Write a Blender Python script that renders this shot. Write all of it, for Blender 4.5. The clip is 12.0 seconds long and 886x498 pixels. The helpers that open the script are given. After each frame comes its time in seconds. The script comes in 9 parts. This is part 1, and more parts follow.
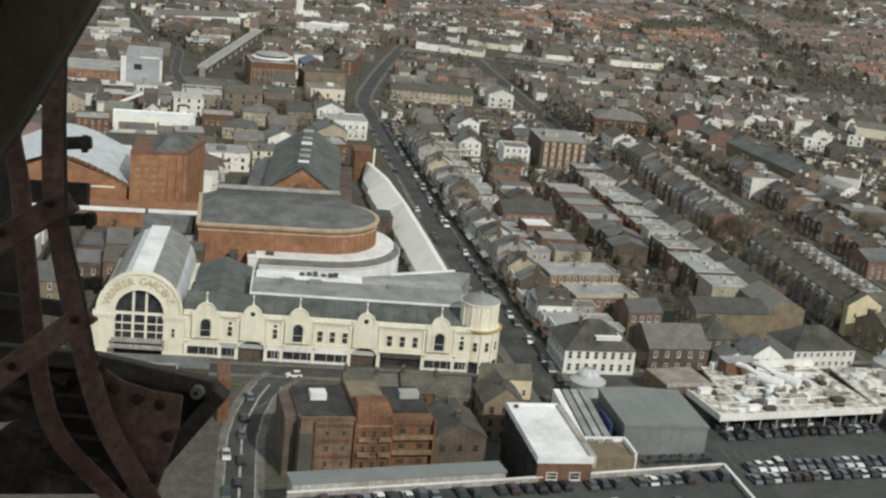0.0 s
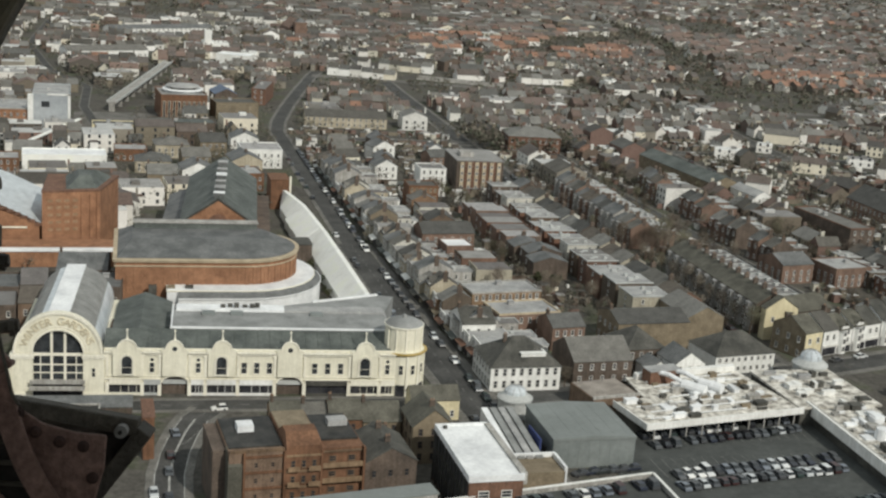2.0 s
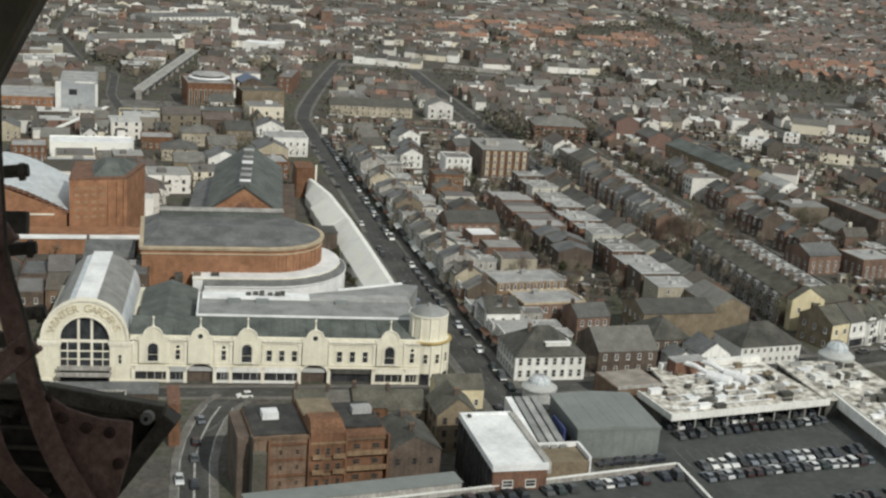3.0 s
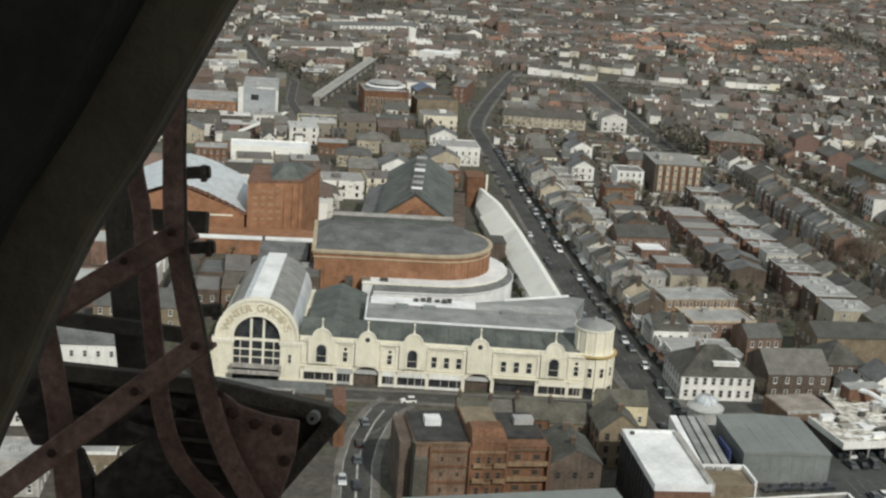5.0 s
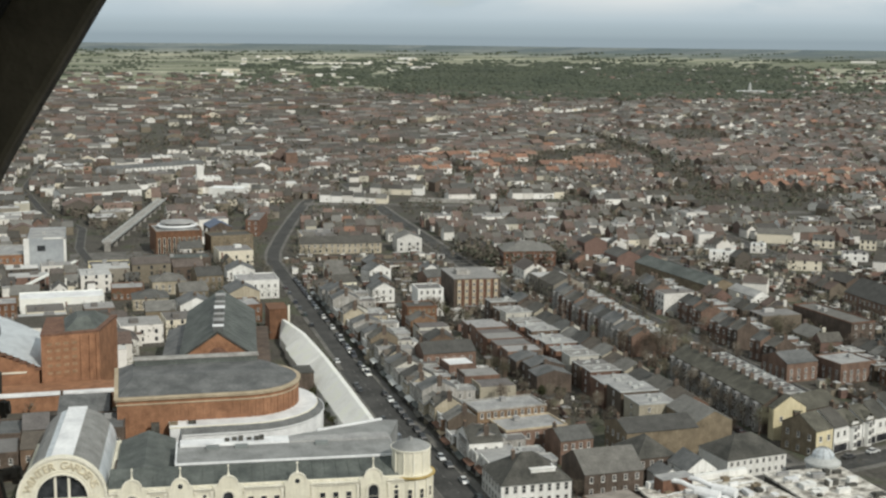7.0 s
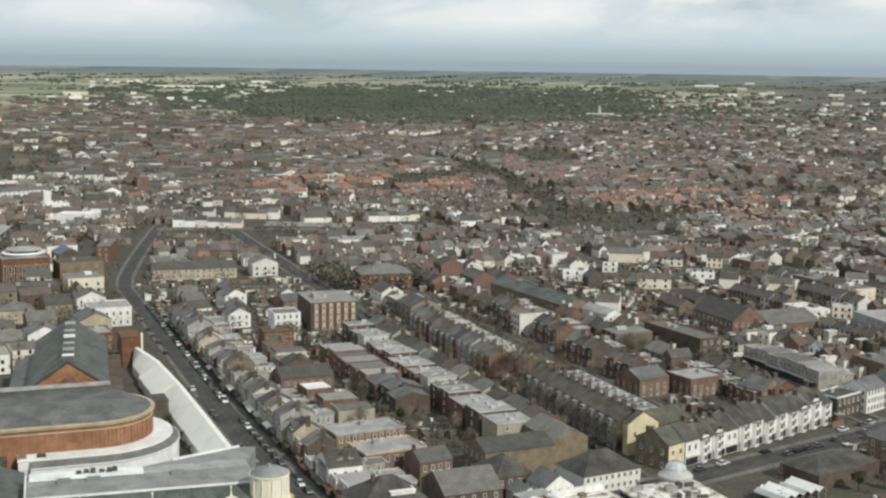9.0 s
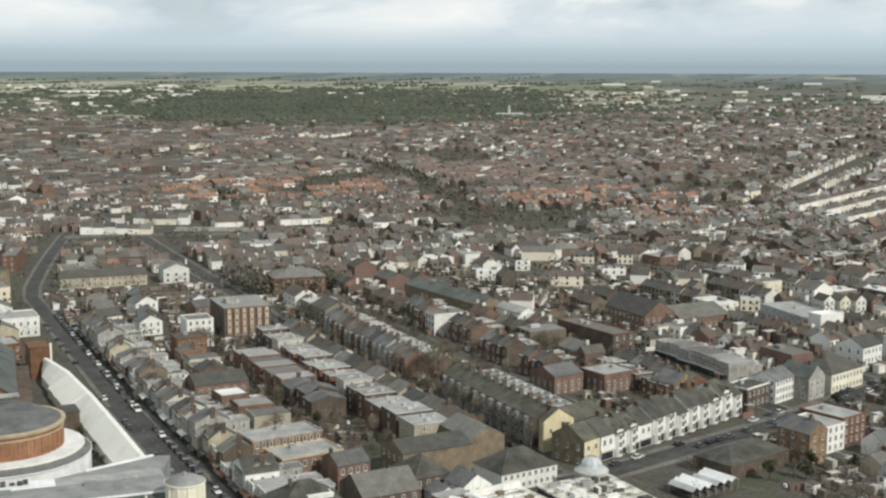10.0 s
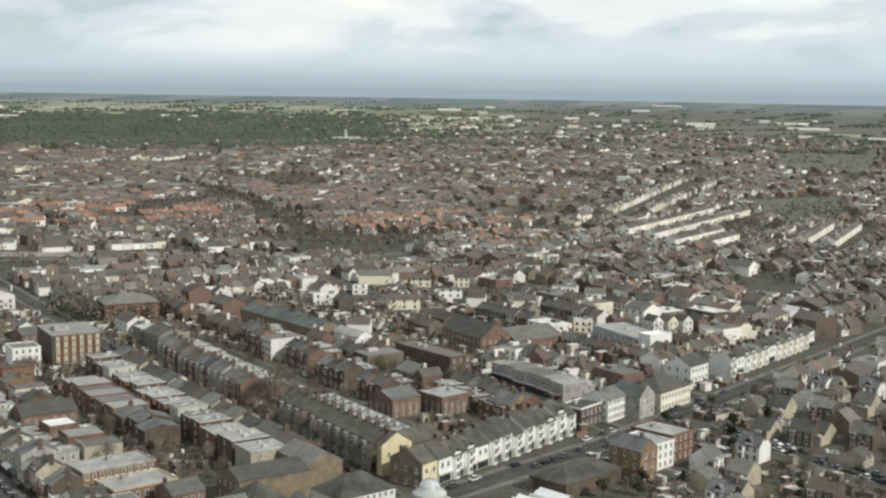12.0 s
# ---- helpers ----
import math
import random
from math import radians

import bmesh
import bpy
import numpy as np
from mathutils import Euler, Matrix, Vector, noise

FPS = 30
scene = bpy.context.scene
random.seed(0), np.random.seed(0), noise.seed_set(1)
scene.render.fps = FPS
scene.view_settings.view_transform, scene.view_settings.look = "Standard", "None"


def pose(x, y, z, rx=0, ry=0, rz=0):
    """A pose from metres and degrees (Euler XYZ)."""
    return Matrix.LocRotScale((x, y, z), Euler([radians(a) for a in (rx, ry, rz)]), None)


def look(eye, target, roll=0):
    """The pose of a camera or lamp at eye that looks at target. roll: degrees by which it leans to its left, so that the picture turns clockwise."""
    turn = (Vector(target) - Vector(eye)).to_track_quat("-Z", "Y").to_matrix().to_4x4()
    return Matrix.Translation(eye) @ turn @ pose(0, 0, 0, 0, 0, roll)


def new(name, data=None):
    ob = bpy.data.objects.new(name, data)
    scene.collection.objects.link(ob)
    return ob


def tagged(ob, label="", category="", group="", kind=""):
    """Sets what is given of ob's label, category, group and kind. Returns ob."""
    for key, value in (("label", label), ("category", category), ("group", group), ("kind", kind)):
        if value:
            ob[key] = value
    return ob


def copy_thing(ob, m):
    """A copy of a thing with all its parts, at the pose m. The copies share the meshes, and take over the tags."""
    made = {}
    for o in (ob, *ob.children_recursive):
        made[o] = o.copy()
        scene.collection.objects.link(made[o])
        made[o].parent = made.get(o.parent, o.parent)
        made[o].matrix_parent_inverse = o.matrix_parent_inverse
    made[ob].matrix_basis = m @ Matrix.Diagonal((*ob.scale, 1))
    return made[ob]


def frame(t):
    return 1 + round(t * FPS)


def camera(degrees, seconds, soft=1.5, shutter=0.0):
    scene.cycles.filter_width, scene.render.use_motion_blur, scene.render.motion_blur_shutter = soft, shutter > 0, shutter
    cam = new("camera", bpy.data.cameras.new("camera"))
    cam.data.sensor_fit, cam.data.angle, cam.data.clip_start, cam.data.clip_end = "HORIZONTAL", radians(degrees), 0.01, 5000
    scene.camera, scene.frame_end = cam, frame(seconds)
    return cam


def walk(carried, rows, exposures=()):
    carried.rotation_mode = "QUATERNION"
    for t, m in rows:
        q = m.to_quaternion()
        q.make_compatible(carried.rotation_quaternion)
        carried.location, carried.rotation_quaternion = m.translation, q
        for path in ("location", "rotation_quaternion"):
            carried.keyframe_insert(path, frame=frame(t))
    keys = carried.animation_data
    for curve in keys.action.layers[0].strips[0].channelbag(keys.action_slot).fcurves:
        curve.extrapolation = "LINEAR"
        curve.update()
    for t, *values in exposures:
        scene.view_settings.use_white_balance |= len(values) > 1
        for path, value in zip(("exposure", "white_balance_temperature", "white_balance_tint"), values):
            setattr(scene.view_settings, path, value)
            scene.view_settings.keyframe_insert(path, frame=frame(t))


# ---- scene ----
cam = camera(37.97, 12.0, soft=2.4)
EYE_Z = 115.0


def eye_pose(yaw, pitch, roll):
    """The camera high on the tower: heading, tilt and lean in degrees."""
    return pose(0, 0, EYE_Z) @ pose(0, 0, 0, 0, 0, yaw) @ pose(0, 0, 0, 90 + pitch) @ pose(0, 0, 0, 0, 0, roll)


walk(cam, [
    (0.0, eye_pose(-12.50, -15.93, 6.09)),
    (0.5, eye_pose(-12.03, -15.45, 6.30)),
    (1.0, eye_pose(-12.82, -15.33, 6.11)),
    (1.5, eye_pose(-14.19, -15.01, 5.48)),
    (2.0, eye_pose(-16.05, -14.61, 4.24)),
    (2.5, eye_pose(-16.44, -14.53, 3.80)),
    (3.0, eye_pose(-14.94, -15.18, 4.23)),
    (3.5, eye_pose(-11.98, -14.92, 4.33)),
    (3.7, eye_pose(-9.72, -14.65, 4.63)),
    (4.5, eye_pose(-6.60, -14.95, 4.60)),
    (5.3, eye_pose(-7.65, -15.44, 4.16)),
    (5.5, eye_pose(-7.99, -15.49, 4.16)),
    (6.0, eye_pose(-11.31, -13.47, 2.24)),
    (6.5, eye_pose(-13.98, -11.03, 0.85)),
    (7.0, eye_pose(-15.89, -9.31, 0.68)),
    (7.2, eye_pose(-16.16, -8.85, 0.60)),
    (8.8, eye_pose(-21.31, -8.11, 0.59)),
    (9.0, eye_pose(-22.32, -8.21, 0.85)),
    (9.5, eye_pose(-24.64, -8.14, 0.65)),
    (10.0, eye_pose(-26.22, -8.12, 0.20)),
    (10.5, eye_pose(-30.49, -7.64, 0.72)),
    (11.0, eye_pose(-32.05, -7.16, 0.68)),
    (11.5, eye_pose(-33.20, -7.22, 0.92)),
    (12.0, eye_pose(-33.51, -6.99, 0.88)),
], exposures=[(0.0, 0.0), (6.0, 0.0), (7.2, 0.05), (9.0, 0.18), (12.0, 0.28)])

# ---- light: a pale sun through broken cloud, from behind the camera's right ----
SUN_EL, SUN_AZ = 38.0, 160.0      # degrees up; degrees clockwise from +y
sun = new("sun", bpy.data.lights.new("sun", "SUN"))
sun.data.energy, sun.data.angle, sun.data.color = 2.95, radians(1.5), (1.0, 0.965, 0.87)
sun_from = Vector((math.sin(radians(SUN_AZ)) * math.cos(radians(SUN_EL)), math.cos(radians(SUN_AZ)) * math.cos(radians(SUN_EL)), math.sin(radians(SUN_EL))))
sun.matrix_world = look(sun_from * 400, (0, 0, 0))

world = bpy.data.worlds.new("sky")
scene.world = world
world.use_nodes = True


class Nodes:
    """Short hand for a node tree."""

    def __init__(self, tree):
        self.tree = tree
        tree.nodes.clear()

    def add(self, kind, **sets):
        n = self.tree.nodes.new(kind)
        for key, value in sets.items():
            if key in n.inputs:
                n.inputs[key].default_value = value
            else:
                setattr(n, key, value)
        return n

    def link(self, a, b):
        self.tree.links.new(a, b)

    def ramp(self, fac, stops, smooth=False):
        n = self.tree.nodes.new("ShaderNodeValToRGB")
        n.color_ramp.interpolation = "EASE" if smooth else "LINEAR"
        e = n.color_ramp.elements
        while len(e) < len(stops):
            e.new(0.5)
        for k, (p, c) in enumerate(stops):
            e[k].position, e[k].color = p, (*c, 1) if len(c) == 3 else (c[0], c[0], c[0], 1)
        self.link(fac, n.inputs["Fac"])
        return n.outputs["Color"]

    def mix(self, fac, a, b, blend="MIX"):
        n = self.tree.nodes.new("ShaderNodeMix")
        n.data_type, n.blend_type = "RGBA", blend
        for i, x in ((0, fac), (6, a), (7, b)):
            if hasattr(x, "links"):
                self.link(x, n.inputs[i])
            elif i == 0:
                n.inputs[0].default_value = x
            else:
                n.inputs[i].default_value = (*x, 1)
        return n.outputs[2]

    def math(self, op, a, b=0.0):
        n = self.tree.nodes.new("ShaderNodeMath")
        n.operation = op
        for i, x in ((0, a), (1, b)):
            if hasattr(x, "links"):
                self.link(x, n.inputs[i])
            else:
                n.inputs[i].default_value = x
        return n.outputs[0]


def make_sky():
    n = Nodes(world.node_tree)
    co = n.add("ShaderNodeTexCoord").outputs["Generated"]
    sky = n.add("ShaderNodeTexSky", sky_type="NISHITA", sun_disc=False, sun_elevation=radians(SUN_EL), sun_rotation=radians(SUN_AZ), altitude=100)
    sep = n.add("ShaderNodeSeparateXYZ")
    n.link(co, sep.inputs[0])
    blue = n.add("ShaderNodeVectorMath", operation="SCALE")
    n.link(sky.outputs[0], blue.inputs[0])
    blue.inputs["Scale"].default_value = 0.10
    # broken cloud: broad heaps, flattened towards the horizon, over a blue-grey haze band
    mp = n.add("ShaderNodeMapping")
    mp.inputs["Scale"].default_value = (5.5, 5.5, 20.0)
    n.link(co, mp.inputs["Vector"])
    big = n.add("ShaderNodeTexNoise", Scale=1.0, Detail=8.0, Roughness=0.52, Distortion=0.35)
    n.link(mp.outputs[0], big.inputs["Vector"])
    puff = n.ramp(big.outputs["Fac"], [(0.36, (0.44, 0.52, 0.57)), (0.47, (0.57, 0.64, 0.67)), (0.56, (0.72, 0.75, 0.75)), (0.68, (0.83, 0.83, 0.80))], True)
    low = n.ramp(sep.outputs["Z"], [(0.0, (0.30, 0.37, 0.41)), (0.006, (0.37, 0.45, 0.49)), (0.018, (0.46, 0.55, 0.60)), (0.04, (0.56, 0.66, 0.71))], True)
    fade = n.ramp(sep.outputs["Z"], [(0.010, (0.0,)), (0.046, (1.0,))], True)
    deck = n.mix(fade, low, puff)
    # heavier, greyer cloud overhead
    deck = n.mix(1.0, deck, n.ramp(sep.outputs["Z"], [(0.10, (1.0, 1.0, 1.0)), (0.55, (0.74, 0.745, 0.73))], True), "MULTIPLY")
    gaps = n.ramp(big.outputs["Fac"], [(0.30, (1.0,)), (0.40, (0.0,))], True)
    gaps = n.math("MULTIPLY", gaps, n.math("MULTIPLY", fade, 0.5))
    bg = n.add("ShaderNodeBackground")
    n.link(n.mix(gaps, deck, blue.outputs[0]), bg.inputs["Color"])
    bg.inputs["Strength"].default_value = 1.0
    n.link(bg.outputs[0], n.add("ShaderNodeOutputWorld").inputs["Surface"])


make_sky()

# ---- materials ----


def material(name, tones, rough=0.85, metal=0.0, scale=1.0, vary=0.35, bump=0.25, fine=None, by="", spec=0.3, streak=0.0):
    """A weathered surface. tones: colours that a large and a fine noise blend (by 'object' or 'island': a tone for each piece).
    scale: size in metres of the large patches; streak: rain streaks down upright faces."""
    m = bpy.data.materials.new(name)
    m.use_nodes = True
    n = Nodes(m.node_tree)
    geo = n.add("ShaderNodeNewGeometry")
    pos = geo.outputs["Position"]
    broad = n.add("ShaderNodeTexNoise", Scale=1.0 / scale, Detail=5.0, Roughness=0.6)
    grain = n.add("ShaderNodeTexNoise", Scale=(fine or 9.0 / scale), Detail=4.0, Roughness=0.7)
    n.link(pos, broad.inputs["Vector"]), n.link(pos, grain.inputs["Vector"])
    if by:
        which = n.add("ShaderNodeObjectInfo").outputs["Random"] if by == "object" else geo.outputs["Random Per Island"]
        k = len(tones)
        ramp = [(i / k, c) for i, c in enumerate(tones)]
        node = n.tree.nodes.new("ShaderNodeValToRGB")
        node.color_ramp.interpolation = "CONSTANT"
        while len(node.color_ramp.elements) < k:
            node.color_ramp.elements.new(0.5)
        for i, (p, c) in enumerate(ramp):
            node.color_ramp.elements[i].position, node.color_ramp.elements[i].color = p, (*c, 1)
        n.link(which, node.inputs["Fac"])
        base = node.outputs["Color"]
    else:
        k = len(tones)
        base = n.ramp(broad.outputs["Fac"], [(0.3 + 0.4 * i / max(k - 1, 1), c) for i, c in enumerate(tones)]) if k > 1 else n.mix(0.0, tones[0], tones[0])
    dirt = n.ramp(grain.outputs["Fac"], [(0.3, (1 - vary,) * 3), (0.7, (1 + vary,) * 3)])
    base = n.mix(1.0, base, dirt, "MULTIPLY")
    patch = n.ramp(broad.outputs["Fac"], [(0.32, (1 - vary * 0.7,) * 3), (0.68, (1 + vary * 0.5,) * 3)])
    base = n.mix(1.0, base, patch, "MULTIPLY")
    if streak:
        mp = n.add("ShaderNodeMapping")
        mp.inputs["Scale"].default_value = (1.6, 1.6, 0.12)
        n.link(pos, mp.inputs["Vector"])
        run = n.add("ShaderNodeTexNoise", Scale=1.0, Detail=4.0, Roughness=0.65)
        n.link(mp.outputs[0], run.inputs["Vector"])
        base = n.mix(1.0, base, n.ramp(run.outputs["Fac"], [(0.35, (1 - streak, 1 - streak * 1.05, 1 - streak * 1.15)), (0.6, (1.0, 1.0, 1.0))]), "MULTIPLY")
    b = n.add("ShaderNodeBsdfPrincipled", Roughness=rough, Metallic=metal)
    b.inputs["Specular IOR Level"].default_value = spec
    n.link(base, b.inputs["Base Color"])
    if bump:
        bp = n.add("ShaderNodeBump", Strength=bump, Distance=0.05)
        n.link(grain.outputs["Fac"], bp.inputs["Height"])
        n.link(bp.outputs[0], b.inputs["Normal"])
    n.link(b.outputs[0], n.add("ShaderNodeOutputMaterial").inputs["Surface"])
    return m


M = {}
M["cream"] = material("cream_stucco", [(0.66, 0.63, 0.51), (0.75, 0.72, 0.60)], scale=6, vary=0.08, streak=0.10)
M["cream_trim"] = material("cream_trim", [(0.72, 0.69, 0.58), (0.78, 0.75, 0.65)], scale=4, vary=0.10, streak=0.10)
M["ochre_trim"] = material("ochre_trim", [(0.38, 0.28, 0.10), (0.46, 0.35, 0.15)], scale=3, vary=0.2)
M["white"] = material("white_render", [(0.68, 0.68, 0.65), (0.78, 0.78, 0.76)], scale=5, vary=0.10, streak=0.15)
M["white_roof"] = material("white_membrane", [(0.62, 0.63, 0.64), (0.78, 0.79, 0.79)], scale=7, vary=0.12, rough=0.6)
M["vault_glass"] = material("vault_glazing", [(0.42, 0.46, 0.49), (0.58, 0.62, 0.64)], scale=3, vary=0.15, rough=0.35, spec=0.5)
M["vault_grey"] = material("vault_grey_sheet", [(0.19, 0.19, 0.18), (0.25, 0.25, 0.24)], scale=4, vary=0.2, rough=0.6)
M["slate"] = material("grey_slate", [(0.10, 0.105, 0.105), (0.15, 0.152, 0.15)], scale=5, vary=0.3, rough=0.7)
M["slate_green"] = material("greenish_slate", [(0.070, 0.080, 0.075), (0.112, 0.123, 0.114)], scale=5, vary=0.28, rough=0.7)
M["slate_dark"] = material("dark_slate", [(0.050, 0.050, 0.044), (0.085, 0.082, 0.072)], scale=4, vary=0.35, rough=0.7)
M["slate_olive"] = material("olive_brown_slate", [(0.076, 0.073, 0.058), (0.112, 0.107, 0.087)], scale=4, vary=0.3, rough=0.75)
M["roof_tile"] = material("mixed_roof_covering", [(0.088, 0.084, 0.075), (0.118, 0.113, 0.101), (0.105, 0.105, 0.10), (0.145, 0.14, 0.128), (0.108, 0.094, 0.079), (0.075, 0.074, 0.069), (0.17, 0.167, 0.155)], scale=3, vary=0.36, by="object")
M["roof_far"] = material("far_roof_covering", [(0.075, 0.070, 0.061), (0.10, 0.094, 0.083), (0.095, 0.094, 0.088), (0.135, 0.13, 0.118), (0.115, 0.095, 0.084), (0.074, 0.07, 0.065), (0.17, 0.167, 0.155), (0.108, 0.094, 0.086), (0.125, 0.092, 0.078)], scale=8, vary=0.32, by="island", bump=0)
M["roof_orange"] = material("orange_tile", [(0.22, 0.125, 0.088), (0.26, 0.15, 0.105), (0.18, 0.108, 0.08), (0.24, 0.15, 0.11), (0.13, 0.10, 0.085)], scale=5, vary=0.25, by="island", bump=0)
M["roof_rose"] = material("rose_brown_tile", [(0.135, 0.105, 0.092), (0.16, 0.118, 0.10), (0.12, 0.10, 0.09), (0.175, 0.125, 0.104), (0.11, 0.098, 0.09)], scale=6, vary=0.3, by="island", bump=0)
M["mid_deck"] = material("mid_grey_deck", [(0.19, 0.195, 0.19), (0.27, 0.275, 0.27)], scale=5, vary=0.18, rough=0.7)
M["tar_roof"] = material("black_tar_roof", [(0.020, 0.020, 0.019), (0.034, 0.033, 0.030), (0.050, 0.048, 0.043)], scale=3, vary=0.35, rough=0.6)
M["lead"] = material("pale_felt_roof", [(0.26, 0.26, 0.26), (0.36, 0.36, 0.35)], scale=5, vary=0.22, rough=0.7)
M["felt"] = material("grey_felt_roof", [(0.17, 0.165, 0.16), (0.25, 0.245, 0.235), (0.31, 0.305, 0.30), (0.14, 0.13, 0.125)], scale=4, vary=0.28, by="object")
M["grey_sheet"] = material("grey_roof_sheet", [(0.165, 0.18, 0.173), (0.20, 0.217, 0.21)], scale=9, vary=0.08, rough=0.55)
M["grey_clad"] = material("grey_cladding", [(0.16, 0.178, 0.173), (0.20, 0.218, 0.213)], scale=8, vary=0.12, rough=0.6)
M["blue_clad"] = material("blue_grey_cladding", [(0.30, 0.322, 0.34), (0.37, 0.392, 0.408)], scale=8, vary=0.12, rough=0.6)
M["blue_roof"] = material("dull_blue_roof_sheet", [(0.085, 0.115, 0.175), (0.12, 0.15, 0.21)], scale=5, vary=0.2, rough=0.6)
M["brick_orange"] = material("orange_brick", [(0.248, 0.127, 0.073), (0.308, 0.163, 0.094)], scale=3, vary=0.26, streak=0.05)
M["brick_red"] = material("red_brick", [(0.145, 0.082, 0.058), (0.19, 0.105, 0.072)], scale=4, vary=0.25, streak=0.25)
M["brick_dark"] = material("dark_brown_brick", [(0.095, 0.076, 0.063), (0.135, 0.104, 0.084)], scale=4, vary=0.28, streak=0.25)
M["wall_mix"] = material("mixed_house_wall", [(0.165, 0.10, 0.072), (0.135, 0.098, 0.072), (0.22, 0.14, 0.09), (0.52, 0.51, 0.46), (0.20, 0.165, 0.12), (0.14, 0.085, 0.064), (0.38, 0.35, 0.28), (0.11, 0.088, 0.068)], scale=4, vary=0.22, by="object", streak=0.2)
M["wall_far"] = material("far_house_wall", [(0.165, 0.108, 0.09), (0.135, 0.102, 0.088), (0.195, 0.125, 0.10), (0.66, 0.65, 0.61), (0.19, 0.165, 0.125), (0.115, 0.088, 0.07), (0.46, 0.44, 0.37), (0.10, 0.088, 0.075), (0.16, 0.135, 0.105), (0.135, 0.10, 0.078), (0.23, 0.21, 0.175), (0.60, 0.59, 0.56)], scale=6, vary=0.2, by="island", bump=0)
M["brick_pink"] = material("pinkish_brick", [(0.17, 0.115, 0.09), (0.225, 0.15, 0.115)], scale=4, vary=0.25, streak=0.25)
M["pale_deck"] = material("pale_grey_deck", [(0.36, 0.37, 0.36), (0.45, 0.46, 0.45)], scale=6, vary=0.14, rough=0.7)
M["hotel_brick"] = material("dull_hotel_brick", [(0.13, 0.086, 0.056), (0.175, 0.118, 0.076)], scale=3, vary=0.25, streak=0.3)
M["hotel_buff"] = material("pinkish_buff_brick", [(0.17, 0.118, 0.085), (0.225, 0.158, 0.115)], scale=3, vary=0.25, streak=0.3)
M["hotel_red"] = material("dull_orange_brick", [(0.145, 0.076, 0.045), (0.195, 0.102, 0.060)], scale=3, vary=0.25, streak=0.3)
M["buff"] = material("buff_render", [(0.36, 0.32, 0.24), (0.46, 0.41, 0.32)], scale=4, vary=0.16, streak=0.2)
M["arcade_white"] = material("white_roof_coating", [(0.72, 0.72, 0.67), (0.80, 0.80, 0.77), (0.76, 0.77, 0.68)], scale=7, vary=0.06, rough=0.7)
M["letter_paint"] = material("dull_gold_letters", [(0.50, 0.44, 0.31), (0.58, 0.52, 0.39)], scale=2, vary=0.15)
M["tan"] = material("tan_render", [(0.175, 0.142, 0.098), (0.225, 0.185, 0.13)], scale=3, vary=0.26, streak=0.08)
M["yellow"] = material("pale_yellow_render", [(0.60, 0.53, 0.35), (0.68, 0.61, 0.42)], scale=4, vary=0.10, streak=0.15)
M["peach"] = material("peach_brick", [(0.20, 0.135, 0.085), (0.27, 0.185, 0.115)], scale=3, vary=0.25, streak=0.25)
M["panel_brick"] = material("buff_brick_panel", [(0.27, 0.18, 0.11), (0.33, 0.22, 0.14)], scale=2, vary=0.25, streak=0.2)
M["pink_felt"] = material("worn_pinkish_felt", [(0.22, 0.195, 0.17), (0.29, 0.26, 0.23)], scale=3, vary=0.25)
M["stone_band"] = material("buff_stone_band", [(0.40, 0.33, 0.23), (0.48, 0.40, 0.29)], scale=3, vary=0.2)
M["concrete"] = material("stained_concrete", [(0.30, 0.29, 0.27), (0.42, 0.41, 0.39)], scale=4, vary=0.25, streak=0.3)
M["deck_roof"] = material("dirty_white_roof", [(0.13, 0.115, 0.095), (0.50, 0.475, 0.425), (0.70, 0.68, 0.63)], scale=2.2, vary=0.3)
M["asphalt"] = material("asphalt", [(0.047, 0.047, 0.045), (0.072, 0.071, 0.068)], scale=9, vary=0.3, rough=0.9)
M["lot"] = material("car_park_asphalt", [(0.050, 0.054, 0.052), (0.072, 0.077, 0.074)], scale=14, vary=0.2, rough=0.9)
M["asphalt_pale"] = material("bleached_asphalt", [(0.105, 0.10, 0.093), (0.155, 0.148, 0.138)], scale=9, vary=0.25, rough=0.9)
M["paving"] = material("paving", [(0.11, 0.106, 0.096), (0.16, 0.153, 0.14)], scale=6, vary=0.3)
M["kerb"] = material("kerb_stone", [(0.17, 0.165, 0.155), (0.21, 0.205, 0.19)], scale=3, vary=0.2)
M["paint_worn"] = material("worn_road_paint", [(0.11, 0.11, 0.105), (0.24, 0.24, 0.23)], scale=1.5, vary=0.4)
M["paint_mid"] = material("road_line_paint", [(0.30, 0.30, 0.28), (0.45, 0.45, 0.43)], scale=2, vary=0.3)
M["glass"] = material("dark_window_glass", [(0.02, 0.022, 0.025), (0.05, 0.055, 0.06)], scale=2, vary=0.3, rough=0.12, bump=0, spec=0.6)
M["frame"] = material("white_window_frame", [(0.50, 0.49, 0.46), (0.62, 0.61, 0.58)], scale=2, vary=0.15, bump=0)
M["shop"] = material("shop_glass", [(0.015, 0.016, 0.02), (0.05, 0.05, 0.055)], scale=2.5, vary=0.4, rough=0.5, bump=0)
M["blue_fascia"] = material("blue_fascia", [(0.03, 0.04, 0.12), (0.05, 0.07, 0.18)], scale=3, vary=0.2)
M["pot"] = material("clay_pot", [(0.24, 0.15, 0.10), (0.30, 0.20, 0.14)], scale=1, vary=0.3)
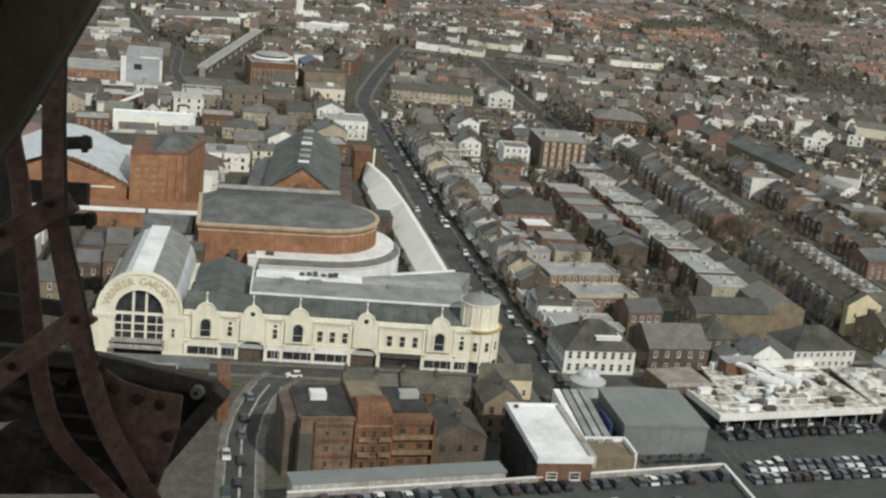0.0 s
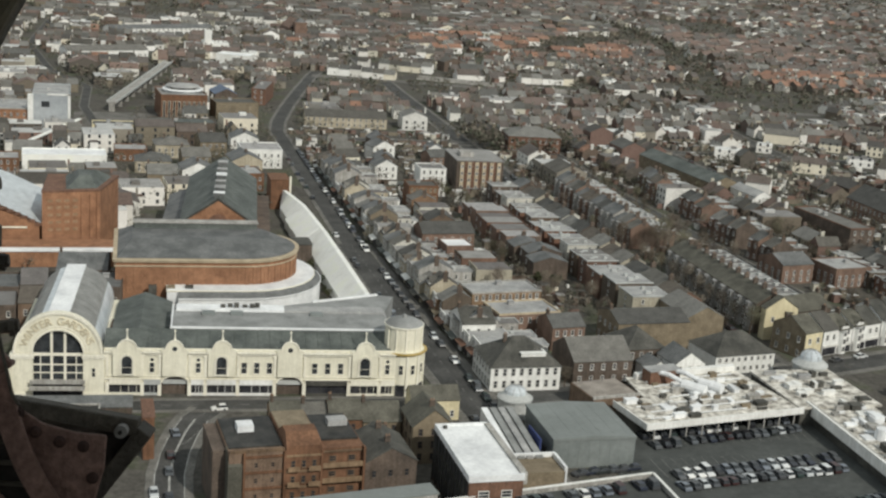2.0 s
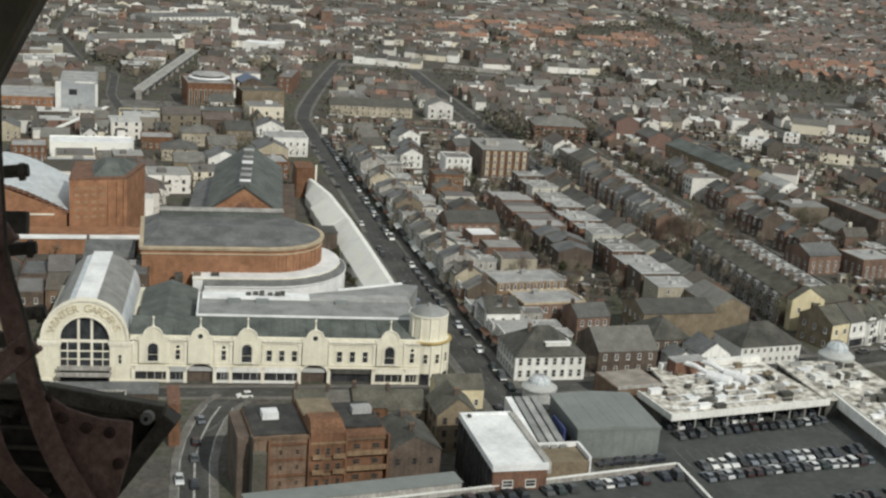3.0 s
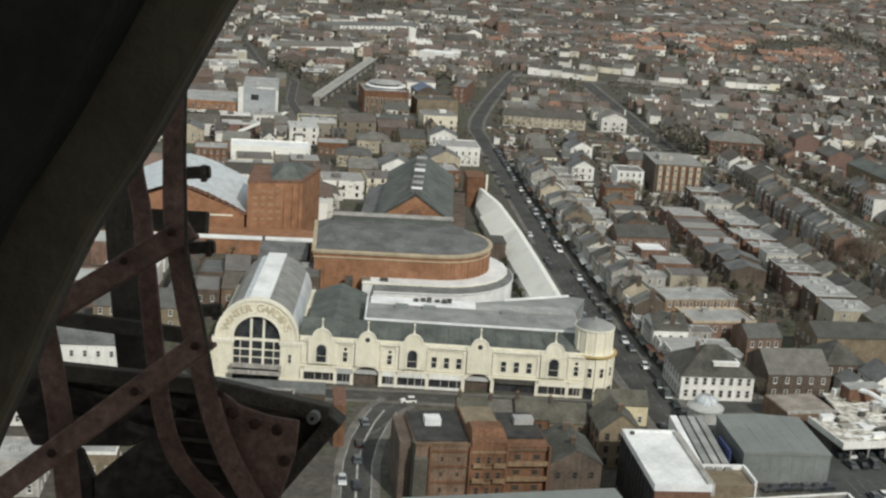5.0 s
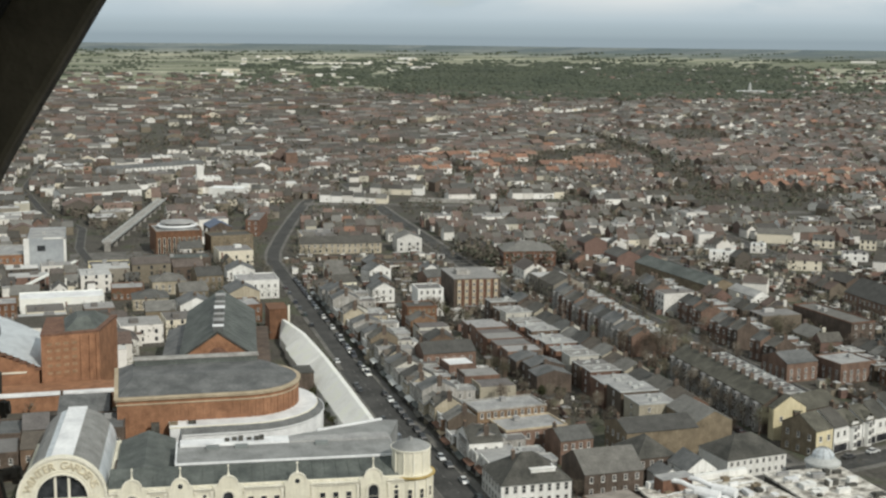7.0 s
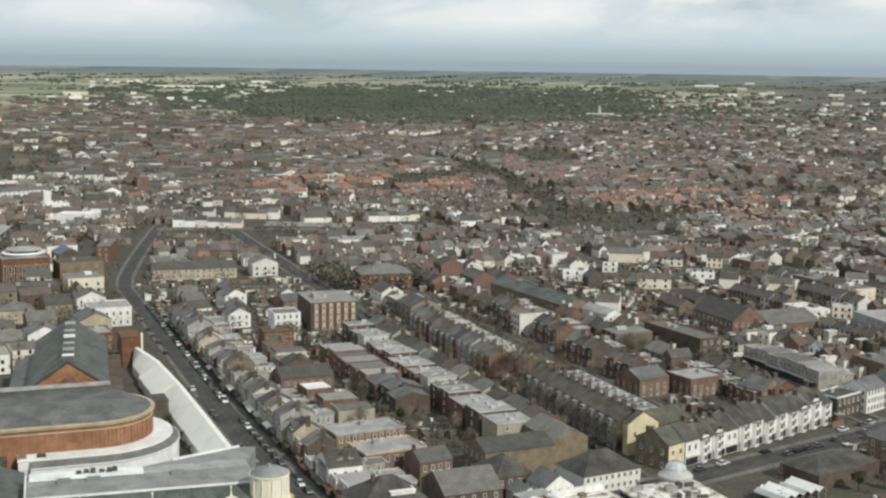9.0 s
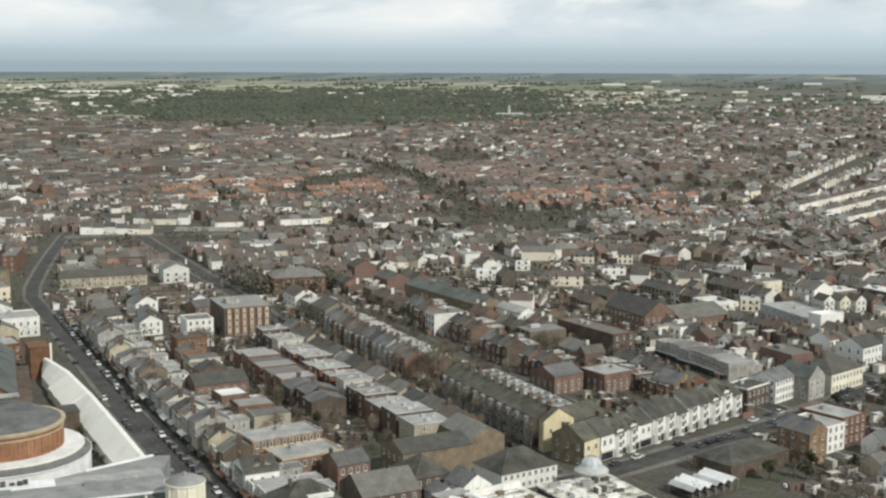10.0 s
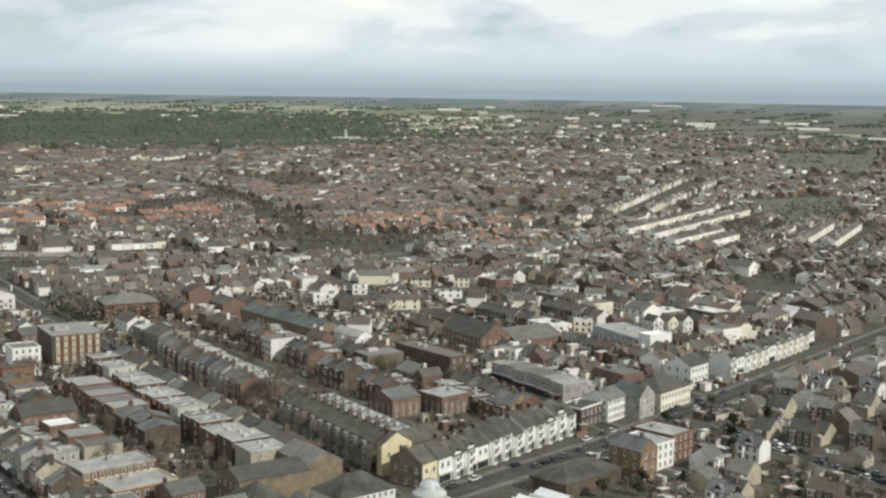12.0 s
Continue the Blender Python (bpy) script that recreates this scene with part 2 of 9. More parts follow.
M["car_paint"] = material("car_paint", [(0.06, 0.062, 0.066), (0.02, 0.02, 0.024), (0.60, 0.61, 0.61), (0.025, 0.03, 0.045), (0.05, 0.025, 0.025), (0.09, 0.095, 0.10), (0.03, 0.035, 0.035), (0.015, 0.015, 0.017), (0.03, 0.045, 0.042), (0.70, 0.70, 0.68), (0.10, 0.11, 0.12), (0.48, 0.50, 0.51), (0.025, 0.028, 0.035), (0.16, 0.18, 0.21)], scale=2, vary=0.05, rough=0.3, by="object", bump=0, spec=0.5)
M["tyre"] = material("tyre_rubber", [(0.02, 0.02, 0.02)], scale=1, vary=0.2)
M["leaf"] = material("evergreen_leaf", [(0.035, 0.045, 0.022), (0.06, 0.065, 0.032), (0.045, 0.05, 0.03)], scale=2, vary=0.35, by="object", bump=0)
M["twig"] = material("bare_twigs", [(0.15, 0.125, 0.095), (0.18, 0.155, 0.12), (0.145, 0.138, 0.092), (0.13, 0.105, 0.085)], scale=2, vary=0.35, by="object", bump=0)
M["twig_far"] = material("far_bare_crowns", [(0.105, 0.092, 0.073), (0.14, 0.122, 0.096), (0.070, 0.076, 0.050), (0.12, 0.098, 0.08), (0.058, 0.064, 0.043), (0.155, 0.145, 0.115)], scale=5, vary=0.35, by="island", bump=0)
M["wood_far"] = material("far_woodland", [(0.046, 0.056, 0.041), (0.058, 0.070, 0.050), (0.068, 0.079, 0.055), (0.054, 0.062, 0.047)], scale=180, vary=0.2, fine=0.12, bump=0)
M["bark"] = material("bark", [(0.08, 0.06, 0.045), (0.12, 0.09, 0.07)], scale=1, vary=0.3)
M["steel"] = material("red_brown_painted_steel", [(0.152, 0.088, 0.069), (0.20, 0.119, 0.095)], scale=0.2, vary=0.32, rough=0.6, fine=40, bump=0.4)
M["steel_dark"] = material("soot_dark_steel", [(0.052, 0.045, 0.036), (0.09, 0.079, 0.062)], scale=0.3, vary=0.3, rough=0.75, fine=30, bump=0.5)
M["steel_olive"] = material("weathered_olive_steel", [(0.070, 0.058, 0.036), (0.115, 0.096, 0.062)], scale=0.5, vary=0.25, rough=0.7, fine=9, bump=0.3)
# near-black that stands in for shade under the rib; also on the pulley hub
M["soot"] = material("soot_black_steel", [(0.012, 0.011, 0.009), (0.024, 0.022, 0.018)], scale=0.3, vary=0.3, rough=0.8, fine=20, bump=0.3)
M["rust"] = material("rusty_rivet", [(0.03, 0.015, 0.012), (0.05, 0.025, 0.018)], scale=0.1, vary=0.3, fine=60)
M["tarmac_board"] = material("dark_deck_boards", [(0.013, 0.011, 0.009), (0.038, 0.032, 0.027), (0.095, 0.08, 0.066)], scale=0.16, vary=0.4, fine=22)


def ground_material():
    """Town ground near by; beyond it a patchwork of fields, worked out from the place alone. Blue distance haze is
    painted into the far rim.
    """
    m = bpy.data.materials.new("town_and_field_ground")
    m.use_nodes = True
    n = Nodes(m.node_tree)
    pos = n.add("ShaderNodeNewGeometry").outputs["Position"]
    sep = n.add("ShaderNodeSeparateXYZ")
    n.link(pos, sep.inputs[0])
    dist = n.math("SQRT", n.math("ADD", n.math("POWER", sep.outputs["X"], 2.0), n.math("POWER", sep.outputs["Y"], 2.0)))
    a = n.add("ShaderNodeTexNoise", Scale=0.05, Detail=6.0, Roughness=0.65)
    b = n.add("ShaderNodeTexNoise", Scale=0.6, Detail=4.0, Roughness=0.7)
    n.link(pos, a.inputs["Vector"]), n.link(pos, b.inputs["Vector"])
    town = n.ramp(a.outputs["Fac"], [(0.3, (0.066, 0.062, 0.055)), (0.5, (0.095, 0.089, 0.079)), (0.62, (0.078, 0.085, 0.056)), (0.74, (0.155, 0.15, 0.138))])
    town = n.mix(1.0, town, n.ramp(b.outputs["Fac"], [(0.3, (0.65,) * 3), (0.7, (1.35,) * 3)]), "MULTIPLY")
    mp = n.add("ShaderNodeMapping")
    mp.inputs["Scale"].default_value = (0.0042, 0.017, 0.0)
    mp.inputs["Rotation"].default_value = (0, 0, radians(25))
    n.link(pos, mp.inputs["Vector"])
    cell = n.add("ShaderNodeTexVoronoi", Scale=1.0)
    n.link(mp.outputs[0], cell.inputs["Vector"])
    sepc = n.add("ShaderNodeSeparateColor")
    n.link(cell.outputs["Color"], sepc.inputs[0])
    field = n.ramp(sepc.outputs[0], [(0.0, (0.13, 0.145, 0.105)), (0.3, (0.20, 0.215, 0.145)), (0.45, (0.34, 0.335, 0.26)), (0.65, (0.13, 0.142, 0.108)), (0.85, (0.40, 0.40, 0.31)), (1.0, (0.19, 0.195, 0.15))])
    field = n.mix(1.0, field, n.ramp(a.outputs["Fac"], [(0.3, (0.7,) * 3), (0.7, (1.3,) * 3)]), "MULTIPLY")
    # aerial haze put into the base colour: far fields mixed towards blue-grey
    hazed_field = n.mix(0.7, field, (0.115, 0.150, 0.180))
    c = n.add("ShaderNodeTexNoise", Scale=0.0011, Detail=5.0, Roughness=0.6)
    n.link(pos, c.inputs["Vector"])
    built = n.math("ADD", n.math("MULTIPLY", n.math("SUBTRACT", n.math("DIVIDE", sep.outputs["X"], sep.outputs["Y"]), 0.60), 5.0), n.math("MULTIPLY", n.math("SUBTRACT", c.outputs["Fac"], 0.5), 2.4))
    built = n.ramp(built, [(0.1, (0.0,)), (0.7, (0.85,))])
    suburb = n.ramp(b.outputs["Fac"], [(0.35, (0.072, 0.076, 0.070)), (0.6, (0.125, 0.128, 0.118))])
    field = n.mix(built, field, suburb)
    far = n.ramp(n.math("DIVIDE", dist, 5000.0), [(0.50, (0.0,)), (0.60, (1.0,))])
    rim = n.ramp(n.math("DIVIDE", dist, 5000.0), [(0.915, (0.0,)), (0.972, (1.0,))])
    col = n.mix(far, town, n.mix(rim, field, hazed_field))
    s = n.add("ShaderNodeBsdfPrincipled", Roughness=0.95)
    s.inputs["Specular IOR Level"].default_value = 0.1
    n.link(col, s.inputs["Base Color"])
    n.link(s.outputs[0], n.add("ShaderNodeOutputMaterial").inputs["Surface"])
    return m


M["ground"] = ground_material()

# ---- mesh tools ----


class Shape:
    """A mesh in the making: points, faces and a material slot for each face."""

    def __init__(self):
        self.v, self.f, self.m, self.slot = [], [], [], 0

    def add(self, pts, faces):
        k = len(self.v)
        self.v += [tuple(p) for p in pts]
        self.f += [tuple(k + i for i in f) for f in faces]
        self.m += [self.slot] * len(faces)
        return self

    def box(self, x0, x1, y0, y1, z0, z1, slot=None):
        if slot is not None:
            self.slot = slot
        return self.add([(x0, y0, z0), (x1, y0, z0), (x1, y1, z0), (x0, y1, z0), (x0, y0, z1), (x1, y0, z1), (x1, y1, z1), (x0, y1, z1)],
                        [(0, 3, 2, 1), (4, 5, 6, 7), (0, 1, 5, 4), (1, 2, 6, 5), (2, 3, 7, 6), (3, 0, 4, 7)])

    def gable(self, x0, x1, y0, y1, z, h, along="x", over=0.3, t=0.18):
        """A pitched roof as a closed slab of thickness t, with its gable ends filled."""
        if along == "x":
            a, b, c, d = x0, x1, y0 - over, y1 + over
            place = lambda s, w, zz: (s, w, zz)
        else:
            a, b, c, d = y0, y1, x0 - over, x1 + over
            place = lambda s, w, zz: (w, s, zz)
        mid = (c + d) / 2
        pts = []
        for s in (a - over * 0.5, b + over * 0.5):
            pts += [place(s, c, z - 0.1), place(s, mid, z + h), place(s, d, z - 0.1), place(s, c, z - 0.1 + t), place(s, mid, z + h + t), place(s, d, z - 0.1 + t)]
        return self.add(pts, [(3, 4, 10, 9), (4, 5, 11, 10), (0, 1, 4, 3), (1, 2, 5, 4), (6, 9, 10, 7), (7, 10, 11, 8), (0, 3, 9, 6), (2, 8, 11, 5), (0, 6, 7, 1), (1, 7, 8, 2)])

    def hip(self, x0, x1, y0, y1, z, h, over=0.3, inset=None):
        x0, x1, y0, y1 = x0 - over, x1 + over, y0 - over, y1 + over
        w, d = x1 - x0, y1 - y0
        k = inset if inset is not None else min(w, d) / 2
        if w >= d:
            top = [(x0 + k, (y0 + y1) / 2, z + h), (x1 - k, (y0 + y1) / 2, z + h)]
            faces = [(0, 1, 5, 4), (1, 2, 5), (2, 3, 4, 5), (3, 0, 4), (3, 2, 1, 0)]
        else:
            top = [((x0 + x1) / 2, y0 + k, z + h), ((x0 + x1) / 2, y1 - k, z + h)]
            faces = [(0, 1, 4), (1, 2, 5, 4), (2, 3, 5), (3, 0, 4, 5), (3, 2, 1, 0)]
        return self.add([(x0, y0, z), (x1, y0, z), (x1, y1, z), (x0, y1, z)] + top, faces)

    def prism(self, poly, z0, z1):
        """An upright prism over a plan polygon given anticlockwise."""
        k = len(poly)
        pts = [(x, y, z0) for x, y in poly] + [(x, y, z1) for x, y in poly]
        return self.add(pts, [tuple(range(k - 1, -1, -1)), tuple(range(k, 2 * k))] + [(i, (i + 1) % k, k + (i + 1) % k, k + i) for i in range(k)])

    def slab(self, poly, y0, y1):
        """A slab that stands upright: an (x, z) polygon, anticlockwise as seen from -y, from y0 back to y1."""
        k = len(poly)
        pts = [(x, y0, z) for x, z in poly] + [(x, y1, z) for x, z in poly]
        return self.add(pts, [tuple(range(k)), tuple(range(2 * k - 1, k - 1, -1))] + [((i + 1) % k, i, k + i, k + (i + 1) % k) for i in range(k)])

    def cyl(self, x, y, r, z0, z1, n=12, r1=None, cap=True):
        r1 = r if r1 is None else r1
        a = [2 * math.pi * i / n for i in range(n)]
        pts = [(x + r * math.cos(t), y + r * math.sin(t), z0) for t in a] + [(x + r1 * math.cos(t), y + r1 * math.sin(t), z1) for t in a]
        faces = [(i, (i + 1) % n, n + (i + 1) % n, n + i) for i in range(n)]
        if cap:
            faces += [tuple(range(n - 1, -1, -1)), tuple(range(n, 2 * n))]
        return self.add(pts, faces)

    def tube(self, pts, r, n=6):
        """A round bar along a line of points."""
        rings = []
        for i, p in enumerate(pts):
            p = Vector(p)
            d = (Vector(pts[min(i + 1, len(pts) - 1)]) - Vector(pts[max(i - 1, 0)])).normalized()
            s = d.orthogonal().normalized()
            q = d.cross(s)
            rings += [p + r * (math.cos(2 * math.pi * j / n) * s + math.sin(2 * math.pi * j / n) * q) for j in range(n)]
        faces = [(i * n + j, i * n + (j + 1) % n, (i + 1) * n + (j + 1) % n, (i + 1) * n + j) for i in range(len(pts) - 1) for j in range(n)]
        return self.add(rings, faces + [tuple(range(n - 1, -1, -1)), tuple(range(len(rings) - n, len(rings)))])

    def mesh(self, name, mats):
        me = bpy.data.meshes.new(name)
        me.from_pydata(self.v, [], self.f)
        for m in mats:
            me.materials.append(m)
        me.polygons.foreach_set("material_index", self.m)
        me.update()
        return me


def arc(cx, cz, r, a0, a1, n):
    """Points on an arc in the (x, z) plane, from a0 to a1 degrees."""
    return [(cx + r * math.cos(radians(a0 + (a1 - a0) * i / n)), cz + r * math.sin(radians(a0 + (a1 - a0) * i / n))) for i in range(n + 1)]


def thing(name, x, y, turn=0.0, label="", category="", group="", z=0.0, kind=""):
    """An Empty at the thing's base, turned about z by degrees."""
    ob = new(name)
    ob.empty_display_size = 0.5
    ob.matrix_basis = pose(x, y, z, 0, 0, turn)
    return tagged(ob, label, category, group, kind)


def part(name, shape, mats, parent=None, label="", m=None):
    """Links a Shape, or a ready mesh, as one mesh object under a thing or part."""
    mats = mats if isinstance(mats, (list, tuple)) else [mats]
    me = shape if isinstance(shape, bpy.types.Mesh) else shape.mesh(name, mats)
    ob = new(name, me)
    if parent is not None:
        ob.parent = parent
    if m is not None:
        ob.matrix_basis = m
    return tagged(ob, label)


def single(name, shape, mats, label="", category="", group="", kind="", m=None):
    ob = part(name, shape, mats, None, label, m)
    return tagged(ob, label, category, group, kind)


WINDOW_MESHES = {}


def window_mesh(w, h, arched=False, frame="frame"):
    """A window, 0.2 m proud of nothing: frame round the edge with a bar across, pane set back. Faces -y, base centre at the origin."""
    key = (w, h, arched, frame)
    if key not in WINDOW_MESHES:
        s, e = Shape(), 0.09 + 0.03 * w
        s.slot = 0
        top = h - w / 2 if arched else h
        if arched:
            ring = arc(0, top, w / 2, 0, 180, 8)
            s.slot = 1
            s.slab([(-w / 2, 0), (w / 2, 0)] + ring, -0.02, 0.1)
            s.slot = 0
            for (a, b), (c, d) in zip(ring, ring[1:]):
                k = 1 - 2 * e / w
                s.slab([(a * k, top + (b - top) * k), (a, b), (c, d), (c * k, top + (d - top) * k)], -0.1, 0.0)
        else:
            # one connected casement: frame with a middle bar, two panes set back, a deep sill
            xs, zs_ = (-w / 2, -w / 2 + e, w / 2 - e, w / 2), (-0.08, e, h * 0.52 - 0.045, h * 0.52 + 0.045, h - e, h)
            pts = [(x, -0.2 if j == 0 else -0.1, z) for j, z in enumerate(zs_) for x in xs]
            faces = [(j * 4 + i, j * 4 + i + 1, j * 4 + i + 5, j * 4 + i + 4) for j in range(5) for i in range(3) if not (i == 1 and j in (1, 3))]
            k = len(pts)
            pts += [(xs[0], 0.1, zs_[0]), (xs[3], 0.1, zs_[0]), (xs[3], 0.1, h), (xs[0], 0.1, h)]
            faces += [(k, k + 1, 3, 0), (k + 1, k + 2, 23, 19, 15, 11, 7, 3), (k + 2, k + 3, 20, 21, 22, 23), (k + 3, k, 0, 4, 8, 12, 16, 20)]
            panes = []
            for j in (1, 3):
                a = len(pts)
                pts += [(xs[1], 0.0, zs_[j]), (xs[2], 0.0, zs_[j]), (xs[2], 0.0, zs_[j + 1]), (xs[1], 0.0, zs_[j + 1])]
                f = [j * 4 + 1, j * 4 + 2, j * 4 + 6, j * 4 + 5]
                faces += [(f[i], f[(i + 1) % 4], a + (i + 1) % 4, a + i) for i in range(4)]
                panes.append((a, a + 1, a + 2, a + 3))
            s.add(pts, faces + panes)
            s.m[-2:] = [1, 1]
        if arched:
            s.box(-w / 2, -w / 2 + e, -0.1, 0.1, 0, top, 0)
            s.box(w / 2 - e, w / 2, -0.1, 0.1, 0, top, 0)
            s.box(-w / 2 - 0.08, w / 2 + 0.08, -0.2, 0.1, -0.1, e, 0)
            s.box(-w / 2, w / 2, -0.06, 0.1, top * 0.52 - 0.04, top * 0.52 + 0.04, 0)
        WINDOW_MESHES[key] = s.mesh("window", [M[frame], M["glass"]])
    return WINDOW_MESHES[key]


def windows(parent, xs, z, w, h, y, turn=0, arched=False, frame="frame"):
    """Windows side by side on one face of a thing. turn 0: the face looks to -y at y; 90: to +x at x=y; 180: to +y; 270: to -x."""
    me = window_mesh(w, h, arched, frame)
    for x in xs:
        at = {0: (x, y), 90: (y, x), 180: (x, y), 270: (y, x)}[turn]
        part("window", me, [], parent, m=pose(at[0], at[1], z, 0, 0, turn))


def spread(a, b, n):
    return [a + (b - a) * (i + 0.5) / n for i in range(n)]


def chimney(parent, x, y, z, h=1.6, w=0.9, d=0.6, mat="brick_dark", pots=2):
    s = Shape().box(x - w / 2, x + w / 2, y - d / 2, y + d / 2, z - 1.5, z + h, 0)
    s.box(x - w / 2 - 0.08, x + w / 2 + 0.08, y - d / 2 - 0.08, y + d / 2 + 0.08, z + h - 0.25, z + h - 0.05, 0)
    s.slot = 1
    for px in spread(x - w / 2, x + w / 2, pots):
        s.cyl(px, y, 0.14, z + h, z + h + 0.45, 6, 0.11)
    return part("chimney", s, [M[mat], M["pot"]], parent)

# ---- ground, roads and pavements ----


def land_height(r):
    """Level town out to 3 km; past it the land climbs to the moors on the skyline."""
    if r <= 3000:
        return 0.0
    k = min((r - 3000) / 1950.0, 0.9994)
    return EYE_Z * (1 - r / (3000 - 3000 * math.log(1 - k)))


def make_ground():
    radii = [0, 60, 150, 300, 600, 1000, 1500, 2000, 2500, 3000, 3150, 3300, 3500, 3700, 3900, 4100, 4300, 4450, 4600, 4700, 4780, 4840, 4890, 4920, 4940]
    n = 96
    pts, faces = [(0, 0, 0)], []
    for r in radii[1:]:
        for i in range(n):
            a = 2 * math.pi * i / n
            roll_ = 1 + 0.05 * noise.noise((math.cos(a) * 3, math.sin(a) * 3, r / 900)) if r > 3300 else 1
            pts.append((r * math.sin(a), r * math.cos(a), land_height(r) * roll_))
    faces = [(0, 1 + (i + 1) % n, 1 + i) for i in range(n)]
    for k in range(len(radii) - 2):
        a, b = 1 + k * n, 1 + (k + 1) * n
        faces += [(a + i, a + (i + 1) % n, b + (i + 1) % n, b + i) for i in range(n)]
    s = Shape().add(pts, faces)
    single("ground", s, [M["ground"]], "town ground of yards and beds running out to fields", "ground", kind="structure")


make_ground()


def strip(line, half):
    """The two edges of a band of that half width along a line of points."""
    left, right = [], []
    for i, p in enumerate(line):
        a, b = Vector(line[max(i - 1, 0)]), Vector(line[min(i + 1, len(line) - 1)])
        d = (b - a).normalized()
        nrm = Vector((-d.y, d.x))
        left.append(Vector(p) + nrm * half)
        right.append(Vector(p) - nrm * half)
    return left, right


def band(s, la, lb, z0, z1):
    """A solid band between two edges."""
    for a, b, c, d in zip(la, lb, lb[1:], la[1:]):
        s.add([(q.x, q.y, z) for z in (z0, z1) for q in (a, b, c, d)], [(4, 5, 6, 7), (0, 1, 5, 4), (1, 2, 6, 5), (2, 3, 7, 6), (3, 0, 4, 7)])


def road(line, width, paving=2.2, label="grey asphalt street between raised pavements", name="road", dashes=True, lift=0.0, mat="asphalt"):
    s = Shape()
    l, r = strip(line, width / 2)
    band(s, l, r, -0.2, 0.03 + lift)
    single(name, s, [M[mat]], label, "road", kind="structure")
    if paving:
        s, k = Shape(), Shape()
        lo, ro = strip(line, width / 2 + paving)
        li, ri = strip(line, width / 2 + 0.15)
        band(s, lo, li, -0.2, 0.15 + lift), band(s, ri, ro, -0.2, 0.15 + lift)
        band(k, li, l, -0.2, 0.16 + lift), band(k, r, ri, -0.2, 0.16 + lift)
        single("pavement", s, [M["paving"]], "pale slab pavement along the street", "pavement", kind="structure")
        single("kerb", k, [M["kerb"]], "grey stone kerb at the pavement's edge", "kerb", kind="structure")
    if dashes:
        s = Shape()
        for a, b in zip(line, line[1:]):
            a, b = Vector(a), Vector(b)
            d = (b - a).normalized()
            nrm, t = Vector((-d.y, d.x)), 2.0
            while t < (b - a).length - 2:
                p, q = a + d * t, a + d * (t + 2.4)
                e = nrm * 0.08
                s.add([(x.x, x.y, 0.036 + lift) for x in (p - e, q - e, q + e, p + e)], [(0, 1, 2, 3)])
                t += 6.0
        single("trim", s, [M["paint_worn"]], "worn white dashes along the middle of the road", "road marking", kind="structure")


HIGH_STREET = [(93, 205), (92, 262), (91, 300), (90, 340), (90, 430), (93, 560), (95, 655), (100, 686), (112, 737), (128, 799), (150, 880), (157, 902)]
GUEST_STREET = [(184, 300), (184, 400), (184, 520), (190, 640), (195, 800), (204, 1000)]
road(HIGH_STREET[:5], 9.5, 2.5)
road(HIGH_STREET[4:], 6.4, 1.6, dashes=False)
road(GUEST_STREET, 8.0, 2.0)
road([(104, 283), (150, 290), (200, 298), (275, 316), (371, 348), (470, 381), (600, 425)], 8.5, 2.2, lift=0.004)
road([(322, 180), (321, 245), (319, 316)], 7.0, 1.8, lift=0.002)
road([(-26, 286.5), (15, 285), (50, 283.2), (84, 281.2)], 6.0, 1.5, lift=0.002)
road([(11, 150), (14.6, 215), (15.4, 229), (16.6, 247), (18.4, 258), (21.4, 269), (24.0, 276), (27.5, 281)], 6.4, 1.6, lift=0.006)
road([(6, 650), (-1, 716), (1, 790), (-23, 868), (-40, 1000), (-30, 1200)], 4.4, 0.6, dashes=False)
single("pavement", Shape().box(-6, 36, 652, 700, -0.2, 0.02), [M["paving"]], "open paved ground in the town centre", "pavement", kind="structure")
road([(150, 880), (195, 871), (340, 821), (480, 770)], 8.0, 2.0, lift=0.004, dashes=False, mat="asphalt_pale")
road([(230, 330), (230, 420), (228, 540), (232, 640)], 5.0, 1.0, dashes=False, lift=0.002)
road([(289, 326), (294, 420), (297, 520), (296, 640)], 7.5, 1.8, dashes=False, lift=0.002)
road([(348, 346), (352, 440), (360, 560), (372, 700)], 7.0, 1.8, dashes=False, lift=0.002)
road([(104, 640), (190, 632), (330, 618), (480, 590)], 7.0, 1.8, dashes=False, lift=0.008)

# car park beside the white-roofed market
s = Shape().box(111.6, 176, 150, 262, -0.2, 0.06)
single("car_park", s, [M["lot"]], "grey asphalt car park with marked bays", "car park", kind="structure")
s = Shape()
for i in range(18):
    x = 127 + i * 2.45
    s.box(x, x + 0.1, 251.0, 256.0, 0.055, 0.07)
for row_y in (236.5, 241.5):
    for i in range(17):
        x = 122 + i * 2.5
        s.box(x, x + 0.1, row_y - 2.4, row_y + 2.4, 0.055, 0.07)
for k, (x, y) in enumerate(((19.5, 262.5), (20.6, 264.0), (21.7, 265.5), (22.6, 267.2), (23.5, 268.9))):      # hatched island by the bend
    s.add([(x + 0.2, y - 0.8, 0.19), (x + 2.2 - 0.2 * k, y + 0.5, 0.19), (x + 2.1 - 0.2 * k, y + 0.75, 0.19), (x + 0.1, y - 0.55, 0.19)], [(0, 1, 2, 3)])
single("trim", s, [M["paint_worn"]], "white painted lines of parking bays", "bay marking", kind="structure")
BEND = [(11.6, 165), (14.6, 215), (15.4, 229), (16.6, 247), (18.4, 258), (21.4, 269), (24.0, 276)]
s = Shape()
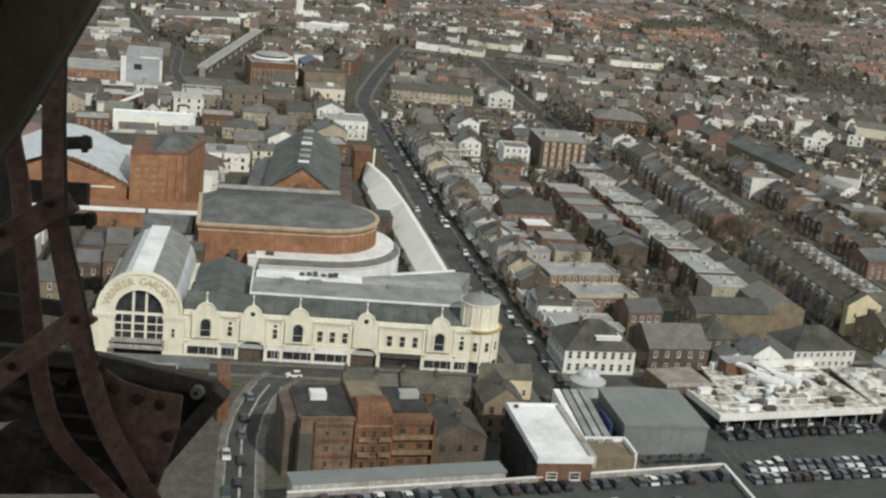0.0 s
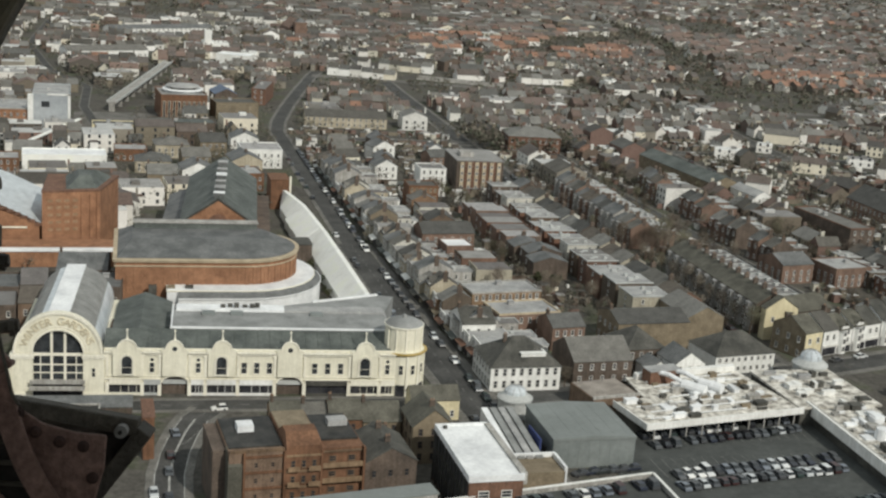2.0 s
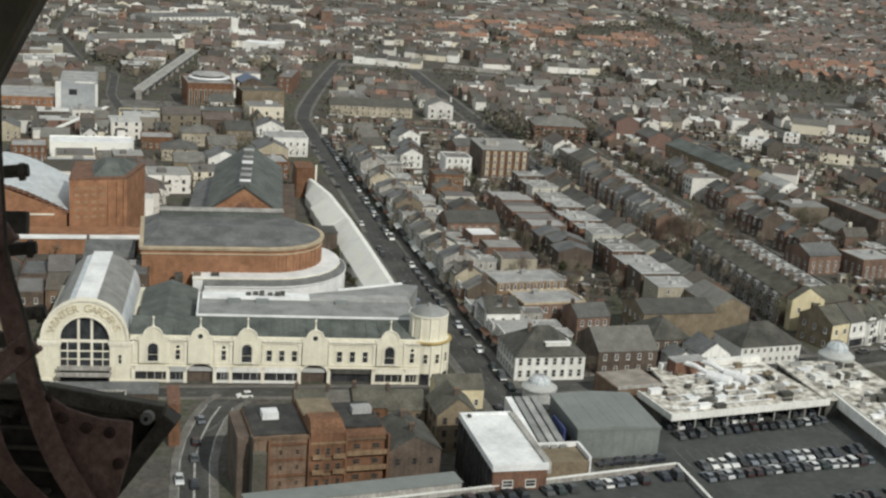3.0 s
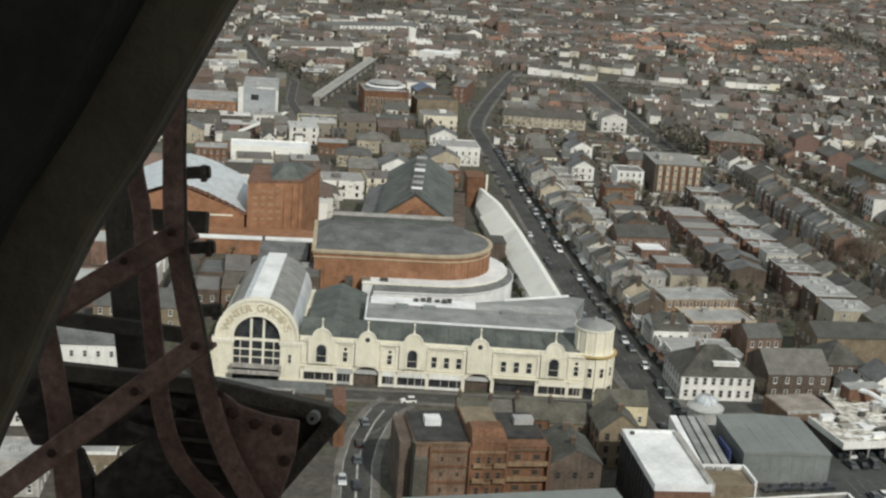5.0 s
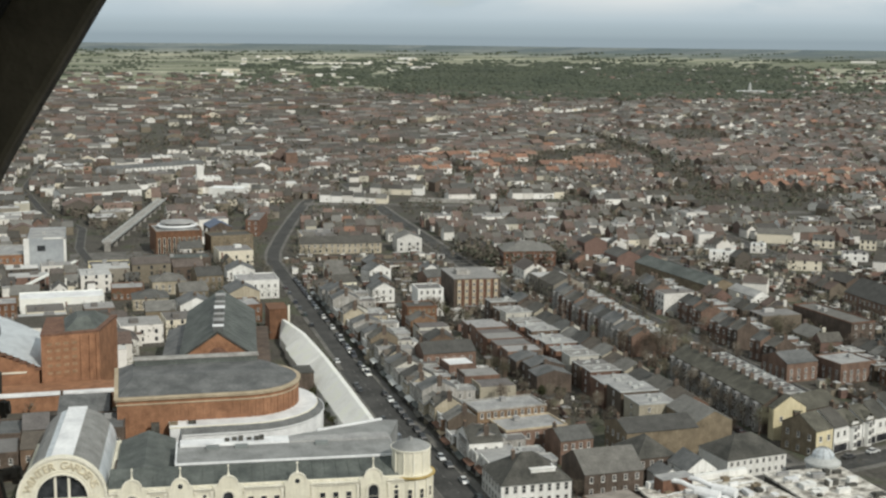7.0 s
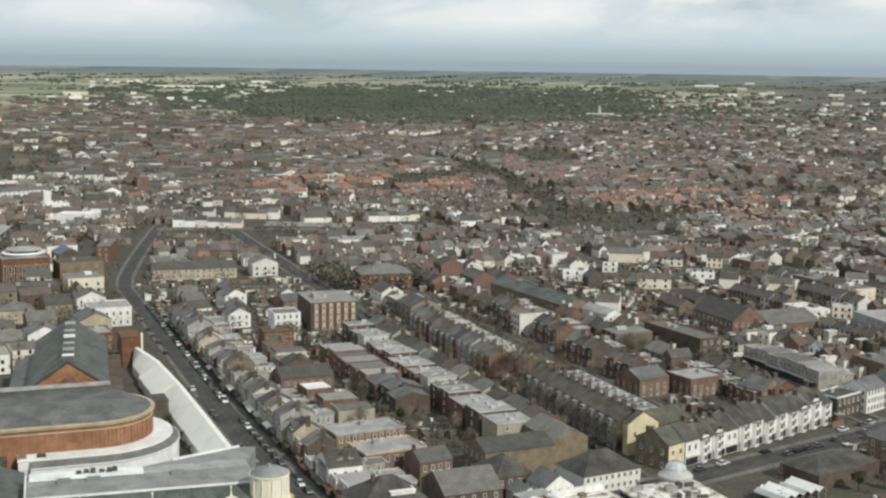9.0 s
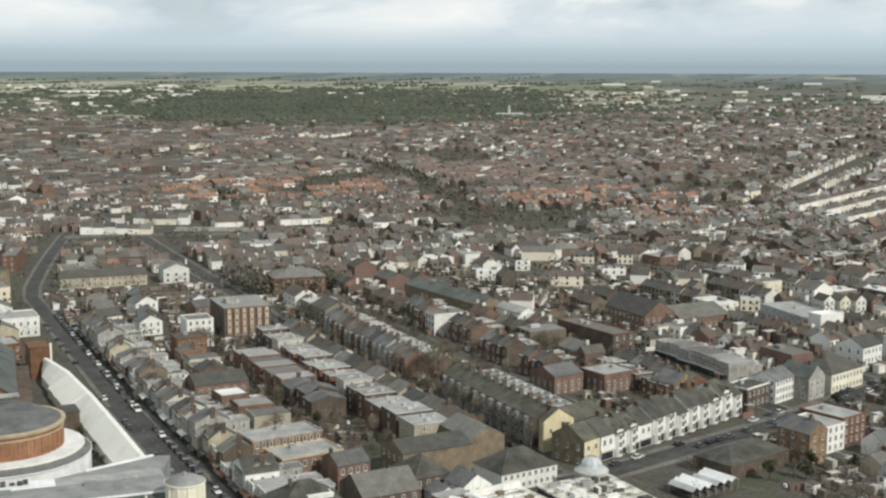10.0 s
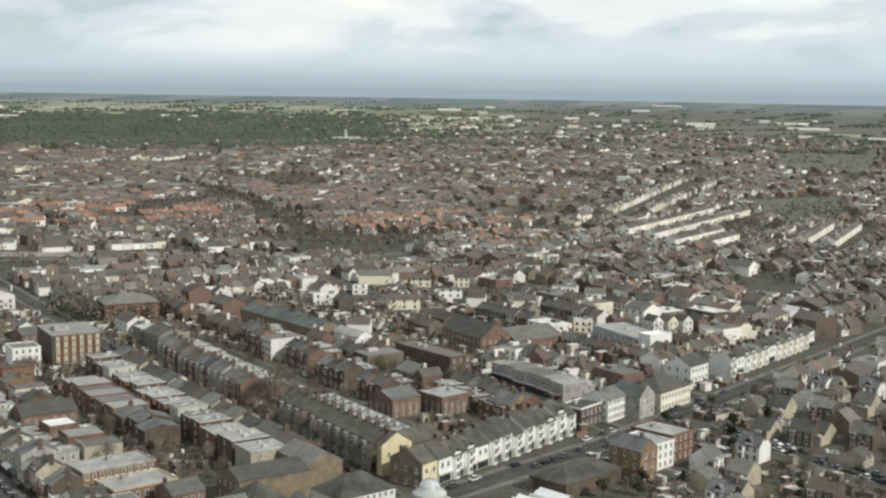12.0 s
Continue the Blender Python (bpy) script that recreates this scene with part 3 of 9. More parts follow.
for edge in (3.0, 0.12):
    outer, inner = strip(BEND, edge + 0.1), strip(BEND, edge - 0.1)
    for e, f in zip(outer, inner):
        for a, b, c, d in zip(e, f, f[1:], e[1:]):
            s.add([(q.x, q.y, 0.05) for q in (a, b, c, d)], [(0, 1, 2, 3)])
single("trim", s, [M["paint_mid"]], "white edge and centre lines of the bending road", "road marking", kind="structure")

# ---- the entertainment halls ----
FX, FY, FT = -11.0, 294.1, -5.3     # the long cream front: its start and its turn


def gable_front(parent, x, w, z, h, mat="cream"):
    """A shaped gable with shoulders, an oculus and a finial, on the cornice."""
    s = Shape()
    r = w * 0.30
    poly = [(x - w / 2, z), (x + w / 2, z), (x + w / 2, z + 0.5), (x + r + 0.3, z + 0.9)] + arc(x, z + h - r, r, 0, 180, 10) + [(x - r - 0.3, z + 0.9), (x - w / 2, z + 0.5)]
    s.slab(poly, -0.75, 0.2)
    s.box(x - w / 2 + 0.4, x + w / 2 - 0.4, -0.74, 0.05, 6.6 if mat != "cream" else 5.0, z)
    g = part("gable", s, [M[mat]], parent)
    s = Shape()
    ring = arc(x, z + h - r, r + 0.22, -10, 190, 12)
    inner = arc(x, z + h - r, r - 0.1, -10, 190, 12)
    for (a, b), (c, d), (e, f), (p, q) in zip(ring, ring[1:], inner[1:], inner):
        s.slab([(a, b), (c, d), (e, f), (p, q)], -0.95, -0.7)
    part("moulding", s, [M["cream_trim"]], g)
    s = Shape().cyl(x, -0.3, 0.42, z + h - 0.1, z + h + 0.6, 8, 0.25).cyl(x, -0.3, 0.2, z + h + 0.6, z + h + 2.2, 8, 0.08).cyl(x, -0.3, 0.32, z + h + 2.2, z + h + 2.7, 8, 0.1)
    part("finial", s, [M["cream_trim"]], g)
    if w < 7:
        part("oculus", Shape().slab(arc(x, z + h - r, 0.6, 0, 360, 10)[:-1], -0.82, -0.7), [M["glass"]], g)


def cream_front():
    b = thing("theatre_front", FX, FY, FT, "long cream stucco theatre front with shaped gables and shopfronts", "theatre")
    x0, x1, zc = 15.2, 84.0, 10.8
    doors = [31.6, 58.5]
    tall = [20.5, 42.3, 76.4]
    gables = [(20.5, 7.2, 2.9), (31.4, 6.4, 2.8), (42.4, 7.2, 2.9), (58.4, 6.6, 2.8), (76.4, 7.0, 2.9)]
    # wall over the shops, cut by the two entrance arches
    s = Shape()
    cuts = sorted(doors)
    edge = x0
    for d in cuts:
        s.box(edge, d - 2.9, 0, 1.0, 3.3, zc)
        head = [(px_, 3.3 + (pz_ - 3.3) * 0.52) for px_, pz_ in arc(d, 3.3, 2.9, 180, 0, 12)]
        s.slab([(d - 2.9, zc), (d - 2.9, 3.3)] + head[1:-1] + [(d + 2.9, 3.3), (d + 2.9, zc)], 0, 1.0)
        edge = d + 2.9
    s.box(edge, x1, 0, 1.0, 3.3, zc)
    part("wall", s, [M["cream"]], b)
    s = Shape().box(x0, x1, 1.0, 26, 0, 10.2)
    part("body", s, [M["brick_dark"]], b)
    for z, d, h in ((zc - 0.15, 0.65, 0.35), (zc - 0.75, 0.3, 0.25), (4.75, 0.25, 0.22), (4.05, 0.40, 0.25)):
        edge, s = x0, Shape()
        for dd in cuts + [None]:
            end = x1 if dd is None else (dd - 3.3 if z < 6 else None)
            if end is None:
                continue
            s.box(edge, end, -d, 0.02, z, z + h)
            edge = x1 if dd is None else dd + 3.3
        part("cornice" if z > 6 else "string_course", s, [M["cream_trim"]], b)
    s = Shape().box(x0, x1, 0.1, 0.6, zc + 0.2, zc + 0.8)
    part("parapet", s, [M["cream"]], b)
    for px in spread(x0, x1, 24):
        part("parapet_panel", Shape().box(px - 0.9, px + 0.9, -0.05, 0.12, zc + 0.3, zc + 0.68), [M["cream_trim"]], b)
    for px in (16.0, 24.0, 28.0, 34.9, 38.6, 46.2, 54.9, 62.0, 72.8, 80.2):
        s = Shape().box(px - 0.42, px + 0.42, -0.34, 0.05, 0, 3.25).box(px - 0.3, px + 0.3, -0.28, 0.05, 4.8, zc - 0.75).box(px - 0.42, px + 0.42, -0.36, 0.05, zc - 1.2, zc - 0.76)
        part("pilaster", s, [M["cream_trim"]], b)
    for x, w, h in gables:
        gable_front(b, x, w, zc + 0.2, h)
    windows(b, tall, 5.4, 2.7, 4.8, -0.85, arched=True, frame="cream_trim")
    for x in tall:
        s = Shape()
        for (a, c), (d, e) in zip(arc(x, 8.85, 1.75, 0, 180, 8), arc(x, 8.85, 1.75, 0, 180, 8)[1:]):
            s.slab([(x + (a - x) * 0.82, 8.85 + (c - 8.85) * 0.82), (a, c), (d, e), (x + (d - x) * 0.82, 8.85 + (e - 8.85) * 0.82)], -1.0, -0.7)
        s.box(x - 1.75, x - 1.42, -1.0, -0.7, 5.1, 8.85).box(x + 1.42, x + 1.75, -1.0, -0.7, 5.1, 8.85)
        part("surround", s, [M["cream_trim"]], b)
    for grp in ((48.2, 51.2, 54.2), (65.0, 68.1, 71.2)):
        windows(b, [g - 0.6 for g in grp], 5.5, 1.5, 3.0, -0.05, frame="cream_trim")
    windows(b, [26.2, 36.9, 82.0], 5.6, 1.3, 2.7, -0.05, frame="cream_trim")
    for x in (26.2, 36.9, 82.0):
        part("oculus", Shape().slab(arc(x, 8.9, 0.42, 0, 360, 10)[:-1], -0.06, 0.05), [M["glass"]], b)
    # shopfronts between the pilasters
    for k, (a, c) in enumerate(((16.4, 23.6), (24.4, 28.2), (35.3, 38.2), (39.0, 45.8), (46.6, 54.5), (62.4, 72.4), (73.2, 79.8), (80.6, 84.0))):
        trim = [M["white"] if k in (2, 3, 4) else M["pale_deck"] if k == 1 else M["slate_dark"] if k == 5 else M["cream_trim"]]
        shop = part("shopfront", Shape().box(a, c, 0.35, 1.05, 0, 3.25), [M["shop"]], b, "dark glazed shopfront under a fascia")
        part("fascia", Shape().box(a, c, -0.38, 0.36, 2.75, 4.0), trim, shop)
        part("stall_riser", Shape().box(a, c, -0.1, 0.36, 0, 0.55), trim, shop)
        for mx in spread(a, c, 4)[1:]:
            part("mullion", Shape().box(mx - 0.05, mx + 0.05, 0.25, 0.36, 0.4, 2.76), trim, shop)
    for d in doors:
        s = Shape().box(d - 2.9, d + 2.9, 2.4, 2.6, 0, 6.5)
        e = part("entrance", s, [M["shop"]], b, "deep dark arched entrance")
        part("canopy", Shape().box(d - 2.85, d + 2.85, 0.3, 1.4, 2.75, 3.75), [M["pale_deck"]], e, "pale entrance canopy")
        for mx in spread(d - 2.8, d + 2.8, 4)[1:]:
            part("door_post", Shape().box(mx - 0.08, mx + 0.08, 2.2, 2.42, 0, 2.8), [M["concrete"]], e)
        s = Shape()
        ring = [(px_, 3.3 + (pz_ - 3.3) * 0.55) for px_, pz_ in arc(d, 3.3, 3.3, 180, 0, 12)]
        inner = [(px_, 3.3 + (pz_ - 3.3) * 0.52) for px_, pz_ in arc(d, 3.3, 2.9, 180, 0, 12)]
        for (a, c), (e2, f), (g, h), (p, q) in zip(ring, ring[1:], inner[1:], inner):
            s.slab([(p, q), (g, h), (e2, f), (a, c)], -0.35, 0.02)
        part("arch_moulding", s, [M["cream_trim"]], b)
    # roofs behind the parapet
    s = Shape().add([(15, 0.7, 11.2), (84, 0.7, 11.2), (84, 9.5, 13.4), (15, 9.5, 13.4), (15, 0.7, 10.4), (84, 0.7, 10.4), (84, 9.5, 9.2), (15, 9.5, 9.2)], [(0, 1, 2, 3), (1, 5, 6, 2), (0, 3, 7, 4), (3, 2, 6, 7)])
    r = part("roof", s, [M["slate_green"]], b, "greenish slate slope behind the parapet")
    for x in spread(15, 84, 24)[1:]:
        part("roof_rib", Shape().add([(x - 0.08, 0.8, 11.22), (x + 0.08, 0.8, 11.22), (x + 0.08, 9.4, 13.38), (x - 0.08, 9.4, 13.38), (x - 0.08, 0.8, 11.35), (x + 0.08, 0.8, 11.35), (x + 0.08, 9.4, 13.5), (x - 0.08, 9.4, 13.5)],
                                     [(4, 5, 6, 7), (0, 1, 5, 4), (1, 2, 6, 5), (2, 3, 7, 6), (3, 0, 4, 7)]), [M["slate_green"]], r)
    s = Shape().box(30, 84, 9.5, 27, 9.0, 13.6)
    part("roof_terrace", s, [M["lead"]], b, "broad pale grey flat roof")
    part("terrace_edge", Shape().box(30, 84, 9.4, 9.9, 13.5, 13.95).box(30, 30.4, 9.9, 27, 13.5, 13.95), [M["white_roof"]], b, "thin white roof edge")
    part("terrace_deck", Shape().box(30.5, 83.5, 10.5, 26.8, 13.6, 13.75), [M["mid_deck"]], b, "grey roof deck")
    part("terrace_edge", Shape().box(31, 58, 22.5, 26.9, 13.75, 14.3), [M["white_roof"]], b, "raised white roof strip")
    part("terrace_edge", Shape().box(58, 83.5, 22.5, 26.9, 13.75, 14.2), [M["lead"]], b, "raised weathered grey roof strip")
    for k, x in enumerate((42.6, 44.4, 46.0, 48.1, 49.9, 51.2)):
        part("roof_vent", Shape().box(x - 0.6, x + 0.6, 24.0 + 0.4 * (k % 2), 25.2, 14.3, 14.9 + 0.25 * (k % 3)), [M["slate_dark"]], b, "dark plant box on the white roof")
    s = Shape().prism([(52, 27), (84.5, 27), (88.2, 39.5), (84.0, 40.5), (66, 33.0)], 8.0, 13.3)
    part("terrace_wing", s, [M["mid_deck"]], b, "grey flat roof running out to the arcade")
    s = Shape().prism([(66, 32.6), (84.0, 40.1), (83.8, 40.7), (65.8, 33.2)], 12.8, 13.75)
    part("terrace_edge", s, [M["white_roof"]], b, "thin white roof edge")
    s = Shape().gable(16, 29.5, 9.7, 40, 10.6, 2.4, "y", 0.2)
    part("side_roof", s, [M["slate_green"]], b, "greenish slate pitched roof")
    for x in (39, 46, 66):
        part("roof_light", Shape().box(x - 1.6, x + 1.6, 19.5, 21.3, 13.7, 14.5), [M["grey_clad"]], b, "small grey plant box")
    # great arch at the end of the front
    cx, zs, zv, ro, ri = 5.0, 10.4, 9.6, 10.0, 5.6
    s = Shape()
    outer, inner = arc(cx, zs, ro, 0, 180, 28), arc(cx, zs, ri, 0, 180, 28)
    s.slab(outer + inner[::-1], -0.6, 0.8)
    part("great_arch", s, [M["cream"]], b, "broad cream semicircular arch over the entrance")
    for rr, w, d in ((ro, 0.5, 0.95), (ri + 0.35, 0.35, 0.9), (ri + 1.0, 0.2, 0.75)):
        s = Shape()
        o, i_ = arc(cx, zs, rr + 0.05, 0, 180, 28), arc(cx, zs, rr - w, 0, 180, 28)
        s.slab(o + i_[::-1], -d, -0.55)
        part("arch_moulding", s, [M["cream_trim"]], b)
    # large letters round the arch
    text = "WINTER GARDENS"
    for k, ch in enumerate(text):
        if ch == " ":
            continue
        ang = 158 - 136 * k / (len(text) - 1)
        cu = bpy.data.curves.new("letter", "FONT")
        cu.body, cu.size, cu.extrude, cu.align_x, cu.align_y = ch, 2.6, 0.12, "CENTER", "CENTER"
        cu.materials.append(M["letter_paint"])
        tmp = bpy.data.objects.new("letter", cu)
        scene.collection.objects.link(tmp)
        me = bpy.data.meshes.new_from_object(tmp.evaluated_get(bpy.context.evaluated_depsgraph_get()))
        bpy.data.objects.remove(tmp)
        x, z = cx + 7.75 * math.cos(radians(ang)), zs + 7.75 * math.sin(radians(ang))
        part("letter", me, [], b, m=pose(x, -0.75, z) @ pose(0, 0, 0, 90, 0, 0) @ pose(0, 0, 0, 0, 0, ang - 90))
    # piers, glazing and window bars under the arch
    for a, c in ((cx - ro - 0.4, cx - ri), (cx + ri, cx + ro + 0.4)):
        part("pier", Shape().box(a, c, -0.6, 0.8, 0, zs - 0.9), [M["cream"]], b)
        part("pier_cornice", Shape().box(a - 0.3, c + 0.3, -1.0, 0.8, zs - 0.9, zs - 0.1).box(a - 0.15, c + 0.15, -0.8, 0.8, zs - 1.4, zs - 0.9), [M["cream_trim"]], b)
        part("pier_base", Shape().box(a - 0.2, c + 0.2, -0.85, 0.8, 0, 0.7), [M["cream_trim"]], b)
    windows(b, [cx + ri + 2.4], 4.6, 0.9, 2.4, -0.65, frame="cream_trim")
    s = Shape().slab([(cx - ri, 3.6), (cx + ri, 3.6)] + arc(cx, zs, ri, 0, 180, 20), 0.3, 0.5)
    g = part("great_window", s, [M["glass"]], b, "tall dark arched window with cream bars")
    for x in (cx - 1.5, cx + 1.5):
        part("mullion", Shape().box(x - 0.28, x + 0.28, 0.0, 0.4, 3.6, zs + 5.2), [M["cream_trim"]], g)
    for x in (cx - 4.0, cx + 4.0):
        part("mullion", Shape().box(x - 0.09, x + 0.09, 0.1, 0.4, 3.6, zs - 0.4), [M["cream_trim"]], g)
    for z, w in ((5.4, 0.1), (7.4, 0.14), (9.9, 0.34)):
        part("transom", Shape().box(cx - ri, cx + ri, 0.05, 0.4, z - w, z + w), [M["cream_trim"]], g)
    for z, d in ((3.4, 2.2), (2.2, 3.2)):
        part("balcony", Shape().box(cx - ri - 0.5, cx + ri + 0.5, -d, 0.3, z, z + 0.35).box(cx - ri - 0.5, cx + ri + 0.5, -d, -d + 0.15, z + 0.3, z + 1.0), [M["concrete"]], b)
    part("porch", Shape().box(cx - ri, cx + ri, -1.0, 0.3, 0, 3.4), [M["shop"]], b)
    # splayed end wall beyond the arch
    s = Shape().add([(-5.4, -0.2, 0), (-5.0, 0.6, 0), (-9.6, -3.6, 0), (-9.2, -4.4, 0), (-5.4, -0.2, 8.6), (-5.0, 0.6, 8.6), (-9.6, -3.6, 6.2), (-9.2, -4.4, 6.2)],
                    [(4, 5, 6, 7), (0, 4, 7, 3), (1, 2, 6, 5), (2, 3, 7, 6), (0, 1, 5, 4)])
    part("splayed_wall", s, [M["cream"]], b)
    # glazed barrel vault behind the arch
    L, rv = 44.0, 9.4
    v = part("barrel_vault", Shape().slab([(cx + rv, 8.0)] + arc(cx, zv, rv - 0.15, 0, 180, 24) + [(cx - rv, 8.0)], 0.8, L), [M["vault_grey"]], b, "barrel-vaulted roof of pale glazing and grey sheet")
    bands = ((0, 34, "vault_glass"), (34, 78, "vault_grey"), (78, 118, "vault_glass"), (118, 180, "vault_grey"))
    n = 11
    for i in range(n):
        y0 = 1.0 + (L - 1.2) * i / n
        y1 = 1.0 + (L - 1.2) * (i + 1) / n - 0.16
        for a0, a1, mat in bands:
            s = Shape()
            m_ = 4
            o, i_ = arc(cx, zv, rv, a0 + 0.6, a1 - 0.6, m_), arc(cx, zv, rv - 0.15, a0 + 0.6, a1 - 0.6, m_)
            for (a, c), (d, e), (g2, h2), (p, q) in zip(o, o[1:], i_[1:], i_):
                s.slab([(p, q), (a, c), (d, e), (g2, h2)], y0, y1)
            part("panel", s, [M[mat]], v)
    part("ridge_cap", Shape().box(cx - 2.6, cx + 2.2, 1.0, L, zv + rv - 0.45, zv + rv + 0.25), [M["white_roof"]], v, "white raised ridge glazing")
    part("wall_base", Shape().box(cx + rv, cx + rv + 1.3, 0.8, L, 0, zv), [M["cream"]], b)
    part("wall_base", Shape().box(cx - rv - 1.3, cx - rv, 0.8, L, 0, zv), [M["cream"]], b)
    # round corner turret
    rx, ry, rr = 86.2, 4.8, 5.3
    t = part("turret", Shape().cyl(rx, ry, rr, 0, zc + 0.4, 28), [M["cream"]], b, "round cream corner turret with a lead roof")
    part("turret_drum", Shape().cyl(rx, ry, 4.6, zc + 0.4, 17.2, 28), [M["cream"]], t)
    part("turret_cornice", Shape().cyl(rx, ry, rr + 0.1, zc - 0.4, zc, 28, rr + 0.7).cyl(rx, ry, rr + 0.7, zc, zc + 0.35, 28), [M["ochre_trim"]], t, "ochre ring moulding")
    part("turret_parapet", Shape().cyl(rx, ry, 4.9, 17.0, 17.4, 28), [M["cream_trim"]], t)
    part("turret_roof", Shape().cyl(rx, ry, 4.75, 17.4, 18.3, 28, 3.2).cyl(rx, ry, 3.2, 18.3, 18.8, 28, 0.7).cyl(rx, ry, 0.7, 18.8, 19.6, 10, 0.4), [M["mid_deck"]], t, "shallow grey lead roof with a small finial")
    for a in (-100, -68, -36, -4, 28):
        x, y = rx + (rr + 0.02) * math.cos(radians(a)), ry + (rr + 0.02) * math.sin(radians(a))
        part("window", window_mesh(1.2, 2.6, False, "cream_trim"), [], t, m=pose(x, y, 5.6, 0, 0, a + 90))
        x, y = rx + (rr + 0.05) * math.cos(radians(a + 16)), ry + (rr + 0.05) * math.sin(radians(a + 16))
        part("pilaster", Shape().box(-0.3, 0.3, -0.25, 0.1, 0, zc - 0.4), [M["cream_trim"]], t, m=pose(x, y, 0, 0, 0, a + 106))
        x, y = rx + (rr - 0.2) * math.cos(radians(a)), ry + (rr - 0.2) * math.sin(radians(a))
        part("shopfront", Shape().box(-1.1, 1.1, -0.3, 0.3, 0.2, 3.0), [M["shop"]], t, m=pose(x, y, 0, 0, 0, a + 90))
    for a in range(-150, 60, 30):
        part("colonnette", Shape().cyl(rx + 4.65 * math.cos(radians(a)), ry + 4.65 * math.sin(radians(a)), 0.22, zc + 0.4, 17.0, 6), [M["cream_trim"]], t)
    return b


cream_front()


def stadium(x0, x1, y0, y1, n=14, both=False):
    """A plan with a half-round right end, anticlockwise."""
    r = (y1 - y0) / 2
    pts = [(x1 - r + r * math.cos(radians(a)), (y0 + y1) / 2 + r * math.sin(radians(a))) for a in [-90 + 180 * i / n for i in range(n + 1)]]
    if both:
        pts += [(x0 + r + r * math.cos(radians(a)), (y0 + y1) / 2 + r * math.sin(radians(a))) for a in [90 + 180 * i / n for i in range(n + 1)]]
    else:
        pts += [(x0, y1), (x0, y0)]
    return pts


def round_ended_hall():
    b = thing("ballroom_hall", 8.0, 354.0, -2.0, "orange brick round-ended hall with a grey slate roof", "hall")
    W, D = 52.0, 33.0
    part("wall", Shape().prism(stadium(0, W, 0, D), 0, 15.6), [M["brick_orange"]], b)
    for z0, z1, o, mat in ((15.2, 15.7, 0.55, "stone_band"), (13.9, 14.2, 0.3, "stone_band"), (15.7, 16.1, 0.8, "stone_band")):
        part("cornice", Shape().prism(stadium(-o, W + o, -o, D + o), z0, z1), [M[mat]], b)
    # low slate roof rising to a flat top
    lo, hi = stadium(0.4, W - 0.4, 0.4, D - 0.4), stadium(4.5, W - 7.5, 13.0, D - 5.0)
    k = len(lo)
    s = Shape().add([(x, y, 16.2) for x, y in lo] + [(x, y, 18.6) for x, y in hi], [(i, (i + 1) % k, k + (i + 1) % k, k + i) for i in range(k)] + [tuple(range(k, 2 * k))])
    part("roof", s, [M["slate"]], b, "low-pitched grey slate roof")
    part("roof_lantern", Shape().box(5.0, W - 11, D - 8.0, D - 4.6, 18.0, 20.2), [M["slate_green"]], b)
    part("lantern_cap", Shape().box(4.6, W - 10.6, D - 8.4, D - 4.2, 20.2, 20.5), [M["concrete"]], b)
    # upright brick piers round the wall, each with a recessed panel between
    r = D / 2
    posts = [(x, -0.02, 0) for x in np.arange(1.2, W - r, 2.05)]
    posts += [(W - r + r * math.cos(radians(a)), r + r * math.sin(radians(a)), a + 90) for a in range(-88, 90, 8)]
    pier = Shape().box(-0.34, 0.34, -0.16, 0.1, 7.0, 13.9).mesh("pier", [M["brick_orange"]])
    slot_ = Shape().box(-0.32, 0.32, -0.05, 0.1, 9.6, 12.6).box(-0.45, 0.45, -0.12, 0.1, 9.3, 9.6, 1).mesh("panel", [M["brick_orange"], M["brick_orange"]])
    for i, (x, y, a) in enumerate(posts):
        part("pier", pier, [], b, m=pose(x, y, 0, 0, 0, a))
    for (x, y, a), (x2, y2, a2) in zip(posts, posts[1:]):
        part("panel", slot_, [], b, m=pose((x + x2) / 2, (y + y2) / 2, 0, 0, 0, (a + a2) / 2))
    # ring of lower roofs round the hall
    lw = thing("promenade_wing", 8.0, 354.0, -2.0, "curved low wing with white flat roofs round the brick hall", "building")
    part("inner_roof", Shape().prism(stadium(14, W + 5.5, -5.5, D + 4.5), 0, 8.7), [M["white_roof"]], lw, "white flat roof against the hall")
    part("parapet", Shape().prism(stadium(13.8, W + 5.7, -5.7, D + 4.7), 8.2, 8.6), [M["cream_trim"]], lw)
    hi, lo = stadium(17, W + 5.8, -5.8, D + 4.8), stadium(17, W + 7.5, -7.5, D + 6.5)
    k = len(hi)
    s = Shape().add([(x, y, 8.3) for x, y in hi] + [(x, y, 6.9) for x, y in lo], [(i, k + i, k + (i + 1) % k, (i + 1) % k) for i in range(k)] + [tuple(range(k)), tuple(range(2 * k - 1, k - 1, -1))])
    part("lead_slope", s, [M["slate"]], lw, "dark grey curved lead slope")
    part("outer_wall", Shape().prism(stadium(17, W + 7.4, -7.4, D + 6.4), 0, 6.9), [M["white_roof"]], lw, "curved white outer wall")
    part("parapet", Shape().prism(stadium(17, W + 7.7, -7.7, D + 6.7), 6.5, 6.9), [M["white_roof"]], lw)
    for x in np.arange(19, 36, 3.4):
        part("window", window_mesh(1.2, 2.2, False, "cream_trim"), [], lw, m=pose(x, -7.5, 2.6))
    for i, x in enumerate((9, 14, 19)):
        part("roof_box", Shape().box(x, x + 2.2, -4.0, -2.4, 0, 9.4), [M["tan"] if i % 2 else M["slate_dark"]], lw)
    return b


round_ended_hall()


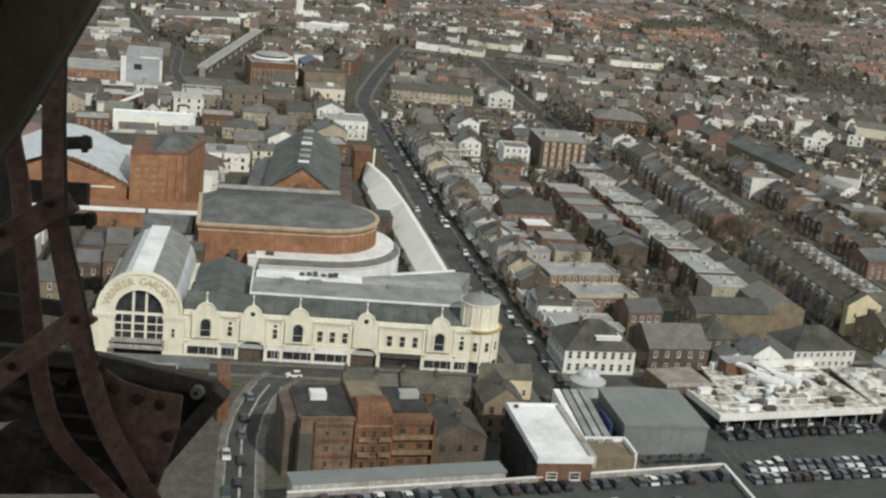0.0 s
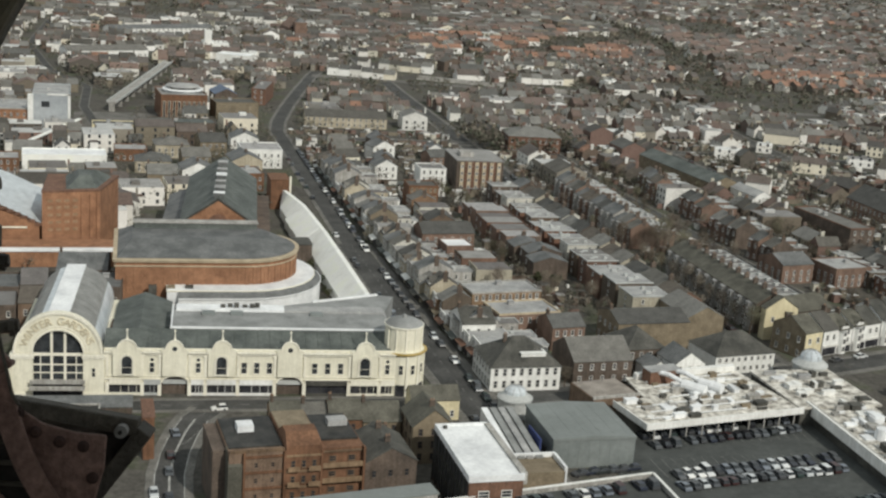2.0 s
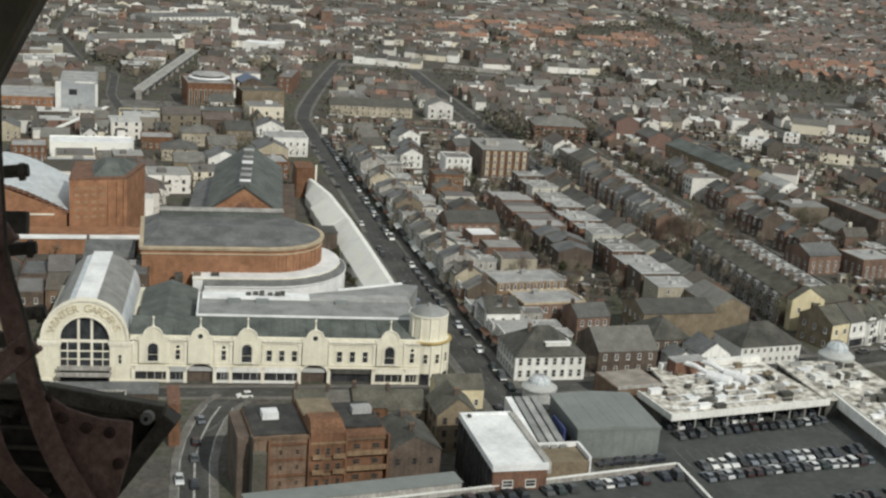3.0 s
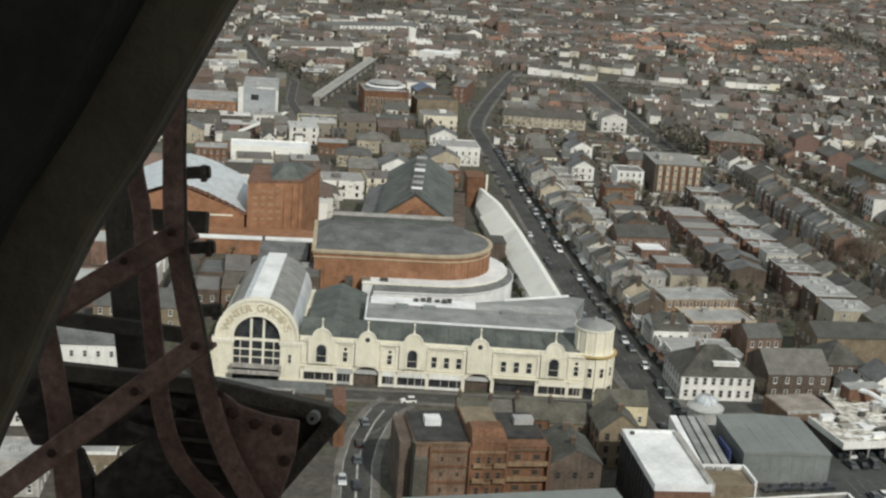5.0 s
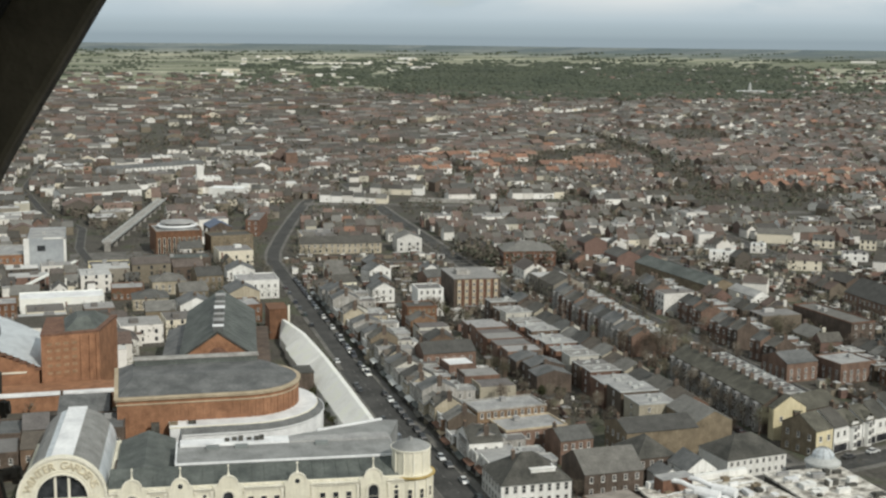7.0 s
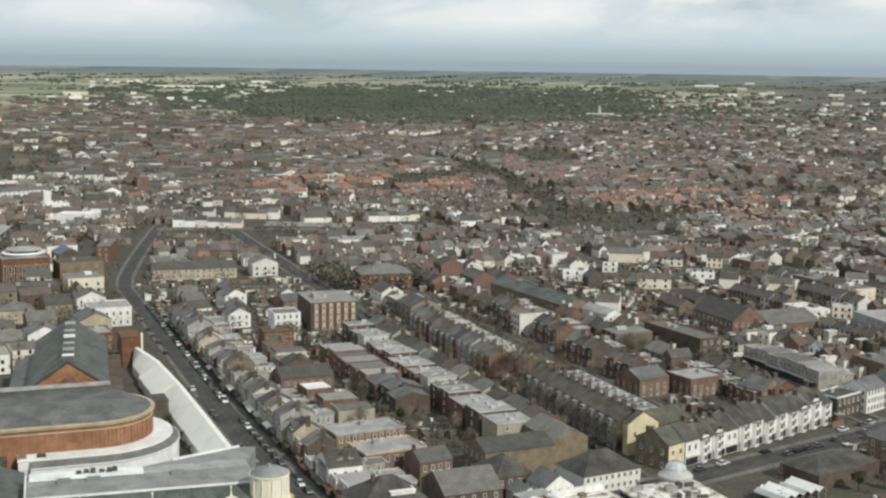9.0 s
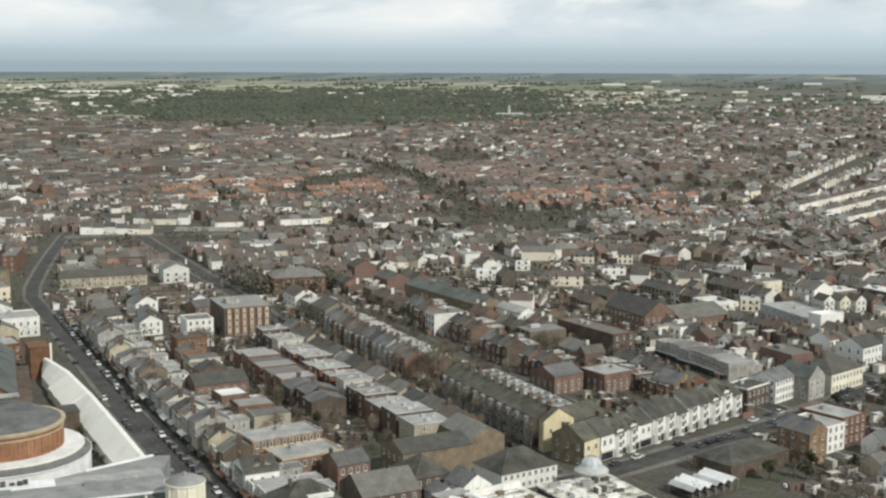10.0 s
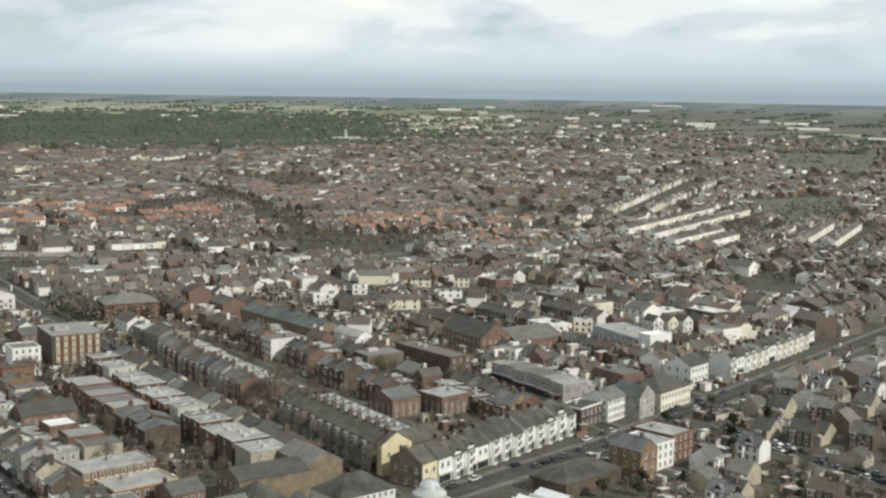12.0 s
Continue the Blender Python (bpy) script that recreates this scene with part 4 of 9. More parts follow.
def gabled_hall():
    b = thing("long_gabled_hall", 0, 0, 0, "tall slate-roofed hall with an orange brick gable end", "hall")
    h, rh = 14.0, 8.0
    m = pose(40.5, 400.5, 0, 0, 0, -7)
    b.matrix_basis = m
    x0, x1, y0, y1 = -11.8, 11.8, 0, 72
    part("wall", Shape().box(x0, x1, y0, y1, 0, h).slab([(x0, h), (x1, h), (0, h + rh)], y0, y0 + 0.8), [M["brick_orange"]], b)
    part("roof", Shape().gable(x0, x1, y0 + 0.4, y1, h, rh, "y", 0.5, 0.3), [M["slate_green"]], b, "greenish grey slate roof")
    part("gable_coping", Shape().slab([(x0 - 0.4, h - 0.1), (0, h + rh + 0.35), (x1 + 0.4, h - 0.1), (x1 + 0.4, h + 0.5), (0, h + rh + 1.0), (x0 - 0.4, h + 0.5)], y0 - 0.3, y0 + 0.5), [M["slate_dark"]], b)
    part("blind_arch", Shape().slab([(-3.2, 9)] + [(3.2, 9)] + arc(0, 14.5, 3.2, 0, 180, 12), y0 - 0.15, y0 + 0.1), [M["brick_red"]], b)
    for i, y in enumerate((6, 14, 24, 34, 44, 56)):
        s = Shape().box(-1.5, 1.5, y, y + (4.0 if i % 2 else 2.4), h + rh - 0.9, h + rh + 1.1, 0).box(-1.8, 1.8, y - 0.2, y + (4.2 if i % 2 else 2.6), h + rh + 1.1, h + rh + 1.3, 1)
        part("ridge_vent", s, [M["slate"], M["white_roof"] if i % 3 == 0 else M["lead"]], b, "grey box vent on the ridge")
    for y in spread(y0 + 2, y1 - 2, 14):
        for sx in (-1, 1):
            e = Vector((sx * 12.3, y, h + 0.15))
            f = Vector((0, y, h + rh + 0.3))
            part("roof_rib", Shape().tube([e, f], 0.14, 4), [M["slate_green"]], b)
    part("side_aisle", Shape().box(x0 - 7, x0, 8, y1 - 6, 0, 8.5).add([(x0 - 7.3, 8, 8.5), (x0, 8, 11.5), (x0, y1 - 6, 11.5), (x0 - 7.3, y1 - 6, 8.5)], [(0, 1, 2, 3)]), [M["slate"]], b)
    part("side_aisle", Shape().box(x1, x1 + 5, 14, y1 - 4, 0, 9.0), [M["brick_dark"]], b)


gabled_hall()


def stage_house():
    b = thing("opera_house", 0, 0, 0, "orange brick theatre with a tall stage tower and pale pitched roof", "theatre")
    h = 20.6
    plan = [(-13.4, 417.5), (4.6, 421.0), (10.8, 443.0), (-12.0, 444.0)]
    part("stage_tower", Shape().prism(plan, 0, h), [M["brick_orange"]], b)
    mx, my = sum(p[0] for p in plan) / 4, sum(p[1] for p in plan) / 4
    part("tower_parapet", Shape().prism([(mx + (x - mx) * 1.015, my + (y - my) * 1.012) for x, y in plan], h - 0.6, h + 0.1), [M["brick_red"]], b)
    lo = [(-6.0, 420.5), (3.6, 422.5), (8.6, 441.0), (-6.5, 441.5)]
    hi = [(-2.0, 426), (1.5, 427), (3.5, 436), (-2.4, 436)]
    part("tower_roof", Shape().add([(x, y, h + 0.1) for x, y in lo] + [(x, y, h + 3.4) for x, y in hi], [(0, 1, 5, 4), (1, 2, 6, 5), (2, 3, 7, 6), (3, 0, 4, 7), (4, 5, 6, 7)]), [M["slate_green"]], b, "grey-green hipped slate roof")
    d = Vector((18.0, 3.5)).normalized()
    turn = math.degrees(math.atan2(d.y, d.x))
    for k in np.arange(2.6, 10.5, 2.6):
        for z in (7.4, 9.8, 12.2, 14.6, 16.8):
            part("brick_panel", Shape().box(-0.8, 0.8, -0.12, 0.1, 0, 0.9), [M["panel_brick"]], b, "shallow buff brick panel", pose(-13.4 + d.x * k, 417.5 + d.y * k, z, 0, 0, turn))
    for k in (12.6, 15.4, 17.6):
        part("buttress", Shape().box(-0.45, 0.45, -0.5, 0.1, 0, h - 1.2), [M["brick_orange"]], b, "", pose(-13.4 + d.x * k, 417.5 + d.y * k, 0, 0, 0, turn))
    # auditorium with a wide pale roof falling towards the tower
    x0, xr, x1, y0, y1 = -58.0, -36.0, -14.2, 418.0, 466.0
    part("auditorium", Shape().slab([(x0, 0), (x1, 0), (x1, 9.6), (xr, 18.0), (x0, 9.6)], y0, y1 - 0.4), [M["brick_orange"]], b)
    prof = [(x1 + 0.8, 9.6), (-20, 13.0), (-26, 15.8), (-31, 17.6), (xr, 18.6), (-41, 17.6), (-46, 15.8), (-52, 13.0), (x0 - 0.8, 9.6)]
    s = Shape()
    k = len(prof)
    s.add([(x, y, z + t) for t in (0.0, 0.35) for y in (y0 + 0.6, y1) for x, z in prof], [(2 * k + i, 2 * k + i + 1, 3 * k + i + 1, 3 * k + i) for i in range(k - 1)] + [(i, i + 1, 2 * k + i + 1, 2 * k + i) for i in range(k - 1)] + [(3 * k + i, 3 * k + i + 1, k + i + 1, k + i) for i in range(k - 1)] + [(0, 2 * k, 3 * k, k), (k - 1, 2 * k - 1, 4 * k - 1, 3 * k - 1)])
    part("pale_roof", s, [M["vault_glass"]], b, "wide pale grey sheet roof")
    for y in np.arange(y0 + 3, y1, 3.0):
        part("roof_seam", Shape().tube([(x, y, z + 0.36) for x, z in prof[:5]], 0.07, 4), [M["lead"]], b)
    for (a, c), (e, g) in zip(prof[:4], prof[1:5]):
        n_ = 3
        for j in range(n_):
            xa, xb, zz = a + (e - a) * j / n_, a + (e - a) * (j + 1) / n_, c + (g - c) * (j + 0.2) / n_
            part("stepped_coping", Shape().box(xb, xa, y0 - 0.15, y0 + 0.7, zz - 0.7, zz + 0.2), [M["brick_red"]], b)
    part("string_course", Shape().box(-46, -18, y0 - 0.35, y0, 8.4, 8.9), [M["cream_trim"]], b)
    part("foyer", Shape().box(-44, 9, 402, 417, 0, 5.0), [M["brick_orange"]], b, "low brick foyer block")
    part("foyer_roof", Shape().box(-44.2, 9.2, 401.6, 404.5, 5.0, 5.6), [M["white_roof"]], b, "white roof edge of the foyer")


stage_house()


def white_screen_wall():
    """The long white-roofed arcade beside the street."""
    b = thing("white_arcade", 0, 0, 0, "long narrow white-roofed arcade along the street", "arcade")
    line = [(77.5, 343), (77.0, 380), (76.2, 420), (75.0, 455), (74.2, 470), (73.4, 480)]
    wid = [4.6, 4.3, 3.9, 3.5, 2.9, 1.2]
    rnd = random.Random(12)
    s, pts, n = Shape(), [], 46
    for k in range(n):
        y = 343 + 137 * k / (n - 1)
        x, w = np.interp(y, [p[1] for p in line], [p[0] for p in line]), np.interp(y, [p[1] for p in line], wid)
        u = -w - 0.5 * noise.noise((y * 0.16, 2.0, 0.0)) - (0.9 if 425 < y < 455 else 0.0)
        z = 0.25 * noise.noise((y * 0.2, 7.0, 0.0))
        e = np.interp(y, [343, 380, 420, 455, 480], [1.5, 2.2, 3.0, 3.2, 1.2])
        pts += [(x + u * 1.2, y, 0), (x + e, y, 0), (x + e, y, 7.3), (x + e - 0.6, y, 8.0), (x + e - 1.8, y, 7.9), (x + u * 1.2, y, 3.2 + z)]
    s.add(pts, [(i * 6 + j, i * 6 + (j + 1) % 6, (i + 1) * 6 + (j + 1) % 6, (i + 1) * 6 + j) for i in range(n - 1) for j in range(6)] + [(5, 4, 3, 2, 1, 0), tuple(range(6 * n - 6, 6 * n))])
    part("body", s, [M["arcade_white"]], b)
    single("boiler_house", Shape().box(65.2, 70.8, 399, 408, 0, 8.0, 0).box(65.0, 71.0, 398.8, 408.2, 8.0, 8.3, 1), [M["brick_dark"], M["slate_dark"]], "small dark brick block behind the round hall", "building")
    single("brick_block", Shape().box(68.5, 75.6, 482, 494, 0, 11.5, 0).box(68.3, 75.8, 481.8, 494.2, 11.5, 11.8, 0).box(75.5, 76.2, 481.6, 482.4, 0, 13, 1), [M["hotel_red"], M["cream_trim"]], "dull red brick block with a cream corner strip", "building")


white_screen_wall()

# ---- buildings in front of the halls and round the car park ----


def building(name, label, x0, x1, y0, y1, h, wall, roof="flat", roofmat="felt", rh=3.0, turn=0.0, floors=2, faces="fl", win=(1.0, 1.6), pitch=2.8, chim=1,
             frame="frame", category="building", group="", trim=None, top="felt", arched=False, base=0.9):
    """A plain-walled building with real windows. Its plan turns about its near left corner. faces: f front (-y), l left (-x), r right (+x), b back."""
    b = thing(name, x0, y0, turn, label, category, group)
    w, d = x1 - x0, y1 - y0
    s = Shape().box(0, w, 0, d, 0, h)
    if roof in ("x", "y"):
        if roof == "x":
            for gx in (0, w - 0.3):
                s.add([(gx, 0, h), (gx, d, h), (gx, d / 2, h + rh), (gx + 0.3, 0, h), (gx + 0.3, d, h), (gx + 0.3, d / 2, h + rh)], [(0, 2, 1), (3, 4, 5), (0, 3, 5, 2), (2, 5, 4, 1)])
        else:
            for gy in (0, d - 0.3):
                s.add([(0, gy, h), (w, gy, h), (w / 2, gy, h + rh), (0, gy + 0.3, h), (w, gy + 0.3, h), (w / 2, gy + 0.3, h + rh)], [(0, 1, 2), (3, 5, 4), (0, 2, 5, 3), (2, 1, 4, 5)])
    part("wall", s, [M[wall]], b)
    if roof in ("x", "y"):
        part("roof", Shape().gable(0, w, 0, d, h, rh, roof, 0.25), [M[roofmat]], b)
    elif roof == "hip":
        part("roof", Shape().hip(0, w, 0, d, h, rh, 0.35), [M[roofmat]], b)
    else:
        part("roof", Shape().box(0.25, w - 0.25, 0.25, d - 0.25, h, h + 0.06), [M[roofmat]], b)
        s = Shape().box(-0.08, w + 0.08, -0.08, 0.25, h - 0.1, h + 0.45).box(-0.08, w + 0.08, d - 0.25, d + 0.08, h - 0.1, h + 0.45).box(-0.08, 0.25, 0.25, d - 0.25, h - 0.1, h + 0.45).box(w - 0.25, w + 0.08, 0.25, d - 0.25, h - 0.1, h + 0.45)
        part("parapet", s, [M[trim or wall]], b)
    fh = h / floors
    for f in range(floors):
        z = f * fh + base
        if z + win[1] > h - 0.1:
            continue
        if "f" in faces:
            windows(b, spread(0.3, w - 0.3, max(1, int(w / pitch))), z, win[0], win[1], -0.02, 0, arched, frame)
        if "l" in faces:
            windows(b, spread(0.3, d - 0.3, max(1, int(d / (pitch * 1.15)))), z, win[0], win[1], -0.02, 270, arched, frame)
        if "r" in faces:
            windows(b, spread(0.3, d - 0.3, max(1, int(d / (pitch * 1.15)))), z, win[0], win[1], w + 0.02, 90, arched, frame)
    rnd = random.Random(int(x0 * 13 + y0 * 7))
    for k in range(chim):
        if roof == "x":
            chimney(b, 0.5 if k == 0 else w - 0.5, d / 2, h + rh, 1.3, 0.7, 1.1)
        elif roof == "y":
            chimney(b, w / 2, d * (0.25 + 0.5 * k), h + rh, 1.3, 1.1, 0.7)
        elif roof == "hip":
            chimney(b, w * (0.3 + 0.4 * k), d * 0.5, h + rh * 0.8, 1.6)
        else:
            px, py = w * rnd.uniform(0.25, 0.7), d * rnd.uniform(0.35, 0.75)
            part("roof_hatch", Shape().box(px, px + 1.7, py, py + 1.4, h, h + 1.2).box(px - 0.1, px + 1.8, py - 0.1, py + 1.5, h + 1.2, h + 1.3), [M["lead"]], b)
    return b


def apartment_hotel():
    b = thing("brick_hotel", 24.0, 226.0, 3.0, "four-storey orange and buff brick hotel with banded balconies", "hotel")
    h = 13.6
    part("wall", Shape().box(2.2, 13, 0, 17, 0, h), [M["hotel_buff"]], b)
    part("side_wing", Shape().box(-0.4, 2.2, 3.5, 17, 0, h - 0.8), [M["brick_dark"]], b, "dark brown side wing")
    part("wall", Shape().box(13, 20, -0.6, 17, 0, h + 1.0), [M["hotel_red"]], b)
    part("wall", Shape().box(20, 28.6, 0.4, 17, 0, h - 0.3), [M["hotel_red"]], b)
    part("roof", Shape().box(2.4, 12.8, 2, 16.8, h - 0.2, h + 0.25), [M["tar_roof"]], b, "sunken black tar flat roof")
    part("roof", Shape().box(20.5, 28.2, 4, 16.5, h - 0.4, h + 0.1), [M["tar_roof"]], b, "sunken black tar flat roof")
    part("roof", Shape().box(13.2, 19.8, 3, 16.8, h + 0.9, h + 1.2), [M["tan"]], b)
    part("mansard", Shape().add([(13, -0.6, h + 1), (20, -0.6, h + 1), (19.6, 2.8, h + 2.6), (13.4, 2.8, h + 2.6), (19.6, 6, h + 2.6), (13.4, 6, h + 2.6), (20, 8, h + 1), (13, 8, h + 1)],
                                [(0, 1, 2, 3), (3, 2, 4, 5), (5, 4, 6, 7), (1, 6, 4, 2), (0, 3, 5, 7)]), [M["hotel_red"]], b, "hipped orange tile roof")
    part("plant_box", Shape().box(5.2, 8.4, 9, 12, h + 0.2, h + 1.6), [M["white_roof"]], b, "white roof light box")
    part("plant_box", Shape().box(23.5, 27.5, 10, 12.4, h, h + 1.4), [M["lead"]], b, "grey roof light box")
    part("corner_bay", Shape().box(2.0, 4.9, -0.5, 3.0, 0, h - 2.6).add([(2.0, -0.5, h - 2.6), (4.9, -0.5, h - 2.6), (4.9, 3.0, h + 0.2), (2.0, 3.0, h + 0.2), (2.0, 3.0, h - 2.6), (4.9, 3.0, h - 2.6)], [(0, 1, 2, 3), (0, 3, 4), (1, 5, 2)]), [M["slate_olive"]], b, "olive slate-hung corner bay")
    for z in (2.6, 5.9, 9.2, 12.4):
        part("band", Shape().box(4.9, 13, -0.3, 0.05, z - 0.05, z + 0.4), [M["hotel_red"]], b)
        part("band", Shape().box(13, 20, -0.85, -0.55, z, z + 0.4), [M["peach"]], b)
        part("band", Shape().box(20, 28.6, 0.0, 0.45, z + 0.1, z + 0.5), [M["hotel_brick"]], b)
    for z in (0.6, 3.6, 6.9, 10.1):
        windows(b, (7.4, 10.6), z + 0.2, 0.8, 1.1, -0.02, frame="hotel_buff")
        windows(b, spread(13.4, 19.6, 3), z, 0.9, 1.5, -0.62, frame="hotel_brick")
        windows(b, (22.4, 26.2), z + 0.4, 1.5, 1.2, 0.38, frame="hotel_brick")
        for a, c in ((13.3, 15.6), (17.4, 19.7)):
            part("balcony", Shape().box(a, c, -1.5, -0.6, z - 0.5, z - 0.3).box(a, c, -1.5, -1.38, z - 0.3, z + 0.5), [M["peach"]], b)
        part("balcony", Shape().box(20.3, 28.3, -0.7, 0.4, z - 0.5, z - 0.3).box(20.3, 28.3, -0.7, -0.58, z - 0.3, z + 0.55), [M["peach"]], b)
    for x in (5.0, 12.8, 20.0, 28.5):
        part("downpipe", Shape().box(x - 0.2, x + 0.2, -0.9, 0.5, 0, h), [M["hotel_red"]], b)
    for i in range(3):
        part("parapet", Shape().box(2.3 + i * 3.55, 2.3 + i * 3.55 + 3.4, -0.15, 0.4, h - 0.1, h + 0.5), [M["hotel_brick"]], b)


apartment_hotel()
building("brick_hotel", "dark brown brick annex with worn brown roofs", 53.6, 64.5, 231, 245, 8.0, "brick_dark", "y", "slate_dark", 3, 3, 2, chim=2, frame="brick_dark")
for i, (x, w, h, d) in enumerate(((38.5, 6.6, 6.6, 10), (45.3, 5.6, 6.0, 11), (51.1, 7.2, 7.0, 10), (58.5, 8.4, 6.4, 10))):
    building("shop_house", "brown brick town house with a worn olive roof behind the hotel", x, x + w, 257.5 - i * 0.5, 257.5 - i * 0.5 + d, h, ("peach", "brick_dark", "hotel_red", "tan")[i], "x", ("slate_olive", "roof_tile", "slate_olive", "slate_olive")[i], 2.8, -3, 2, "fl", chim=1, frame="brick_dark", group="houses behind the hotel")
building("rear_wing_house", "low brown back wing of the houses behind the hotel", 41, 63, 250, 256.5, 4.2, "hotel_red", "x", "slate_dark", 1.8, -2, 1, "", chim=2)
building("corner_house", "pale yellow corner house with an olive slate roof", 73.0, 84.6, 270.6, 276.9, 5.0, "yellow", "x", "slate_olive", 2.6, -1, 2, "flr", chim=0)
building("gabled_house", "stone house with a steep grey slate roof", 67.4, 76.6, 247, 258, 8.5, "tan", "y", "slate_olive", 3.8, 0, 3, "fl", frame="brick_dark")
building("low_hall", "low dark flat-roofed hall by the bend", -28, 2.5, 262, 275, 5.2, "brick_dark", "flat", "tar_roof", turn=-3, floors=1, faces="f", trim="concrete")
building("low_hall", "low hall with pale ridge strips", -14, 10, 274.5, 281.5, 4.6, "brick_dark", "x", "slate", 1.2, -3, 1, "f", chim=0)
single("brick_stair_tower", Shape().box(11.6, 13.9, 255, 265, 0, 9.4, 0).box(11.4, 14.1, 254.8, 265.2, 9.4, 9.7, 1), [M["hotel_red"], M["brick_red"]], "narrow dull orange brick stair tower beside the road", "tower")
building("town_house", "white-rendered town house with a grey roof", -60, -38, 292, 306, 8, "white", "x", "slate", 3, 0, 2, "fr", chim=2)
building("town_house", "red brick town house with a slate roof", -78, -62, 296, 312, 10, "brick_red", "x", "slate", 3, 0, 3, "fr", chim=2)
building("town_house", "cream town house with a brown roof", -48, -24, 318, 332, 9, "tan", "x", "roof_tile", 3, 0, 3, "fr", chim=2)
building("town_house", "grey-walled house with a pale flat roof", -57, -44.5, 229, 240, 7, "concrete", "flat", "lead", floors=2, faces="fr", chim=1)
building("town_house", "tan house with a pale roof edge", -40.5, -31.5, 238, 247, 5, "tan", "flat", "lead", floors=1, faces="fr", chim=0, trim="white")
building("warehouse", "long white-roofed market shed", -60, -30, 262, 276, 6, "white", "flat", "white_roof", turn=3, floors=1, faces="fr")
for i in range(7):
    building("garden_wing", "brown and slate roofed wing beside the vault", -32 + (i % 3) * 7.5, -25 + (i % 3) * 7.5, 338 + (i // 3) * 17, 352 + (i // 3) * 17, 6.5 + i % 3, ("brick_pink", "brick_dark", "hotel_buff")[i % 3], ("y", "flat", "x")[i % 3], ("slate", "felt", "roof_tile", "slate_dark")[i % 4], 2.6, -4 + 5 * (i % 2), 2, "f", chim=0, group="wings beside the vault")
for i, (x, y) in enumerate(((-48, 338), (-64, 344), (-80, 340), (-52, 358), (-70, 362), (-88, 366), (-50, 380), (-68, 384), (-84, 392), (-78, 476), (-94, 490), (-84, 512))):
    building("town_house", ("white-roofed shop building in a packed block", "brick shop building with a pale flat roof", "cream shop building with a grey roof")[i % 3], x, x + 12 + i % 4, y, y + 12 + i % 5, 6 + i % 3, ("white", "brick_pink", "cream")[i % 3], ("flat", "flat", "x")[i % 3], ("white_roof", "pale_deck", "roof_tile")[i % 3], 2.6, -4 + 3 * (i % 3), 2, "", chim=0 if i % 3 < 2 else 1, group="packed shop block")
building("garden_wing", "small brick block between vault and hall", 0.5, 9.5, 346, 362, 10, "brick_dark", "flat", "slate", floors=2, faces="f", turn=-4)
building("garden_wing", "grey-roofed block beside the hall", -8, 6, 366, 386, 9, "brick_dark", "x", "slate", 3, -4, 2, "f")


def box_block():
    b = thing("office_block", 70.2, 214.0, 0.0, "square office block with a white flat roof and dark glazed side", "office block")
    w, d, h = 10.8, 25.5, 12.0
    part("wall", Shape().box(0, w, 0, d, 0, h - 0.2), [M["brick_red"]], b)
    part("roof", Shape().box(0.4, w - 0.4, 0.4, d - 0.4, h - 0.2, h), [M["white_roof"]], b, "clean white flat roof")
    s = Shape().box(-0.2, w + 0.2, -0.2, 0.4, h - 0.9, h + 0.4).box(-0.2, w + 0.2, d - 0.4, d + 0.2, h - 0.9, h + 0.4).box(-0.2, 0.4, 0.4, d - 0.4, h - 0.9, h + 0.4)
    part("parapet", s, [M["white_roof"]], b)
    part("parapet", Shape().box(w - 0.4, w + 0.9, 0.4, d - 0.4, h - 2.0, h + 0.4), [M["concrete"]], b)
    for i, y in enumerate(spread(0.5, d - 0.5, 11)):
        p = part("glazing_bay", Shape().box(-0.06, 0.1, y - 1.05, y + 1.05, 0.6, h - 1.2), [M["shop"]], b, "tall dark glazed bay")
        part("fin", Shape().box(-0.35, 0.0, y + 1.05, y + 1.3, 0, h - 1.0), [M["slate_dark"]], p)
    for z in (3.6, 7.2):
        part("spandrel", Shape().box(-0.12, 0.1, 0.4, d - 0.4, z, z + 0.7), [M["slate_dark"]], b)
    windows(b, [3.0, 7.6], 7.6, 2.2, 1.6, -0.02)
    windows(b, [3.0, 7.6], 3.6, 2.2, 1.6, -0.02)
    part("roof_vent", Shape().cyl(1.6, d - 1.4, 0.5, h, h + 0.5, 10), [M["slate_dark"]], b)
    s = Shape().box(11.9, 27, 18.5, 26, 0, 3.6)
    t = thing("roof_terrace", 70.2, 214.0, 0, "low block with a tan terrace and white walls", "terrace")
    part("body", s, [M["tan"]], t)
    part("terrace_wall", Shape().box(11.9, 27.2, 26, 26.5, 0, 4.6), [M["white_roof"]], t)
    part("terrace_wall", Shape().box(26.8, 27.4, 18.5, 26, 0, 4.6), [M["white_roof"]], t)


box_block()


